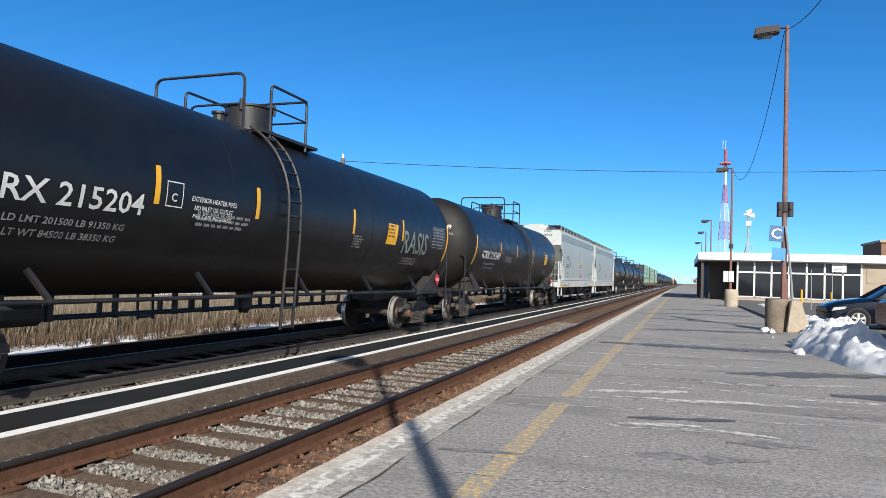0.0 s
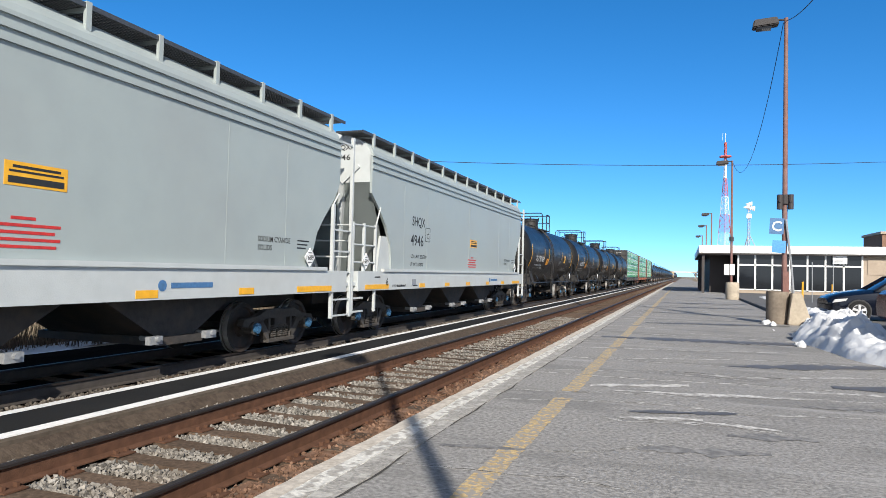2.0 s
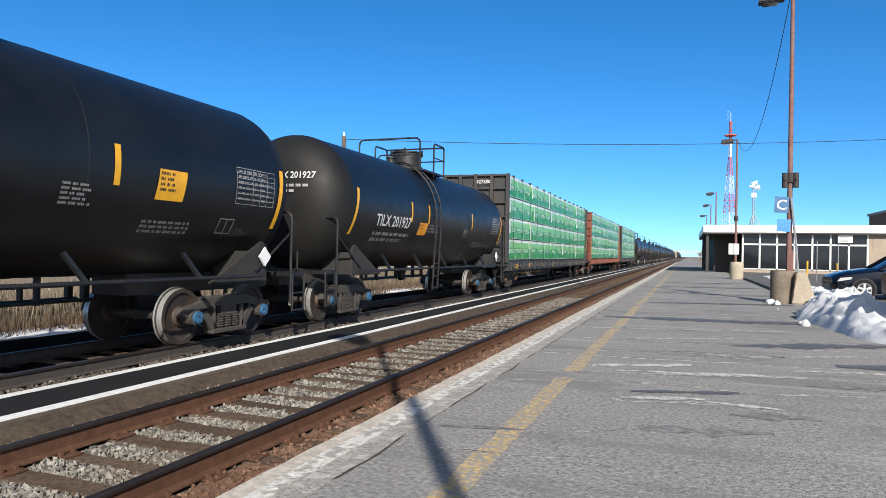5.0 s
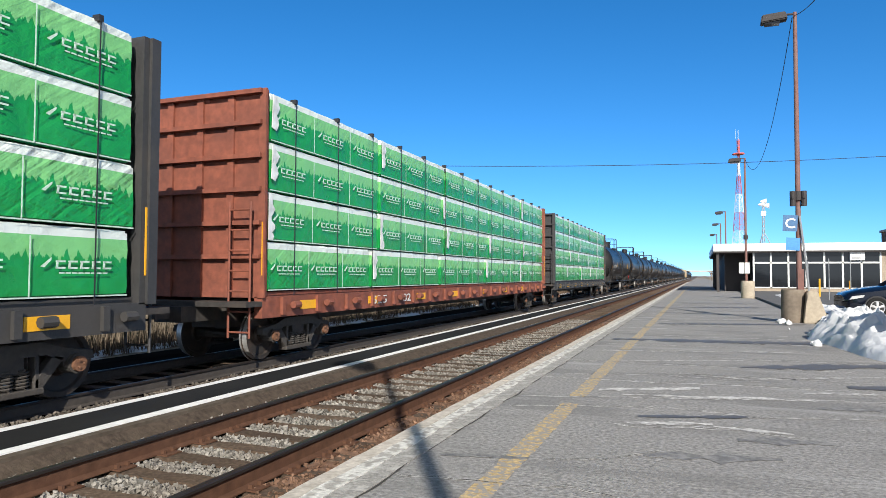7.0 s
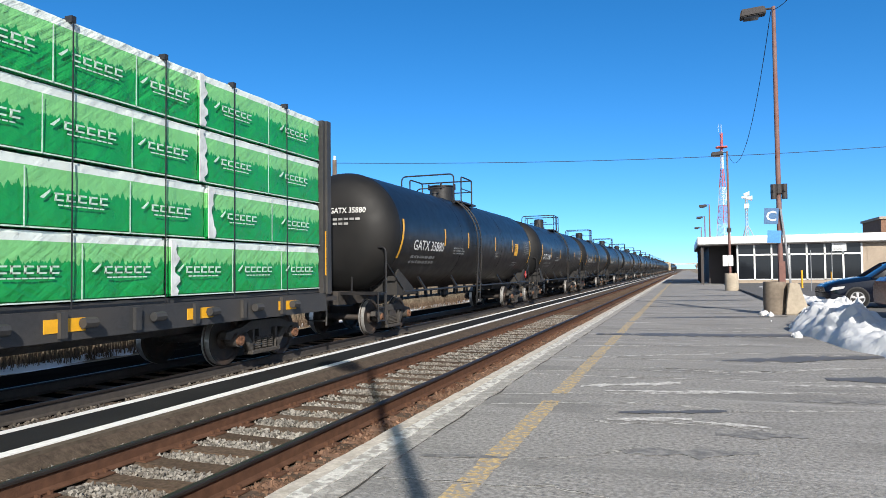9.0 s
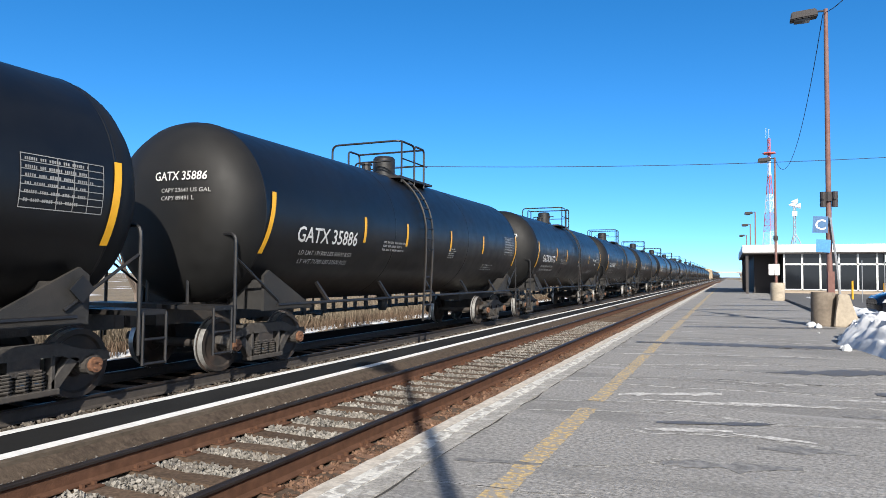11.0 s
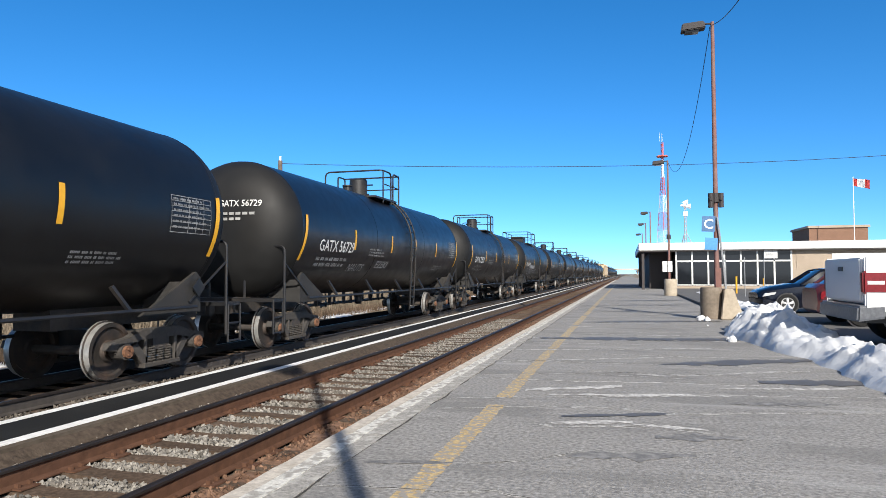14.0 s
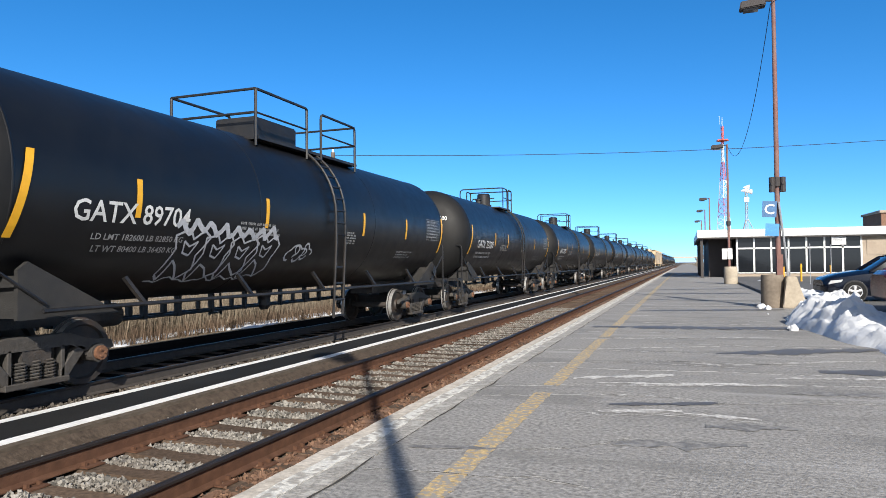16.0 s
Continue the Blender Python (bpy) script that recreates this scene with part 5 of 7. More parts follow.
# ---- covered hoppers ----
def hopper_car(mat, white, words, seed):
    car = new("covered_hopper")
    W_, HY, top = 1.6, 7.6, 4.3
    side_poly = [(-HY, top), (-HY, 3.4), (-7.15, 3.05), (-6.75, 2.65), (-6.5, 2.25), (-6.42, 1.9), (-6.42, 1.6), (6.57, 1.6), (6.57, 1.9), (6.72, 2.31), (7.0, 2.65), (7.37, 3.04), (HY, 3.4), (HY, top)]
    for s in (-1, 1):
        bm = BM()
        a, b = sorted((s * W_, s * (W_ - 0.06)))
        prism(bm, side_poly, "x", a, b)
        part("side_panel", bm, mat, car)
        for zz in (3.98, 4.13, 4.28):
            bm = BM()
            box(bm, min(s * W_, s * (W_ + 0.035)), -HY, zz, max(s * W_, s * (W_ + 0.035)), HY, zz + 0.05)
            part("roof_rib", bm, mat, car)
        bm = BM()
        box(bm, min(s * 1.5, s * 1.66), -8.3, 1.1, max(s * 1.5, s * 1.66), 7.9, 1.55)
        box(bm, min(s * 1.6, s * 1.75), -7.0, 1.55, max(s * 1.6, s * 1.7), 7.0, 1.62)
        part("side_sill", bm, white, car)
        for yy in (-7.3, -4.4, -2.3, -0.2, 2.2, 4.4, 6.6):
            bm = BM()
            w = 0.65 if yy in (-7.3, 6.6) else 0.2
            a, b = sorted((s * 1.66, s * 1.668))
            box(bm, a, yy - w, 1.13, b, yy + w, 1.24)
            part("reflector", bm, "yellow", car)
    # arched roof
    bm = BM()
    arc = [(W_ * math.cos(a), top + 0.62 * math.sin(a)) for a in [math.pi * k / 14 for k in range(15)]]
    prism(bm, arc + [(-W_ + 0.06, top - 0.03), (W_ - 0.06, top - 0.03)], "y", -HY + 0.055, HY - 0.055)
    part("roof", bm, mat, car)
    # running boards on brackets
    for x0, x1 in ((0.8, 1.48), (-1.48, -0.8)):
        bm = BM()
        for k in range(14):
            xx = x0 + (x1 - x0) * k / 13
            box(bm, xx - 0.012, -HY - 0.35, 4.80, xx + 0.012, HY + 0.35, 4.835)
        for k in range(180):
            yy = -HY - 0.3 + k * (2 * HY + 0.6) / 179
            box(bm, x0, yy, 4.805, x1, yy + 0.03, 4.825)
        rb = part("running_board", bm, "grate", car)
        bm = BM()
        box(bm, x1 if x1 > 0 else x0 - 0.02, -HY - 0.35, 4.775, x1 + 0.02 if x1 > 0 else x0, HY + 0.35, 4.84)
        part("kick_strip", bm, "grate", rb)
        for k in range(13):
            yy = -HY + 0.25 + (2 * HY - 0.5) * k / 12
            bm = BM()
            for xx in (x0, x1):
                box(bm, xx - 0.02, yy - 0.04, 4.42, xx + 0.035, yy + 0.04, 4.86)
            box(bm, x0, yy - 0.02, 4.74, x1, yy + 0.02, 4.795)
            part("bracket", bm, mat, rb)
    bm = BM()
    box(bm, -0.32, -6.8, 4.85, 0.32, 6.8, 5.0)
    part("hatch_trough", bm, mat, car)
    # ends: upper wall, slope sheets, braces, platform, ladder
    for e in (-1, 1):
        bm = BM()
        prism(bm, [(-W_ + 0.06, 3.66), (W_ - 0.06, 3.66)] + [(x * 0.97, z) for x, z in arc], "y", e * HY, e * (HY - 0.05))
        part("end_wall", bm, white, car)
        bm = BM()
        v = [bm.verts.new(p) for p in ((-W_ + 0.07, e * (HY - 0.01), 3.66), (W_ - 0.07, e * (HY - 0.01), 3.66), (W_ - 0.07, e * 6.3, 1.3), (-W_ + 0.07, e * 6.3, 1.3))]
        bm.faces.new(v)
        bmesh.ops.solidify(bm, geom=bm.faces[:], thickness=0.04)
        part("slope_sheet", bm, mat, car)
        for s in (-1, 1):
            bm = BM()
            rod(bm, (s * 0.8, e * (HY - 0.02), 3.7), (s * 0.25, e * 6.75, 1.3), 0.09, 4)
            box(bm, s * 0.72 - 0.05, min(e * HY, e * (HY + 0.05)), 3.6, s * 0.72 + 0.05, max(e * HY, e * (HY + 0.05)), 4.75) if s < 0 else rod(bm, (0.8, e * (HY + 0.02), 3.66), (1.25, e * (HY + 0.02), 4.05), 0.06, 4)
            part("end_brace", bm, white, car)
            bm = BM()
            a, b = sorted((s * 1.5, s * 1.56))
            prism(bm, [(e * 6.43, 1.5), (e * 7.15, 1.5), (e * 6.95, 2.42), (e * 6.43, 2.42)], "x", a, b)
            if e < 0:
                part("corner_panel", bm, white, car)
            else:
                bm.free()
            bm = BM()
            X = s * 1.6
            if e > 0:
                # far end: a narrow ladder against a tall corner post
                for yy, zt_ in ((7.35, 2.95), (8.15, 4.5 if s > 0 else 2.95)):
                    box(bm, X - 0.035, yy - 0.035, 0.55, X + 0.035, yy + 0.035, zt_)
                for zz in (0.58, 0.92, 1.5, 1.95, 2.4):
                    box(bm, X - 0.02, 7.35, zz, X + 0.02, 8.15, zz + 0.035)
                pipe(bm, [(X, 7.35, 2.95), (X, 7.58, 3.2)], 0.02)
                box(bm, X - 0.02, HY - 0.02, 4.3, X + 0.02, 8.15, 4.34)
            else:
                for yy in (-7.35, -7.95, -8.5):
                    box(bm, X - 0.03, yy - 0.03, 0.6 if yy != -7.95 else 1.2, X + 0.03, yy + 0.03, 2.65)
                for zz in (0.62, 0.92):
                    box(bm, X - 0.02, -8.5, zz, X + 0.02, -7.95, zz + 0.04)
                for zz in (1.75, 2.15, 2.6):
                    pipe(bm, [(X, -7.35, zz), (X, -8.5, zz)], 0.022)
                for k in range(4):
                    pipe(bm, [(X, -8.5, 1.5 + k * 0.36), (s * 0.5, -8.5, 1.5 + k * 0.36)], 0.02)
                pipe(bm, [(X, -7.35, 2.6), (X, -7.1, 3.1)], 0.02)
                box(bm, s * 0.5 - 0.03, -8.53, 1.2, s * 0.5 + 0.03, -8.47, 2.65)
            part("end_ladder", bm, white, car)
        bm = BM()
        ye = 8.15 if e > 0 else 8.5
        box(bm, -1.6, min(e * 6.9, e * ye), 1.22, 1.6, max(e * 6.9, e * ye), 1.3)
        box(bm, -1.62, min(e * (ye - 0.05), e * (ye + 0.05)), 1.1, 1.62, max(e * (ye - 0.05), e * (ye + 0.05)), 1.42)
        part("end_platform", bm, white, car)
        bm = BM()
        box(bm, -0.3, min(e * 5.0, e * 8.0), 0.75, 0.3, max(e * 5.0, e * 8.0), 1.1)
        box(bm, -0.07, min(e * 8.0, e * 8.62), 0.85, 0.07, max(e * 8.0, e * 8.62), 1.02)
        part("draft_sill", bm, "under", car)
    for yy in (-3.4, 0.0, 3.4):
        bm = BM()
        prism(bm, [(yy - 1.6, 1.2), (yy + 1.6, 1.2), (yy + 0.4, 0.5), (yy - 0.4, 0.5)], "x", -1.1, 1.1)
        box(bm, -1.2, yy - 0.5, 0.38, 1.2, yy + 0.5, 0.5)
        part("discharge_gate", bm, "under", car)
        bm = BM()
        for d in (-0.6, 0.6):
            box(bm, 1.2, yy + d - 0.12, 0.42, 1.3, yy + d + 0.12, 0.54)
            rod(bm, (1.0, yy + d, 0.5), (1.35, yy + d, 0.5), 0.04, 6)
        part("gate_handle", bm, "grey", car)

    def flat(words_, h, w, y, z, mt, x=W_ + 0.004):
        bm = text_bm(words_, h, w)
        for v in bm.verts:
            v.co = (x, y + v.co.x, z + v.co.y)
        return part("lettering", bm, mt, car)
    a, b = words.split()
    dy = 0.55 if b == "4946" else 0.0
    flat(a, 0.31, 0.95, dy - 5.15, 2.92, "letter_black")
    flat(b, 0.31, 0.93, dy - 5.25, 2.42, "letter_black")
    flat("LD LMT 222700", 0.1, 1.15, dy - 5.1, 1.98, "letter_black")
    flat("LT WT 63300", 0.1, 0.95, dy - 5.25, 1.76, "letter_black")
    bm = BM()
    box(bm, W_, 0.15, 2.43, W_ + 0.005, 0.94, 2.7)
    pl = part("placard", bm, "yellow", car, "orange-yellow emergency placard")
    for z_, h_, w_ in ((2.63, 0.03, 0.3), (2.58, 0.025, 0.34), (2.46, 0.075, 0.35)):
        bm = BM()
        box(bm, W_ + 0.005, 0.545 - w_, z_, W_ + 0.008, 0.545 + w_, z_ + h_)
        part("placard_line", bm, "letter_black", pl)
    for z_, w_ in ((2.06, 0.3), (1.98, 0.95), (1.9, 0.8), (1.82, 0.95), (1.74, 0.85)):
        bm = BM()
        box(bm, W_, 0.4 - w_ / 2, z_, W_ + 0.005, 0.4 + w_ / 2, z_ + 0.035)
        part("warning_line", bm, "red", car)
    if white != mat:
        flat("SODIUM CYANIDE", 0.1, 1.0, 5.25, 2.09, "letter_black")
        flat("SOLIDS", 0.1, 0.42, 4.96, 1.94, "letter_black")
        for k_ in range(3):
            bm = BM()
            box(bm, W_, 6.0, 2.1 - 0.07 * k_, W_ + 0.005, 6.42 - 0.06 * k_, 2.125 - 0.07 * k_)
            part("side_print", bm, "letter_black", car)
        flat("2 INCH HF COMP SHOES", 0.05, 0.9, -6.0, 1.2, "letter_black", 1.668)
        bm = BM()
        lathe(bm, [(1.66, 0.08), (1.667, 0.08)], "x", 18, (0, 2.48, 1.3))
        part("builder_mark", bm, "signblue", car, "round blue builder's mark")
        bm = BM()
        box(bm, 1.66, 2.65, 1.26, 1.666, 3.54, 1.34)
        part("builder_strip", bm, "signblue", car)
        bm = BM()
        box(bm, 1.66, -5.15, 1.2, 1.672, -4.88, 1.36)
        part("tag_plate", bm, "grey", car)
    for y_ in (-5.62, -3.93, 0.0, 3.9, 5.6):
        bm = BM()
        box(bm, W_ - 0.002, y_ - 0.012, 1.63, W_ + 0.0035, y_ + 0.012, 3.97)
        part("panel_seam", bm, mat, car)
    # small framed plate letter
    bm = BM()
    for y_, z_, y2, z2 in ((-4.3, 2.42, -3.94, 2.435), (-4.3, 2.805, -3.94, 2.82), (-4.3, 2.435, -4.285, 2.805), (-3.955, 2.435, -3.94, 2.805)):
        box(bm, W_, y_ + dy * 0.4, z_, W_ + 0.005, y2 + dy * 0.4, z2)
    part("plate_box", bm, "letter_black", car)
    flat("C", 0.17, 0.14, -4.12 + dy * 0.4, 2.58, "letter_black")
    # lettering on the end that faces the camera
    for t_, zz in ((a, 4.5), (b, 4.27)):
        bm = text_bm(t_, 0.14, 0.5)
        for v in bm.verts:
            v.co = (0.76 + v.co.x, -HY - 0.006, zz + v.co.y)
        part("end_lettering", bm, "letter_black", car)
    r = random.Random(seed)
    for k in range(3):
        bm = BM()
        for x_ in (-0.55, 0.05):
            w_ = r.uniform(0.25, 0.38)
            box(bm, x_ if x_ > 0 else -0.08 - w_, -HY - 0.005, 3.88 - 0.08 * k, x_ + w_ if x_ > 0 else -0.08, -HY, 3.91 - 0.08 * k)
        part("end_print", bm, "letter_black", car)
    # hazard diamonds by the ladder and at the far corner
    if white != mat:
        for y_, z_ in ((-7.95, 1.78), (6.36, 1.8)):
            bm = BM()
            prism(bm, [(y_ - 0.19, z_), (y_, z_ - 0.19), (y_ + 0.19, z_), (y_, z_ + 0.19)], "x", 1.66, 1.672)
            dp = part("hazard_placard", bm, "white", car, "white diamond hazard placard")
            bm = text_bm("1689", 0.1, 0.26)
            for v in bm.verts:
                v.co = (1.676, y_ + v.co.x, z_ + v.co.y)
            part("placard_number", bm, "letter_black", dp)
            bm = BM()
            for d in (-0.1, 0.085):
                box(bm, 1.672, y_ - 0.07, z_ + d, 1.676, y_ + 0.07, z_ + d + 0.015)
            part("placard_line", bm, "letter_black", dp)
        flat("6", 0.2, 0.12, -6.75, 1.3, "letter_black", 1.668)
        for y_, w_ in ((-7.3, 0.3), (-5.9, 0.5), (-4.9, 0.3)):
            bm = BM()
            box(bm, 1.66, y_ - w_ / 2, 1.4 if y_ < -7 else 1.17, 1.666, y_ + w_ / 2, 1.43 if y_ < -7 else 1.2)
            part("sill_print", bm, "letter_black", car)
    bogie_parts(-6.35, car, "cap_blue")
    bogie_parts(6.35, car, "cap_blue")
    car.matrix_basis = HOME
    return tagged(car, "pale grey covered hopper car with white ends" if mat == "hopper" else "beige covered hopper car far down the train", "hopper car", "hopper cars of the train")


cars.append((hopper_car("hopper", "hopper_white", "SHQX 4969", 1), 47.75))
cars.append((hopper_car("hopper", "hopper_white", "SHQX 4946", 2), 64.5))
bh = hopper_car("beige", "beige", "SHQX 4100", 3)
cars.append((bh, 530.0))
for k in range(2):
    cars.append((copy_thing(bh, HOME), 547.0 + 17 * k))


# ---- centre-beam flat cars with wrapped lumber ----
def wrap_material(seed):
    """Printed lumber wrap: pale strip at the top, darker tree line over a lighter band, green below; glossy creased film."""
    m = material("green_lumber_wrap", (0.008, 0.25, 0.055), 0.3, grain=2.5, vary=0.18, stain=0.9, stain_amt=0.3, stain_color=(0.02, 0.3, 0.09), bump=0.8, bump_scale=5)
    nt = m.node_tree
    n, l = nt.nodes, nt.links
    b = n["Principled BSDF"]
    src = b.inputs["Base Color"].links[0].from_socket
    tc, sep, ns = n.new("ShaderNodeTexCoord"), n.new("ShaderNodeSeparateXYZ"), n.new("ShaderNodeTexNoise")
    l.new(tc.outputs["Object"], sep.inputs[0])
    ns.noise_dimensions = "1D"
    ns.inputs["Scale"].default_value, ns.inputs["Detail"].default_value = 11.0, 6
    l.new(sep.outputs["Y"], ns.inputs["W"])
    add = n.new("ShaderNodeMath")
    add.operation = "MULTIPLY_ADD"
    l.new(ns.outputs[0], add.inputs[0])
    add.inputs[1].default_value = -0.34
    l.new(sep.outputs["Z"], add.inputs[2])
    gt = n.new("ShaderNodeMath")
    gt.operation = "GREATER_THAN"
    l.new(add.outputs[0], gt.inputs[0])
    gt.inputs[1].default_value = -0.1
    mix = n.new("ShaderNodeMix")
    mix.data_type = "RGBA"
    mix.inputs["B"].default_value = (0.17, 0.47, 0.17, 1)
    l.new(gt.outputs[0], mix.inputs["Factor"])
    l.new(src, mix.inputs["A"])
    gt2 = n.new("ShaderNodeMath")
    gt2.operation = "GREATER_THAN"
    l.new(sep.outputs["Z"], gt2.inputs[0])
    gt2.inputs[1].default_value = 0.315
    mix2 = n.new("ShaderNodeMix")
    mix2.data_type = "RGBA"
    mix2.inputs["B"].default_value = (0.62, 0.68, 0.64, 1)
    l.new(gt2.outputs[0], mix2.inputs["Factor"])
    l.new(mix.outputs["Result"], mix2.inputs["A"])
    l.new(mix2.outputs["Result"], b.inputs["Base Color"])
    # creases: narrow folds that run slantwise, stronger on some packs than on others
    oi, amt, old = n.new("ShaderNodeObjectInfo"), n.new("ShaderNodeMapRange"), b.inputs["Normal"].links[0].from_socket
    amt.inputs["From Min"].default_value, amt.inputs["To Min"].default_value, amt.inputs["To Max"].default_value = 0.2, 0.1, 1.0
    l.new(oi.outputs["Random"], amt.inputs["Value"])
    for turn, sc, dist in ((38, (1, 1.1, 9), 0.05), (-25, (1, 0.8, 14), 0.03), (80, (1, 1.5, 6), 0.03)):
        mp, wv, bp = n.new("ShaderNodeMapping"), n.new("ShaderNodeTexNoise"), n.new("ShaderNodeBump")
        mp.vector_type = "TEXTURE"
        mp.inputs["Rotation"].default_value = (radians(turn), 0, 0)
        mp.inputs["Scale"].default_value = tuple(1 / k for k in sc)
        l.new(tc.outputs["Object"], mp.inputs["Vector"])
        wv.inputs["Scale"].default_value, wv.inputs["Detail"].default_value = 1.0, 3
        l.new(mp.outputs[0], wv.inputs["Vector"])
        bp.inputs["Distance"].default_value = dist
        l.new(amt.outputs[0], bp.inputs["Strength"])
        l.new(wv.outputs[0], bp.inputs["Height"])
        l.new(old, bp.inputs["Normal"])
        old = bp.outputs[0]
    l.new(old, b.inputs["Normal"])
    return m


M["lumber_wrap"] = wrap_material(1)
M["print_white"] = material("white_wrap_print", (0.5, 0.64, 0.54), 0.4, bump=0)
M["flap"] = material("white_wrap_flap", (0.6, 0.62, 0.61), 0.4, grain=5, stain=3, stain_amt=0.5, stain_color=(0.4, 0.42, 0.42), bump=0.6, bump_scale=12)
bundle_meshes = {}


def bundle_mesh(ln, v):
    """One wrapped pack of lumber, slightly slack, with its printed marks."""
    key = (round(ln, 2), v)
    if key in bundle_meshes:
        return bundle_meshes[key]
    bm = BM()
    box(bm, -0.62, -ln / 2, -0.44, 0.62, ln / 2, 0.44)
    bmesh.ops.bevel(bm, geom=bm.edges[:], offset=0.035, segments=2, affect="EDGES")
    bmesh.ops.subdivide_edges(bm, edges=[e for e in bm.edges if abs(e.verts[0].co.y - e.verts[1].co.y) > 1], cuts=28)
    bmesh.ops.subdivide_edges(bm, edges=[e for e in bm.edges if abs(e.verts[0].co.z - e.verts[1].co.z) > 0.3], cuts=6)
    for q in bm.verts:
        c = q.co
        if c.x > 0.4:
            c.x += noise.noise((c.y * 2.2 + v * 7, c.z * 4 + c.y * 1.5, v)) * 0.026 + noise.noise((c.y * 6 + c.z * 5 + v, c.z * 3, 3)) * 0.014
    me = mesh_of("lumber_pack", bm, "lumber_wrap", True)
    bm = BM()
    n = max(2, round(ln / 1.55))
    for k in range(n):
        y0 = -ln / 2 + ln * (k + 0.5) / n - 0.4
        for j in range(5):
            u = y0 + j * 0.17
            for z_ in (-0.085, -0.005):
                prism(bm, [(u, z_), (u + 0.13, z_), (u + 0.133, z_ + 0.022), (u + 0.003, z_ + 0.022)], "x", 0.655, 0.66)
            prism(bm, [(u, -0.085), (u + 0.028, -0.085), (u + 0.04, 0.017), (u + 0.012, 0.017)], "x", 0.655, 0.66)
        for j in range(8):
            box(bm, 0.655, y0 + 0.05 + j * 0.09, -0.145, 0.66, y0 + 0.12 + j * 0.09, -0.128)
        prism(bm, [(y0 - 0.2, -0.06), (y0 - 0.06, 0.05), (y0 - 0.06, 0.02), (y0 - 0.15, -0.07)], "x", 0.655, 0.66)
        if k:
            yy = -ln / 2 + ln * k / n
            box(bm, 0.653, yy - 0.008, -0.43, 0.656, yy + 0.008, 0.3)
    box(bm, 0.63, -ln / 2 + 0.04, -0.438, 0.645, ln / 2 - 0.04, -0.42)
    pr = mesh_of("wrap_print", bm, "print_white")
    bm = BM()
    rr_ = random.Random(v)
    yb = -ln / 2 + 0.06
    pts = [(yb - 0.02, 0.36), (yb + 0.1, 0.34), (yb + 0.2, 0.18), (yb + 0.09, 0.05), (yb + 0.18, -0.1), (yb + 0.08, -0.22), (yb - 0.02, -0.2)]
    prism(bm, [(a + rr_.uniform(-0.03, 0.03), b * 1.1 + rr_.uniform(-0.03, 0.03)) for a, b in pts], "x", 0.65, 0.666)
    fl = mesh_of("wrap_flap", bm, "flap")
    bm = BM()
    A, B = [], []
    for j in range(13):
        z_ = -0.43 + 0.85 * j / 12
        A.append((-ln / 2 + 0.01, z_))
        B.append((-ln / 2 + 0.13 + rr_.uniform(-0.05, 0.07), z_))
    prism(bm, A + B[::-1], "x", 0.648, 0.664)
    en = mesh_of("wrap_end", bm, "flap")
    bundle_meshes[key] = (me, pr, fl, en)
    return bundle_meshes[key]


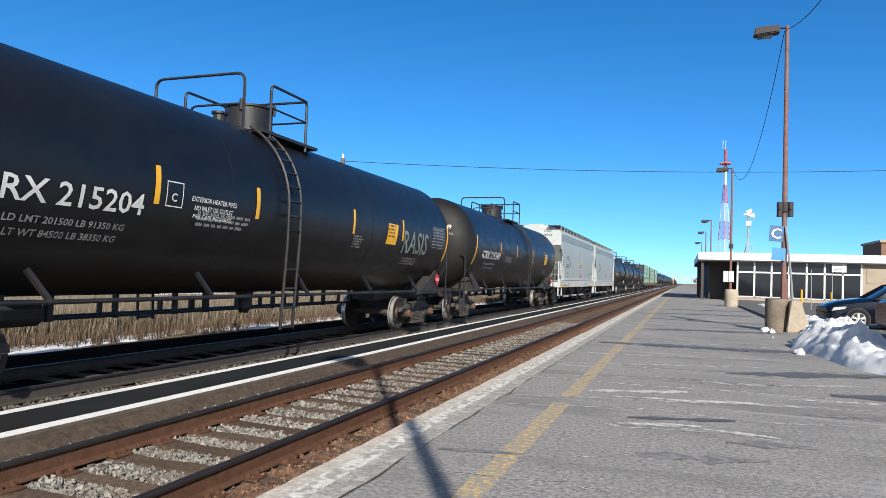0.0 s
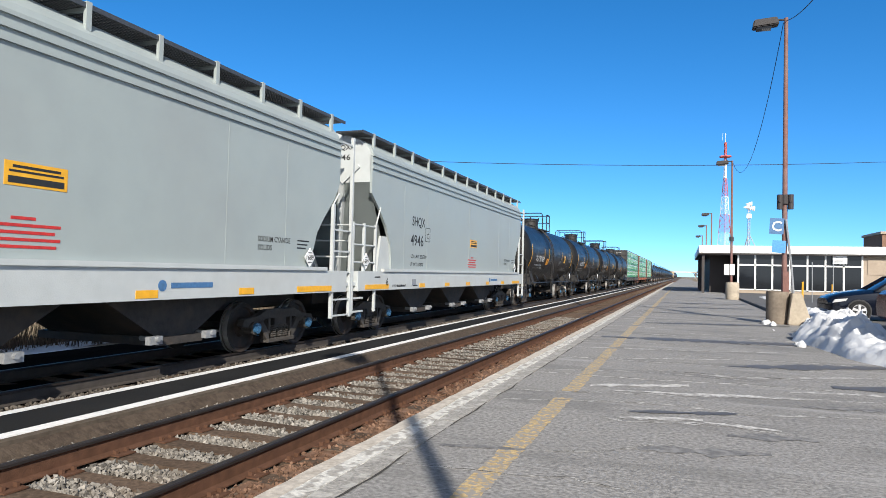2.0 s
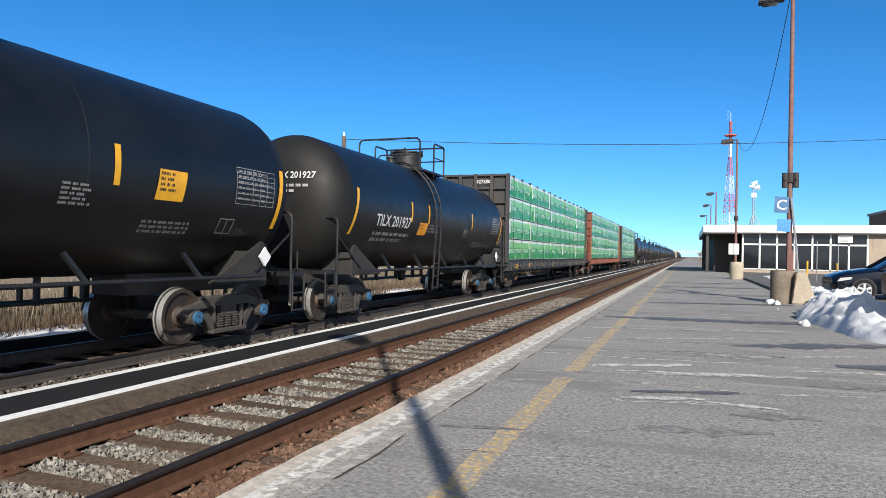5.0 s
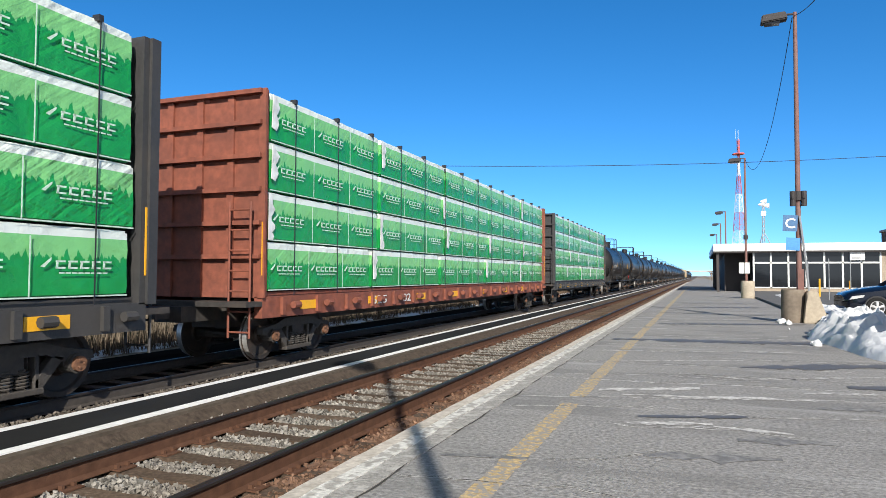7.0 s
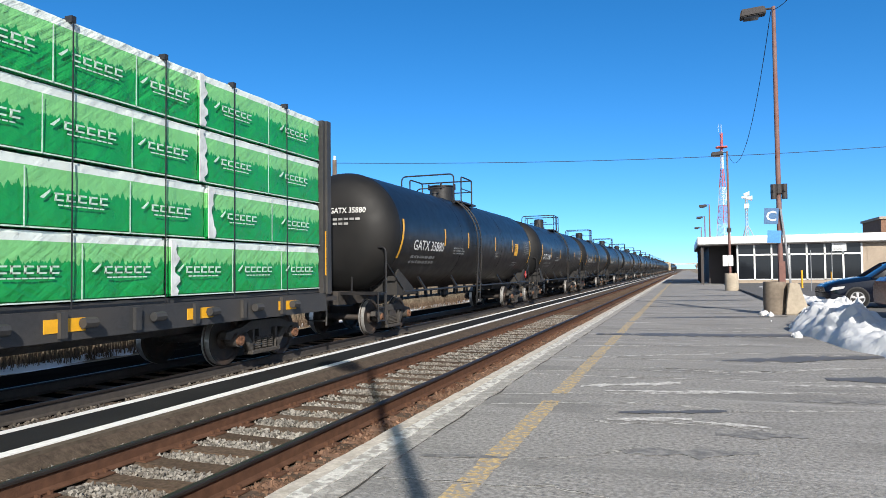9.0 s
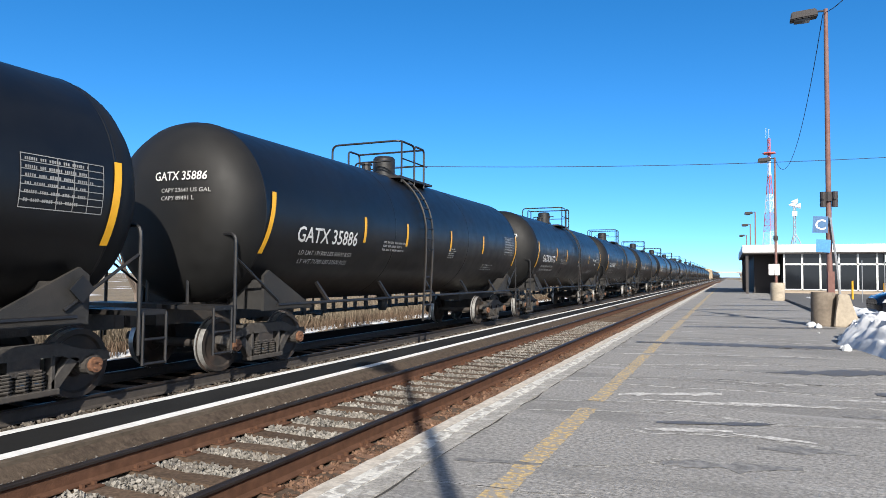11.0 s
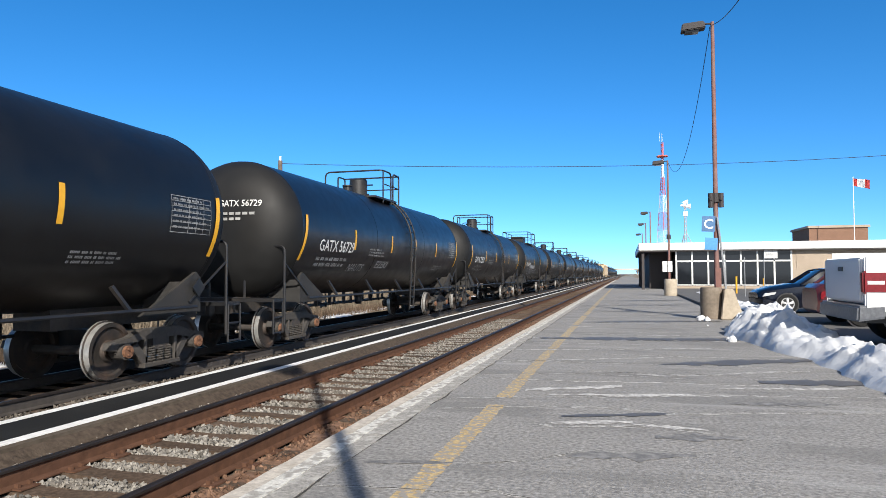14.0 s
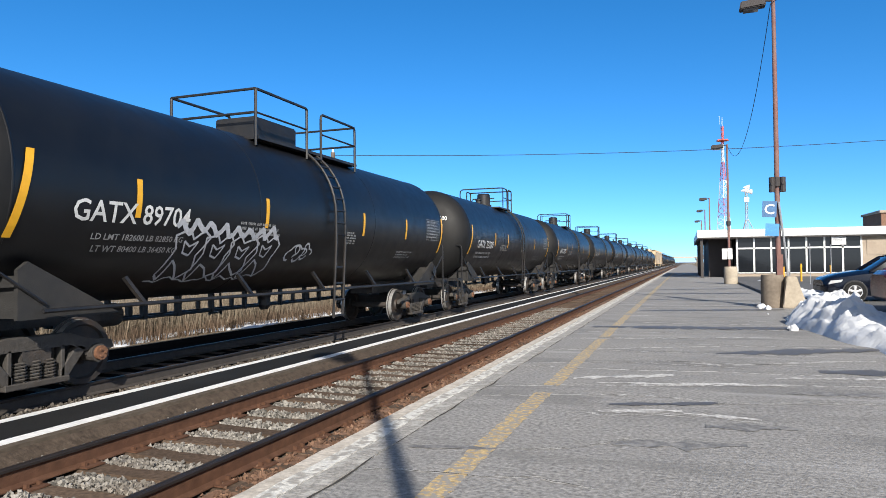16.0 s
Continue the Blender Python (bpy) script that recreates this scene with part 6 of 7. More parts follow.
def lumber_car(length, paint, seed, front_dark):
    """Centre-beam flat car: deck, side sill, bulkheads, truss, and the packs tied to it."""
    car = new("lumber_car")
    h = length / 2
    for s in (-1, 1):
        bm = BM()
        box(bm, min(s * 1.25, s * 1.42), -h, 0.84, max(s * 1.25, s * 1.42), h, 1.22)
        for k in range(int(length / 1.2)):
            yy = -h + 0.6 + k * 1.2
            box(bm, min(s * 1.42, s * 1.5), yy - 0.05, 0.88, max(s * 1.42, s * 1.48), yy + 0.05, 1.2)
            rod(bm, (s * 1.5, yy + 0.25, 1.05), (s * 1.5, yy + 0.45, 1.05), 0.07, 8)
        part("side_sill", bm, paint, car)
        for k in range(8):
            yy = -h + 1.5 + k * (length - 3) / 7
            bm = BM()
            a, b = sorted((s * 1.42, s * 1.43))
            box(bm, a, yy - 0.3, 0.95, b, yy + 0.3, 1.12)
            part("reflector", bm, "yellow", car)
    bm = BM()
    box(bm, -1.3, -h, 1.2, 1.3, h, 1.3)
    part("deck", bm, paint, car)
    bm = BM()
    box(bm, -0.4, -h + 0.3, 0.62, 0.4, h - 0.3, 1.2)
    part("centre_sill", bm, "under", car)
    bm = BM()
    for k in range(12):
        yy = -h + 1 + k * (length - 2) / 11
        box(bm, -0.06, yy - 0.1, 1.3, 0.06, yy + 0.1, 4.85)
    box(bm, -0.2, -h, 4.8, 0.2, h, 4.9)
    part("centre_beam", bm, paint, car)
    for e in (-1, 1):
        mt = "bulkhead" if front_dark else paint
        dp_ = 0.14 if front_dark else 0.03
        bm = BM()
        box(bm, -1.42, min(e * (h - 0.12), e * (h - 0.02)), 1.2, 1.42, max(e * (h - 0.12), e * (h - 0.02)), 4.95)
        bk = part("bulkhead", bm, mt, car)
        for X in (-1.4, -0.7, 0.0, 0.7, 1.4):
            bm = BM()
            box(bm, X - 0.07, min(e * (h - 0.02), e * (h + dp_)), 1.2, X + 0.07, max(e * (h - 0.02), e * (h + dp_)), 4.95)
            part("post", bm, mt, bk)
        for zz in (1.9, 2.5, 3.1, 3.7, 4.3, 4.86):
            bm = BM()
            box(bm, -1.4, min(e * (h - 0.02), e * (h + 0.1)), zz, 1.4, max(e * (h - 0.02), e * (h + 0.1)), zz + 0.08)
            part("rib", bm, mt, bk)
        bm = BM()
        a, b = sorted((e * (h - 0.02), e * (h + 0.02)))
        box(bm, 1.425, a - 0.03, 1.6, 1.435, b + 0.03, 2.55)
        part("reflector", bm, "yellow", bk)
        bm = BM()
        for X in (0.85, 1.3):
            pipe(bm, [(X, e * (h + 0.2), 0.5), (X, e * (h + 0.2), 2.9)], 0.022)
        for k in range(7):
            pipe(bm, [(0.85, e * (h + 0.2), 0.6 + k * 0.36), (1.3, e * (h + 0.2), 0.6 + k * 0.36)], 0.018)
        part("end_ladder", bm, mt, car)
        bm = BM()
        box(bm, -1.42, min(e * h, e * (h + 0.45)), 1.05, 1.42, max(e * h, e * (h + 0.45)), 1.14)
        box(bm, -0.3, min(e * (h - 0.5), e * (h + 0.75)), 0.78, 0.3, max(e * (h - 0.5), e * (h + 0.75)), 1.05)
        box(bm, -0.07, min(e * (h + 0.7), e * (h + 1.1)), 0.85, 0.07, max(e * (h + 0.7), e * (h + 1.1)), 1.0)
        part("draft_sill", bm, "under", car)
    if front_dark:
        bm = text_bm("627680", 0.16, 0.6)
        for v in bm.verts:
            v.co = (0.35 + v.co.x, -h - 0.16, 4.62 + v.co.y)
        part("end_lettering", bm, "letter", car)
    else:
        for t_, yy, w in (("625", -h + 4.6, 0.8), ("82", -h + 6.2, 0.5)):
            bm = text_bm(t_, 0.2, w)
            for v in bm.verts:
                v.co = (1.436, yy + v.co.x, 1.03 + v.co.y)
            part("lettering", bm, "letter", car)
    bogie_parts(-h + 1.7, car)
    bogie_parts(h - 1.7, car)
    # tie-down straps over the load, with corner guards
    k = 0
    while -h + 1.0 + k * 1.62 < h - 0.5:
        yy = -h + 1.0 + k * 1.62
        bm = BM()
        box(bm, 1.405, yy - 0.009, 1.0, 1.415, yy + 0.009, 4.98)
        box(bm, 0.1, yy - 0.009, 4.965, 1.41, yy + 0.009, 4.975)
        st = part("strap", bm, "plastic", car)
        bm = BM()
        box(bm, 1.3, yy - 0.035, 4.9, 1.42, yy + 0.035, 4.985)
        part("corner_guard", bm, "plastic", st)
        k += 1
    # the load
    r = random.Random(seed)
    inner = length - (0.4 if front_dark else 0.28)
    for tier in range(4):
        n = 5
        base = inner / n
        cuts = [-inner / 2 + base * k + (r.choice((-0.45, 0, 0.45)) if 0 < k < n else 0) * (1 if tier < 2 else 0.5) for k in range(n + 1)]
        for k in range(n):
            ln = round((cuts[k + 1] - cuts[k] - 0.03) * 5) / 5
            me, pr, fl, en = bundle_mesh(ln, (k + tier) % 3)
            yy = (cuts[k] + cuts[k + 1]) / 2
            zz = 1.31 + 0.455 + tier * 0.91
            for s in (1, -1):
                pk = part("lumber_pack", me, None, car, "lumber pack in green and white printed wrap", at=pose(s * 0.74 + r.uniform(-0.02, 0.02), yy, zz, 0, 0, 0 if s > 0 else 180))
                if s > 0:
                    part("wrap_print", pr, None, pk)
                    if r.random() < (0.6 if front_dark else 0.2):
                        part("wrap_end", en, None, pk, "white folded wrap end")
                    elif r.random() < 0.6:
                        part("wrap_flap", fl, None, pk, "torn white wrap flap")
    car.matrix_basis = HOME
    return tagged(car, "flat car stacked with green-wrapped lumber packs", "lumber car", "lumber cars of the train")


cars.append((lumber_car(22.9, "bulkhead", 1, True), 145.9))
cars.append((lumber_car(22.9, "rustred", 2, False), 171.45))
cars.append((lumber_car(20.3, "bulkhead", 3, True), 195.6))


# ---- the station side ----
def lamp_pole(y, tilt=0.0, x=2.98, h=10.05, detail=True):
    pole = new("lamp_pole")
    pole.matrix_basis = pose(x, y, 0, 0, tilt, 0)
    bm = BM()
    rod(bm, (0, 0, 0.0), (0, 0, h), 0.09, 14, 0.06)
    part("pole", bm, "pole", pole, "rust-streaked steel pole", smooth=True)
    bm = BM()
    rod(bm, (0, 0, h - 0.06), (-0.5, 0, h - 0.02), 0.035, 8)
    part("arm", bm, "darkpole", pole)
    bm = BM()
    prism(bm, [(-1.02, h - 0.28), (-0.98, h - 0.02), (-0.28, h + 0.02), (-0.22, h - 0.22)], "y", -0.2, 0.2)
    bmesh.ops.bevel(bm, geom=bm.edges[:], offset=0.03, segments=2, affect="EDGES")
    hd = part("lamp_head", bm, "darkpole", pole)
    bm = BM()
    box(bm, -0.9, -0.14, h - 0.33, -0.45, 0.14, h - 0.255)
    part("lens", bm, "glass", hd)
    bm = BM()
    for zz in (0.5, 3.9):
        lathe(bm, [(zz, 0.1), (zz, 0.14), (zz + 0.3, 0.14), (zz + 0.3, 0.1)], "z", 14)
    part("collar", bm, "darkpole", pole)
    return tagged(pole, "tall rust-red lamp pole with one box-shaped lamp head", "lamp pole", "platform lamp poles")


P1, P2 = 24.0, 48.4
lp = lamp_pole(P1, 0.0)
bm = BM()
for d in (-0.16, 0.16):
    rod(bm, (d, -0.08, 3.72), (d, -0.08, 4.2), 0.09, 10)
    box(bm, d - 0.03, -0.2, 3.95, d + 0.03, 0.0, 4.02)
part("loudspeaker", bm, "darkpole", lp)
bm = BM()
pipe(bm, [(0.02, -0.13, 3.4), (0.18, -0.14, 1.9), (0.3, -0.16, 0.3)], 0.035)
part("conduit", bm, "grey", lp, "pale bent conduit")
bm = BM()
box(bm, -0.07, -0.2, 0.95, 0.11, -0.1, 1.7)
part("junction_box", bm, "pole", lp)
lamp_pole(P2, 0.0, 2.9, 9.35)
lamp_pole(-3.6, 0.0, 2.66, 10.0)

# blue letter sign and a second blue plate hung on the pole
sg = thing("letter_sign", None, None, "blue square sign with a white letter on the lamp pole", "sign", at=pose(2.73, P1 - 0.14, 3.17, 0, 3, 0))
bm = BM()
box(bm, -0.21, 0, -0.26, 0.21, 0.02, 0.26)
part("plate", bm, "signblue", sg)
bm = text_bm("C", 0.33)
for v in bm.verts:
    v.co = (v.co.x, -0.004, v.co.y)
part("letter", bm, "white", sg)
sg2 = thing("blue_sign", None, None, "plain bright blue plate hung crooked below the letter sign", "sign", at=pose(2.8, P1 - 0.14, 2.5, 0, 4, 0))
bm = BM()
box(bm, -0.2, 0, -0.2, 0.2, 0.02, 0.2)
part("plate", bm, "signblue2", sg2)
sg3 = thing("white_sign", None, None, "small white notice on the far lamp pole", "sign", at=pose(2.78, P2 - 0.14, 2.0))
bm = BM()
for d in (-0.17, 0.17):
    box(bm, d - 0.15, 0, -0.36, d + 0.15, 0.02, 0.36)
part("plate", bm, "white", sg3)


def barrel(x, y, h, r, label, mat="barreld"):
    bm = BM()
    lathe(bm, [(0, r * 0.98), (0.04, r), (h * 0.3, r * 1.02), (h * 0.65, r * 1.02), (h - 0.04, r), (h, r * 0.96), (h, r * 0.8), (h - 0.03, r * 0.78)], "z", 24, (x, y, 0))
    return thing("concrete_barrel", bm, mat, label, "bollard", "pole bases", smooth=True)


barrel(2.78, P1 - 0.05, 1.05, 0.34, "brown stained concrete barrel round the foot of the lamp pole")
barrel(2.98, P2, 1.15, 0.42, "pale concrete drum round the foot of the lamp pole", "barrelc")
barrel(2.66, -3.6, 1.05, 0.36, "concrete barrel round the foot of the lamp pole")
bm = BM()
prism(bm, [(3.02, 0), (3.75, 0), (3.55, 0.55), (3.42, 1.0), (3.14, 1.0), (3.08, 0.5)], "y", P1 - 0.55, P1 + 0.1)
bmesh.ops.bevel(bm, geom=bm.edges[:], offset=0.025, segments=2, affect="EDGES")
thing("concrete_block", bm, "barrelc", "pale tapered concrete block beside the barrel", "barrier")


def cable(name, a, b, sag, r, label, n=30):
    a, b = Vector(a), Vector(b)
    bm = BM()
    pipe(bm, [a.lerp(b, k / n) - Vector((0, 0, sag * 4 * (k / n) * (1 - k / n))) for k in range(n + 1)], r, 5)
    return thing(name, bm, "cable", label, "cable")


cable("lamp_cable", (2.9, P1, 9.9), (2.95, P2, 9.2), 2.3, 0.012, "black cable sagging between the lamp poles")
cable("lamp_cable", (2.98, P1, 9.95), (2.66, -3.6, 9.9), 2.2, 0.012, "black cable between the lamp poles")
cable("overhead_wire", (-15.0, 27, 6.55), (60.0, 62, 15.7), 2.4, 0.014, "thin black overhead wire across the tracks", 40)
up = thing("utility_pole", None, None, "weathered utility pole with insulators behind the train", "utility pole", at=pose(-15.0, 27, -0.52))
bm = BM()
rod(bm, (0, 0, 0), (0, 0, 7.2), 0.14, 10, 0.1)
part("pole", bm, "bark", up)
bm = BM()
rod(bm, (0, 0, 7.2), (0, 0, 7.4), 0.05, 8)
part("insulator", bm, "white", up)

# ---- station building ----
def station():
    b = new("station_building")
    Y = 66.0
    b.matrix_basis = pose(0, Y, -0.02)
    bm = BM()
    box(bm, 1.2, 0, 3.72, 23.8, 26, 4.42)
    bmesh.ops.bevel(bm, geom=bm.edges[:], offset=0.04, segments=1, affect="EDGES")
    part("roof", bm, "white", b, "flat roof with a broad white fascia")
    bm = BM()
    box(bm, 1.25, 0.08, 3.62, 23.7, 25.9, 3.72)
    part("soffit", bm, "brown", b)
    bm = BM()
    box(bm, 4.6, 0.6, 0, 14.6, 25, 0.42)
    part("plinth", bm, "tan", b)
    bm = BM()
    box(bm, 4.6, 3.0, 0.4, 4.9, 25, 3.62)
    box(bm, 14.55, 0.62, 0.0, 23.4, 25, 3.62)
    part("wall", bm, "tan", b)
    bm = BM()
    box(bm, 4.9, 5.0, 0.4, 14.5, 5.2, 3.62)
    part("inner_wall", bm, "brown", b)
    # dark block added to stand in for the deep shade under the overhang
    bm = BM()
    box(bm, 2.3, 4.5, 0, 4.45, 24, 3.62)
    part("porch_wall", bm, "brown", b, "dark block standing in for the shade under the deep overhang")
    # glazed front: frames, upper and lower panes
    xs = [4.62 + (14.5 - 4.62) * k / 7 for k in range(8)]
    bm = BM()
    for x in xs:
        box(bm, x - 0.07, 0.6, 0.4, x + 0.07, 0.75, 3.62)
    box(bm, 4.62, 0.6, 2.62, 14.5, 0.74, 2.76)
    box(bm, 4.62, 0.6, 0.38, 14.5, 0.74, 0.5)
    part("window_frame", bm, "white", b)
    for a, c in zip(xs, xs[1:]):
        for z0, z1 in ((0.5, 2.62), (2.76, 3.6)):
            bm = BM()
            box(bm, a + 0.07, 0.66, z0, c - 0.07, 0.68, z1)
            part("pane", bm, "glass", b)
    # platform side: dark glazing under the overhang
    for k in range(9):
        bm = BM()
        box(bm, 4.52, 0.75 + k * 2.6, 0.0, 4.6, 0.85 + k * 2.6, 3.62)
        part("side_frame", bm, "brown", b)
    bm = BM()
    box(bm, 4.54, 0.8, 0.0, 4.58, 24, 3.6)
    part("side_glazing", bm, "glass", b)
    for x0, x1, mt in ((14.9, 17.5, "tan"), (17.8, 23.0, "white")):
        bm = BM()
        box(bm, x0, 0.58, 2.0, x1, 0.62, 3.3)
        part("panel", bm, mt, b)
    bm = BM()
    box(bm, 12.2, 0.35, 2.9, 13.3, 0.75, 3.6)
    ac = part("air_conditioner", bm, "white", b)
    bm = BM()
    for k in range(5):
        box(bm, 12.3, 0.335, 3.0 + k * 0.11, 13.0, 0.352, 3.05 + k * 0.11)
    part("grille", bm, "grey", ac)
    for x, y in ((1.6, 0.5), (1.6, 9), (1.6, 18)):
        bm = BM()
        box(bm, x - 0.12, y - 0.12, 0, x + 0.12, y + 0.12, 3.62)
        part("post", bm, "brown", b)
    return tagged(b, "low station building with white fascia and dark windows", "station building")


station()


def mast(name, x, y, z, h, label, cat):
    m_ = thing(name, None, None, label, cat, at=pose(x, y, z))
    bm = BM()
    for a in range(3):
        w = 2 * math.pi * a / 3
        rod(bm, (0.7 * math.cos(w), 0.7 * math.sin(w), 0), (0.1 * math.cos(w), 0.1 * math.sin(w), h * 0.3), 0.04, 5)
        rod(bm, (0.12 * math.cos(w), 0.12 * math.sin(w), 0), (0.12 * math.cos(w), 0.12 * math.sin(w), h * 0.9), 0.035, 5)
    for k in range(9):
        zz = h * 0.1 * k
        for a in range(3):
            w, w2 = 2 * math.pi * a / 3, 2 * math.pi * (a + 1) / 3
            rod(bm, (0.12 * math.cos(w), 0.12 * math.sin(w), zz), (0.12 * math.cos(w2), 0.12 * math.sin(w2), zz + h * 0.1), 0.02, 4)
    part("lattice", bm, "grey", m_)
    bm = BM()
    for k, (dx, zz) in enumerate(((-0.2, 0.93), (0.25, 0.9), (0.0, 1.0))):
        lathe(bm, [(-0.25, 0.05), (-0.1, 0.12), (0.3, 0.28)], "x", 12, (dx, 0, h * zz))
    box(bm, -0.2, -0.15, h * 0.68, 0.25, 0.15, h * 0.78)
    part("horn", bm, "white", m_)
    return m_


mast("siren_mast", 5.9, 72, 4.4, 4.4, "grey lattice mast with horns on the station roof", "mast")


def radio_tower():
    t_ = thing("radio_tower", None, None, "slender red and white lattice radio tower", "radio tower", at=pose(7.3, 140, -0.5))
    H_, n = 28.4, 24
    for k in range(n):
        z0, z1 = H_ * k / n, H_ * (k + 1) / n
        w0, w1 = [max(0.25, 2.1 * (1 - z / (H_ * 0.9))) for z in (z0, z1)]
        bm = BM()
        c0 = [(w0 * math.cos(a), w0 * math.sin(a), z0) for a in (0.5, 2.6, 4.7)]
        c1 = [(w1 * math.cos(a), w1 * math.sin(a), z1) for a in (0.5, 2.6, 4.7)]
        for j in range(3):
            rod(bm, c0[j], c1[j], 0.06, 5)
            rod(bm, c0[j], c1[(j + 1) % 3], 0.03, 4)
            rod(bm, c0[(j + 1) % 3], c1[j], 0.03, 4)
            rod(bm, c1[j], c1[(j + 1) % 3], 0.03, 4)
        part("section", bm, "towerred" if (k // 3) % 2 == 1 else "white", t_)
    bm = BM()
    for k in range(8):
        a = k * math.pi / 4
        rod(bm, (1.1 * math.cos(a), 1.1 * math.sin(a), H_ * 0.9), (1.1 * math.cos(a + 0.785), 1.1 * math.sin(a + 0.785), H_ * 0.9), 0.09, 4)
    box(bm, -0.9, -0.9, H_ * 0.897, 0.9, 0.9, H_ * 0.905)
    part("ring_platform", bm, "towerred", t_)
    bm = BM()
    rod(bm, (0, 0, H_), (0, 0, H_ + 1.8), 0.04, 5)
    rod(bm, (-0.5, 0, H_ + 0.2), (-0.5, 0, H_ + 2.0), 0.03, 4)
    part("antenna", bm, "white", t_)


radio_tower()
bm = BM()
box(bm, 22.8, 95, 0, 29.5, 104, 7.3)
bb = thing("brick_building", None, None, "flat-roofed brown brick block behind the station", "building")
part("wall", bm, "brick", bb)
bm = BM()
box(bm, 22.6, 94.8, 7.3, 29.7, 104.2, 7.6)
part("roof_edge", bm, "tan", bb)
fp = thing("flagpole", None, None, "white flagpole with a red and white flag", "flagpole", at=pose(26.5, 90, -0.02))
bm = BM()
rod(bm, (0, 0, 0), (0, 0, 13.1), 0.07, 8, 0.04)
part("pole", bm, "white", fp)
for x0, x1, mt in ((0.05, 0.5, "red"), (0.5, 1.25, "white"), (1.25, 1.75, "red")):
    bm = BM()
    n = 6
    A, B = [], []
    for k in range(n + 1):
        x = x0 + (x1 - x0) * k / n
        yy, dz = 0.12 * math.sin(x * 3.2), -0.28 * x
        A.append((x, yy, 12.95 + dz * 0.6))
        B.append((x, yy + 0.05, 12.05 + dz))
    va, vb = [bm.verts.new(p) for p in A], [bm.verts.new(p) for p in B]
    for k in range(n):
        bm.faces.new((vb[k], vb[k + 1], va[k + 1], va[k]))
    bmesh.ops.solidify(bm, geom=bm.faces[:], thickness=0.01)
    part("flag_panel", bm, mt, fp)

for y, h in ((75.0, 8.2), (92.0, 8.2), (112.0, 8.0)):
    lamp_pole(y, 0, 2.6, h)
# yellow posts and thin stakes along the lot
for x, y, mt, h in ((7.4, 50, "yellow", 1.3), (8.6, 47, "yellow", 1.2), (6.6, 52, "yellow", 1.1), (6.2, 46, "grey", 2.4), (7.0, 44, "grey", 2.5), (7.9, 43, "grey", 2.4)):
    bm = BM()
    rod(bm, (x, y, 0), (x, y, h), 0.06 if mt == "yellow" else 0.025, 8)
    thing("marker_post", bm, mt, "slim marker post standing in the snow", "post", "marker posts")


# ---- parked vehicles ----
def car_wheel(parent, x, y, r, w=0.22):
    wh = new("wheel")
    wh.parent = parent
    wh.matrix_basis = pose(x, y, r)
    bm = BM()
    lathe(bm, [(-w / 2, r * 0.66), (-w / 2, r * 0.94), (-w / 2 + 0.04, r), (w / 2 - 0.04, r), (w / 2, r * 0.94), (w / 2, r * 0.66), (-w / 2, r * 0.66)], "y", 28, caps=False)
    part("tyre", bm, "rubber", wh, smooth=True)
    bm = BM()
    lathe(bm, [(-w / 2 + 0.02, r * 0.67), (-w / 2 + 0.002, r * 0.64), (-w / 2 + 0.02, r * 0.58), (w / 2 - 0.02, r * 0.57), (w / 2 - 0.02, r * 0.67)], "y", 28, caps=False)
    for k in range(5):
        a = 2 * math.pi * k / 5 + 0.3
        for d in (-0.13, 0.13):
            rod(bm, (0.05 * math.cos(a), -w / 2 + 0.03, 0.05 * math.sin(a)), (r * 0.61 * math.cos(a + d), -w / 2 + 0.035, r * 0.61 * math.sin(a + d)), 0.03, 5, 0.024)
    rod(bm, (0, -w / 2 + 0.01, 0), (0, 0, 0), 0.06, 12)
    part("rim", bm, "alloy", wh)
    bm = BM()
    rod(bm, (0, 0, 0), (0, w / 2 - 0.03, 0), r * 0.56, 20)
    part("brake_drum", bm, "plastic", wh)


def loft(bm, sections):
    """Skin between cross sections, each a list of points of equal count."""
    rings = [[bm.verts.new(p) for p in s] for s in sections]
    n = len(rings[0])
    for A, B in zip(rings, rings[1:]):
        for k in range(n):
            bm.faces.new((A[k], A[(k + 1) % n], B[(k + 1) % n], B[k]))
    bm.faces.new(rings[0][::-1])
    bm.faces.new(rings[-1])


def body_section(x, w, z0, z1, z2, tuck=0.06):
    """A cross section of a car body at x: sill, beltline and hood or deck height."""
    h = w / 2
    return [(x, -h + 0.08, z0), (x, -h, z0 + 0.18), (x, -h - 0.01, (z0 + z1) / 2), (x, -h + tuck, z1), (x, -h + 0.25, z2), (x, h - 0.25, z2), (x, h - tuck, z1), (x, h + 0.01, (z0 + z1) / 2), (x, h, z0 + 0.18), (x, h - 0.08, z0)]


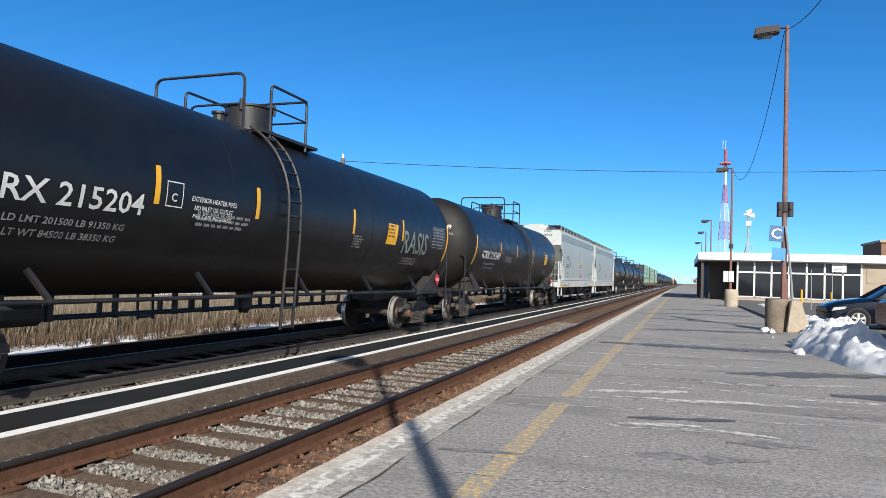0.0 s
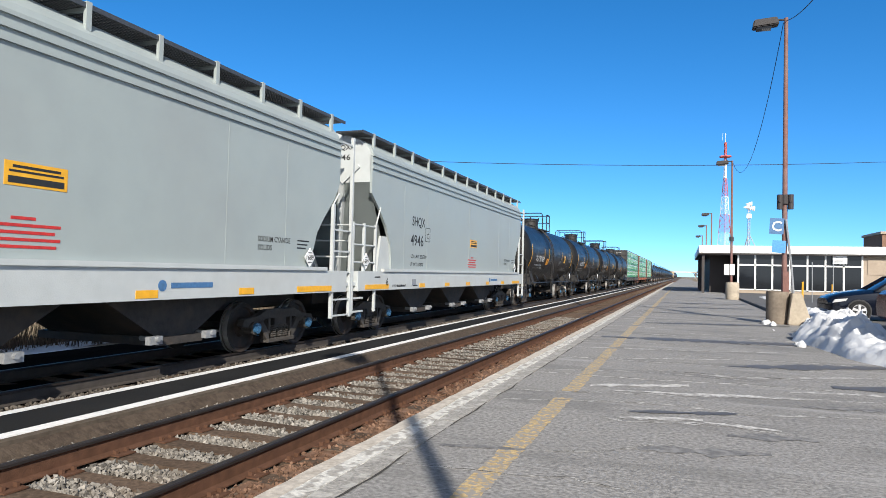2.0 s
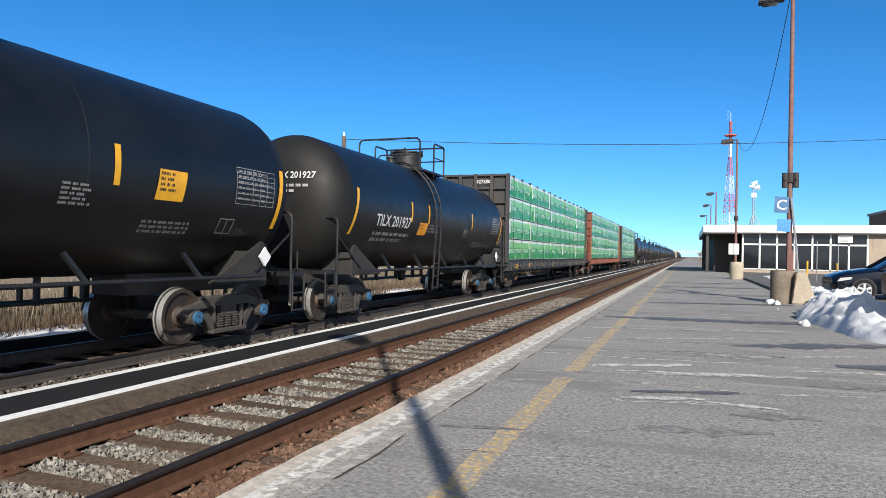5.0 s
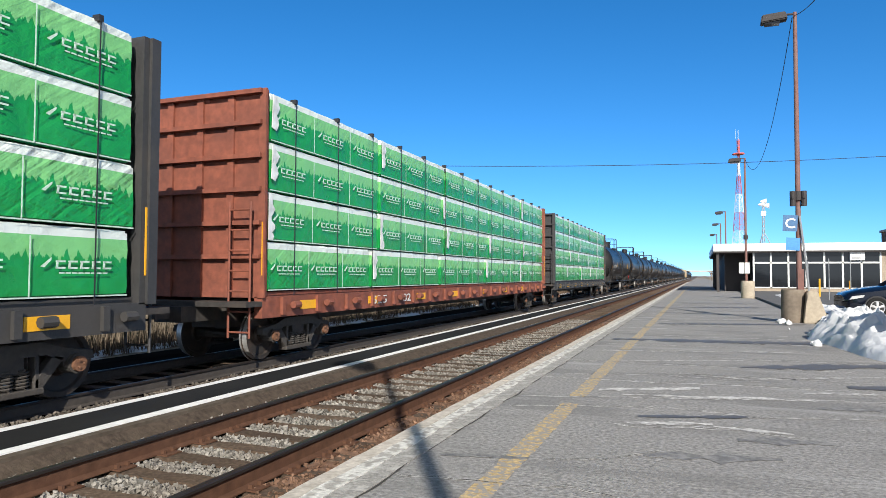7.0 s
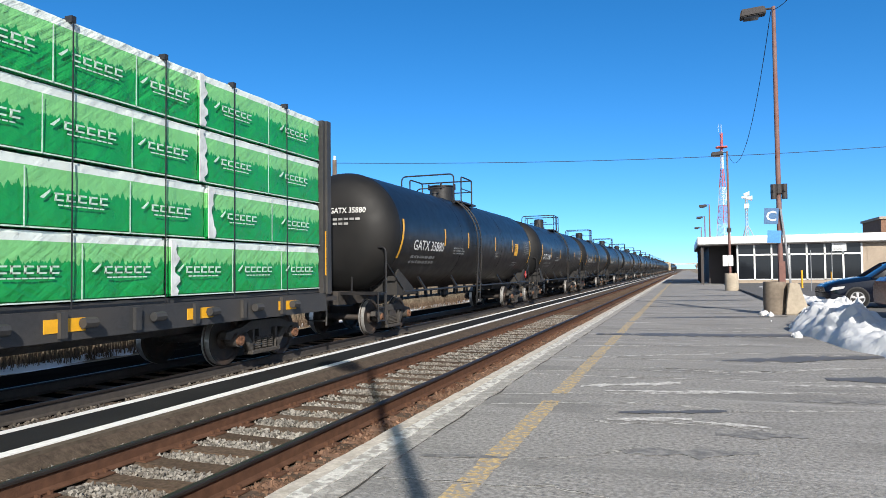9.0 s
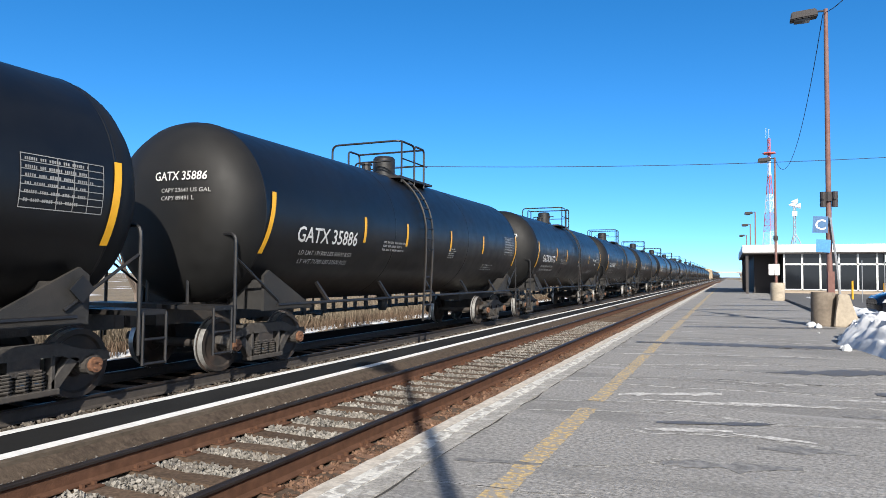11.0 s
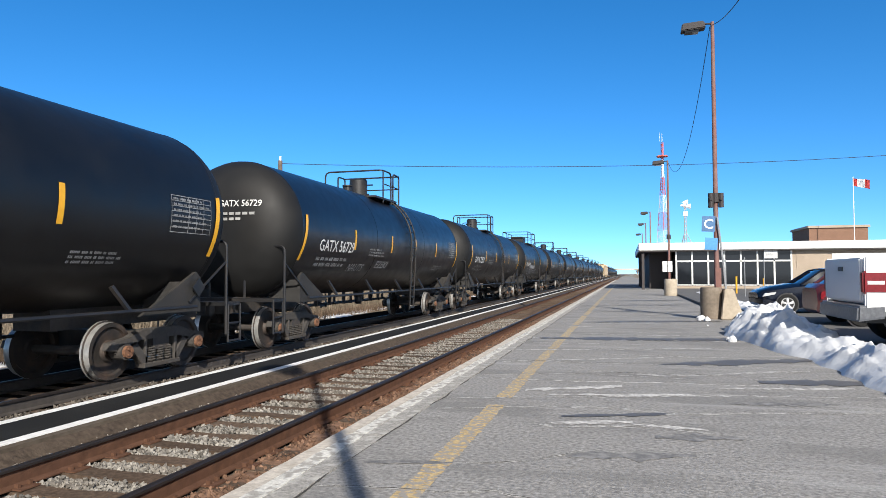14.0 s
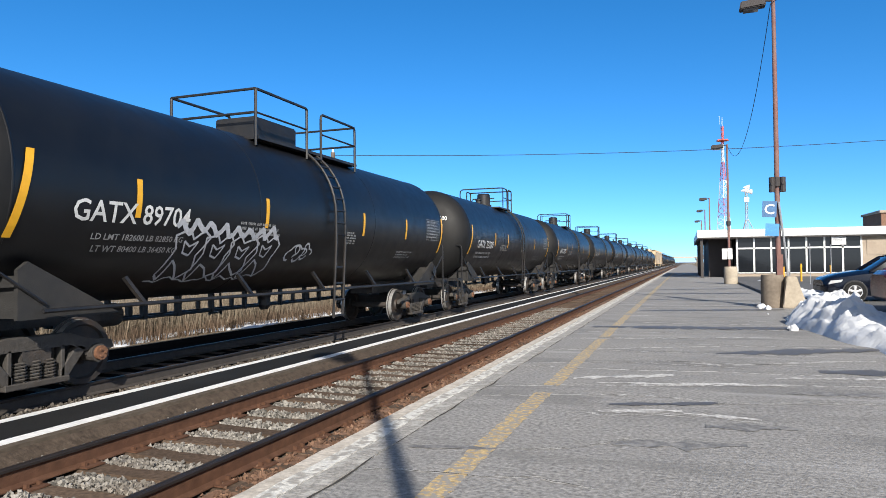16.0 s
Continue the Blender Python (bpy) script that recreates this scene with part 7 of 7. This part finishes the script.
def sedan(at, paint, label, tall=0.0):
    """A parked car whose nose points to -x in its own space."""
    c = new("parked_car")
    c.matrix_basis = at
    bm = BM()
    S = [(0.0, 1.35, 0.35, 0.6, 0.66), (0.12, 1.6, 0.25, 0.68, 0.74), (0.5, 1.76, 0.2, 0.76, 0.86), (1.2, 1.8, 0.2, 0.86, 0.98), (1.75, 1.82, 0.2, 0.92, 1.0), (3.2, 1.82, 0.2, 0.95, 1.02), (4.1, 1.8, 0.22, 0.96, 1.04), (4.55, 1.7, 0.3, 0.9, 1.0), (4.68, 1.5, 0.4, 0.8, 0.9)]
    loft(bm, [body_section(x, w, a, b + tall * 0.5, d + tall * 0.5) for x, w, a, b, d in S])
    bd = part("body", bm, paint, c, smooth=True)
    bm = BM()
    T = 1.46 + tall
    G = [(1.3, 1.5, 0.95), (2.0, 1.28, T - 0.1), (2.4, 1.2, T), (3.3, 1.2, T), (3.9, 1.25, T - 0.14), (4.5, 1.45, 0.98)]
    loft(bm, [[(x, -w / 2 - (0.12 if z > 1.2 else 0), 0.93 + tall * 0.4), (x, -w / 2 - 0.0, z - 0.04), (x, -w / 2 + 0.15, z), (x, w / 2 - 0.15, z), (x, w / 2, z - 0.04), (x, w / 2 + (0.12 if z > 1.2 else 0), 0.93 + tall * 0.4)] for x, w, z in G])
    part("cabin_glass", bm, "glass", c, smooth=True)
    bm = BM()
    loft(bm, [[(x, -w / 2, z - 0.03), (x, -w / 2 + 0.12, z + 0.012), (x, w / 2 - 0.12, z + 0.012), (x, w / 2, z - 0.03)] for x, w, z in ((2.15, 1.24, T - 0.04), (2.5, 1.22, T), (3.3, 1.22, T), (3.75, 1.22, T - 0.08))])
    for s in (-1, 1):
        pipe(bm, [(1.35, s * 0.76, 1.0), (2.05, s * 0.65, T - 0.08), (2.5, s * 0.62, T - 0.01)], 0.035)
        pipe(bm, [(2.85, s * 0.72, 1.0), (2.85, s * 0.62, T - 0.02)], 0.04)
        pipe(bm, [(4.4, s * 0.74, 1.02), (3.8, s * 0.64, T - 0.12)], 0.06)
    part("roof", bm, paint, c)
    for s in (-1, 1):
        for x in (0.88, 3.7):
            bm = BM()
            lathe(bm, [(-0.02, 0.37), (0.02, 0.38)], "y", 24, (x, s * 0.895, 0.34))
            part("wheel_arch", bm, "plastic", bd)
            car_wheel(c, x, s * 0.85, 0.335, 0.2)
        bm = BM()
        prism(bm, [(0.1, 0.58), (0.5, 0.66), (0.55, 0.74), (0.18, 0.7)], "y", s * 0.78, s * 0.86)
        part("headlight", bm, "headlamp", bd)
        bm = BM()
        prism(bm, [(4.3, 0.72), (4.62, 0.7), (4.6, 0.9), (4.3, 0.95)], "y", s * 0.72, s * 0.84)
        part("tail_light", bm, "taillight", bd)
        bm = BM()
        box(bm, 1.7, s * 0.9 - 0.02, 0.98, 1.85, s * 1.02, 1.1)
        part("mirror", bm, paint, c)
        bm = BM()
        for x in (2.5, 3.4):
            box(bm, x, s * 0.9, 0.84, x + 0.18, s * 0.93, 0.87)
        part("door_handle", bm, "chrome", c)
    return tagged(c, label, "car")


sedan(pose(4.45, 26.2, 0.12, 0, 0, 4), "carblue", "dark navy car parked nose to the snow bank", 0.1)
red = sedan(pose(9.6, 20.6, 0.12, 0, 0, 181), "carred", "dark red estate car parked beside the pickup", 0.18)


def pickup(at):
    c = new("pickup_truck")
    c.matrix_basis = at
    # rear at x = 0, nose towards +x; near side at y = -1
    bm = BM()
    box(bm, 0.0, -1.0, 0.58, 2.05, -0.93, 1.42)
    box(bm, 0.0, 0.93, 0.58, 2.05, 1.0, 1.42)
    box(bm, 0.05, -0.93, 0.7, 2.05, 0.93, 0.76)
    box(bm, 1.98, -0.93, 0.76, 2.05, 0.93, 1.42)
    bmesh.ops.bevel(bm, geom=bm.edges[:], offset=0.02, segments=2, affect="EDGES")
    part("bed", bm, "carwhite", c, smooth=True)
    bm = BM()
    box(bm, -0.04, -0.9, 0.74, 0.03, 0.9, 1.4)
    bmesh.ops.bevel(bm, geom=bm.edges[:], offset=0.02, segments=2, affect="EDGES")
    tg = part("tailgate", bm, "carwhite", c)
    bm = BM()
    box(bm, -0.05, -0.12, 1.2, -0.04, 0.12, 1.27)
    part("handle", bm, "plastic", tg)
    bm = BM()
    prism(bm, [(-0.12, 0.44), (-0.1, 0.68), (0.28, 0.7), (0.28, 0.5)], "y", -1.012, 1.012)
    bmesh.ops.bevel(bm, geom=bm.edges[:], offset=0.03, segments=2, affect="EDGES")
    part("bumper", bm, "bumper_chrome", c)
    for s in (-1, 1):
        bm = BM()
        box(bm, -0.03, min(s * 0.88, s * 1.015), 0.86, 0.31, max(s * 0.88, s * 1.015), 1.2)
        bmesh.ops.bevel(bm, geom=bm.edges[:], offset=0.025, segments=2, affect="EDGES")
        tl = part("tail_light", bm, "taillight", c)
        bm = BM()
        box(bm, 0.03, min(s * 0.9, s * 1.02), 1.0, 0.25, max(s * 0.9, s * 1.02), 1.05)
        part("reversing_lens", bm, "white", tl)
    bm = text_bm("4X4", 0.11, 0.5)
    for v in bm.verts:
        v.co = (0.78 + v.co.x, -1.006, 1.24 + v.co.y)
    part("lettering", bm, "grey", c)
    bm = BM()
    prof = [(2.1, 0.55), (2.1, 1.42), (2.3, 1.88), (3.9, 1.9), (4.6, 1.38), (5.75, 1.28), (5.85, 0.9), (5.85, 0.55)]
    prism(bm, prof, "y", -0.97, 0.97)
    bmesh.ops.bevel(bm, geom=bm.edges[:], offset=0.05, segments=2, affect="EDGES")
    part("cab", bm, "carwhite", c, smooth=True)
    bm = BM()
    for s in (-0.978, 0.972):
        prism(bm, [(2.35, 1.42), (2.48, 1.8), (3.85, 1.82), (4.4, 1.42)], "y", s, s + 0.006)
    part("side_window", bm, "glass", c)
    bm = BM()
    box(bm, 2.0, -0.75, 1.46, 2.14, 0.75, 1.8, Matrix.Identity(4))
    part("rear_window", bm, "glass", c)
    for x in (1.05, 4.9):
        for s in (-1, 1):
            car_wheel(c, x, s * 0.91, 0.39, 0.26)
            bm = BM()
            lathe(bm, [(-0.004, 0.46), (0.004, 0.46)], "y", 28, (x, s * 1.003, 0.45))
            part("wheel_arch", bm, "plastic", c)
    bm = BM()
    box(bm, 0.1, -0.6, 0.4, 5.6, 0.6, 0.72)
    part("chassis", bm, "plastic", c)
    return tagged(c, "white four-wheel-drive pickup truck backed up to the snow bank", "pickup truck")


pickup(pose(4.12, 14.6, 0.12, 0, 0, 0) @ Matrix.Scale(1.19, 4))


# ---- bare trees and the far horizon ----
def bare_tree(name, at, h, seed, label="bare leafless winter tree"):
    r = random.Random(seed)
    t_ = new(name)
    t_.matrix_basis = at
    tr_, cr = BM(), BM()

    def grow(p, d, ln, rad, depth):
        q = p + d * ln
        rod(tr_ if depth < 2 else cr, p, q, rad, 5 if depth < 3 else 3, rad * 0.65)
        if depth >= 5:
            return
        for k in range(r.choice((2, 3))):
            nd = (d + Vector((r.uniform(-1, 1), r.uniform(-1, 1), r.uniform(-0.2, 0.7))) * 0.62).normalized()
            grow(p + d * ln * r.uniform(0.6, 1.0), nd, ln * r.uniform(0.6, 0.8), rad * 0.6, depth + 1)
    grow(Vector((0, 0, -0.1)), Vector((r.uniform(-0.05, 0.05), r.uniform(-0.05, 0.05), 1)), h * 0.3, h * 0.018, 0)
    part("trunk", tr_, "bark", t_)
    part("crown", cr, "bark", t_)
    return tagged(t_, label, "tree", "bare trees")


protos_t = [bare_tree("bare_tree", pose(-19, 36, -0.52), 7.5, 3), bare_tree("bare_tree", pose(-22, 20, -0.52), 6.0, 4), bare_tree("bare_tree", pose(5, 175, -0.52), 8, 5)]
rnd = random.Random(77)
for k in range(26):
    side = rnd.random() < 0.5
    x = rnd.uniform(-60, -14) if side else rnd.uniform(5, 40)
    y = rnd.uniform(120, 420)
    m0 = pose(x, y, -0.52, 0, 0, rnd.uniform(0, 360))
    o = copy_thing(protos_t[k % 3], m0)
    s = rnd.uniform(0.7, 1.3)
    o.scale = (s, s, s)
for k, (x, y, s) in enumerate(((5.5, 128, 0.6), (7, 140, 0.7), (5, 150, 0.8), (8.5, 160, 0.8), (6, 165, 0.9), (5.2, 190, 0.9), (7.5, 205, 1.0), (6.3, 118, 0.5))):
    o = copy_thing(protos_t[k % 3], pose(x, y, -0.52, 0, 0, k * 77))
    o.scale = (s, s, s)
for x, y, s in ((-18, 25, 0.75), (-20, 52, 0.8), (-21, 62, 0.7), (-20, 44, 0.8)):
    o = copy_thing(protos_t[1], pose(x, y, -0.52, 0, 0, x * 40))
    o.scale = (s, s, s)


def far_woods(name, x0, x1, y, h, seed):
    """A ragged belt of far bare woods, many thin crowns."""
    r = random.Random(seed)
    bm = BM()
    for k in range(int((x1 - x0) / 2.2)):
        x = r.uniform(x0, x1)
        yy = y + r.uniform(-40, 40)
        hh = h * r.uniform(0.5, 1.15)
        rod(bm, (x, yy, -0.6), (x + r.uniform(-1, 1), yy, hh * 0.6), 0.3, 4, 0.15)
        for j in range(7):
            a = Vector((x, yy, hh * r.uniform(0.25, 0.6)))
            rod(bm, a, a + Vector((r.uniform(-2.4, 2.4), r.uniform(-2, 2), hh * r.uniform(0.2, 0.45))), 0.14, 3, 0.05)
    tagged(thing(name, bm, "bark", "distant belt of bare brown woods on the horizon", "woods", kind="stuff"))


far_woods("far_woods", -420, -16, 620, 11, 1)
far_woods("far_woods", 8, 520, 560, 10, 2)
# far bridge over the line
br = thing("far_bridge", None, None, "pale road bridge far down the line", "bridge", at=pose(0, 900, -0.5))
bm = BM()
box(bm, -90, 0, 7, 120, 9, 8.6)
part("deck", bm, "concrete", br)
for x in (-40, -16, 14, 40):
    bm = BM()
    box(bm, x - 0.8, 1, 0, x + 0.8, 8, 7)
    part("pier", bm, "concrete", br)
for x, y, w, d, h in ((14, 260, 10, 14, 5), (30, 320, 16, 14, 6), (-70, 380, 22, 12, 6)):
    hb = thing("far_shed", None, None, "low pale shed far along the line", "building", "far sheds")
    bm = BM()
    box(bm, x, y, -0.55, x + w, y + d, h)
    part("wall", bm, "tan", hb)
    bm = BM()
    prism(bm, [(x - 0.4, h), (x + w + 0.4, h), (x + w / 2, h + 1.6)], "y", y - 0.3, y + d + 0.3)
    part("roof", bm, "grey", hb)


# fine print that cannot be picked apart letter by letter
for o in bpy.data.objects:
    if o.name.split(".")[0] in ("small_print", "weight_line", "notice_line", "placard_print", "head_print", "head_line", "graffiti"):
        tagged(o, kind="stuff")


# ---- what moves ----
def motions():
    """The whole train rolls towards the camera at one speed; every wheelset near it turns."""
    for car, s in cars:
        walk(car, [(t, pose(TRACK_F, s - SPEED * t, RAIL_Z)) for t in (0.0, 4.0, 8.0, 12.0, 16.0)])
    turn = math.degrees(SPEED / WHEEL_R)
    for car, s in cars:
        if s > 380:
            continue
        t0 = random.Random(int(s)).uniform(0, 90)
        for ws in wheelsets_of(car):
            y = ws.location.y
            walk(ws, [(k / FPS, pose(0, y, WHEEL_R, t0 + turn * k / FPS)) for k in range(frame(16.0))])


motions()
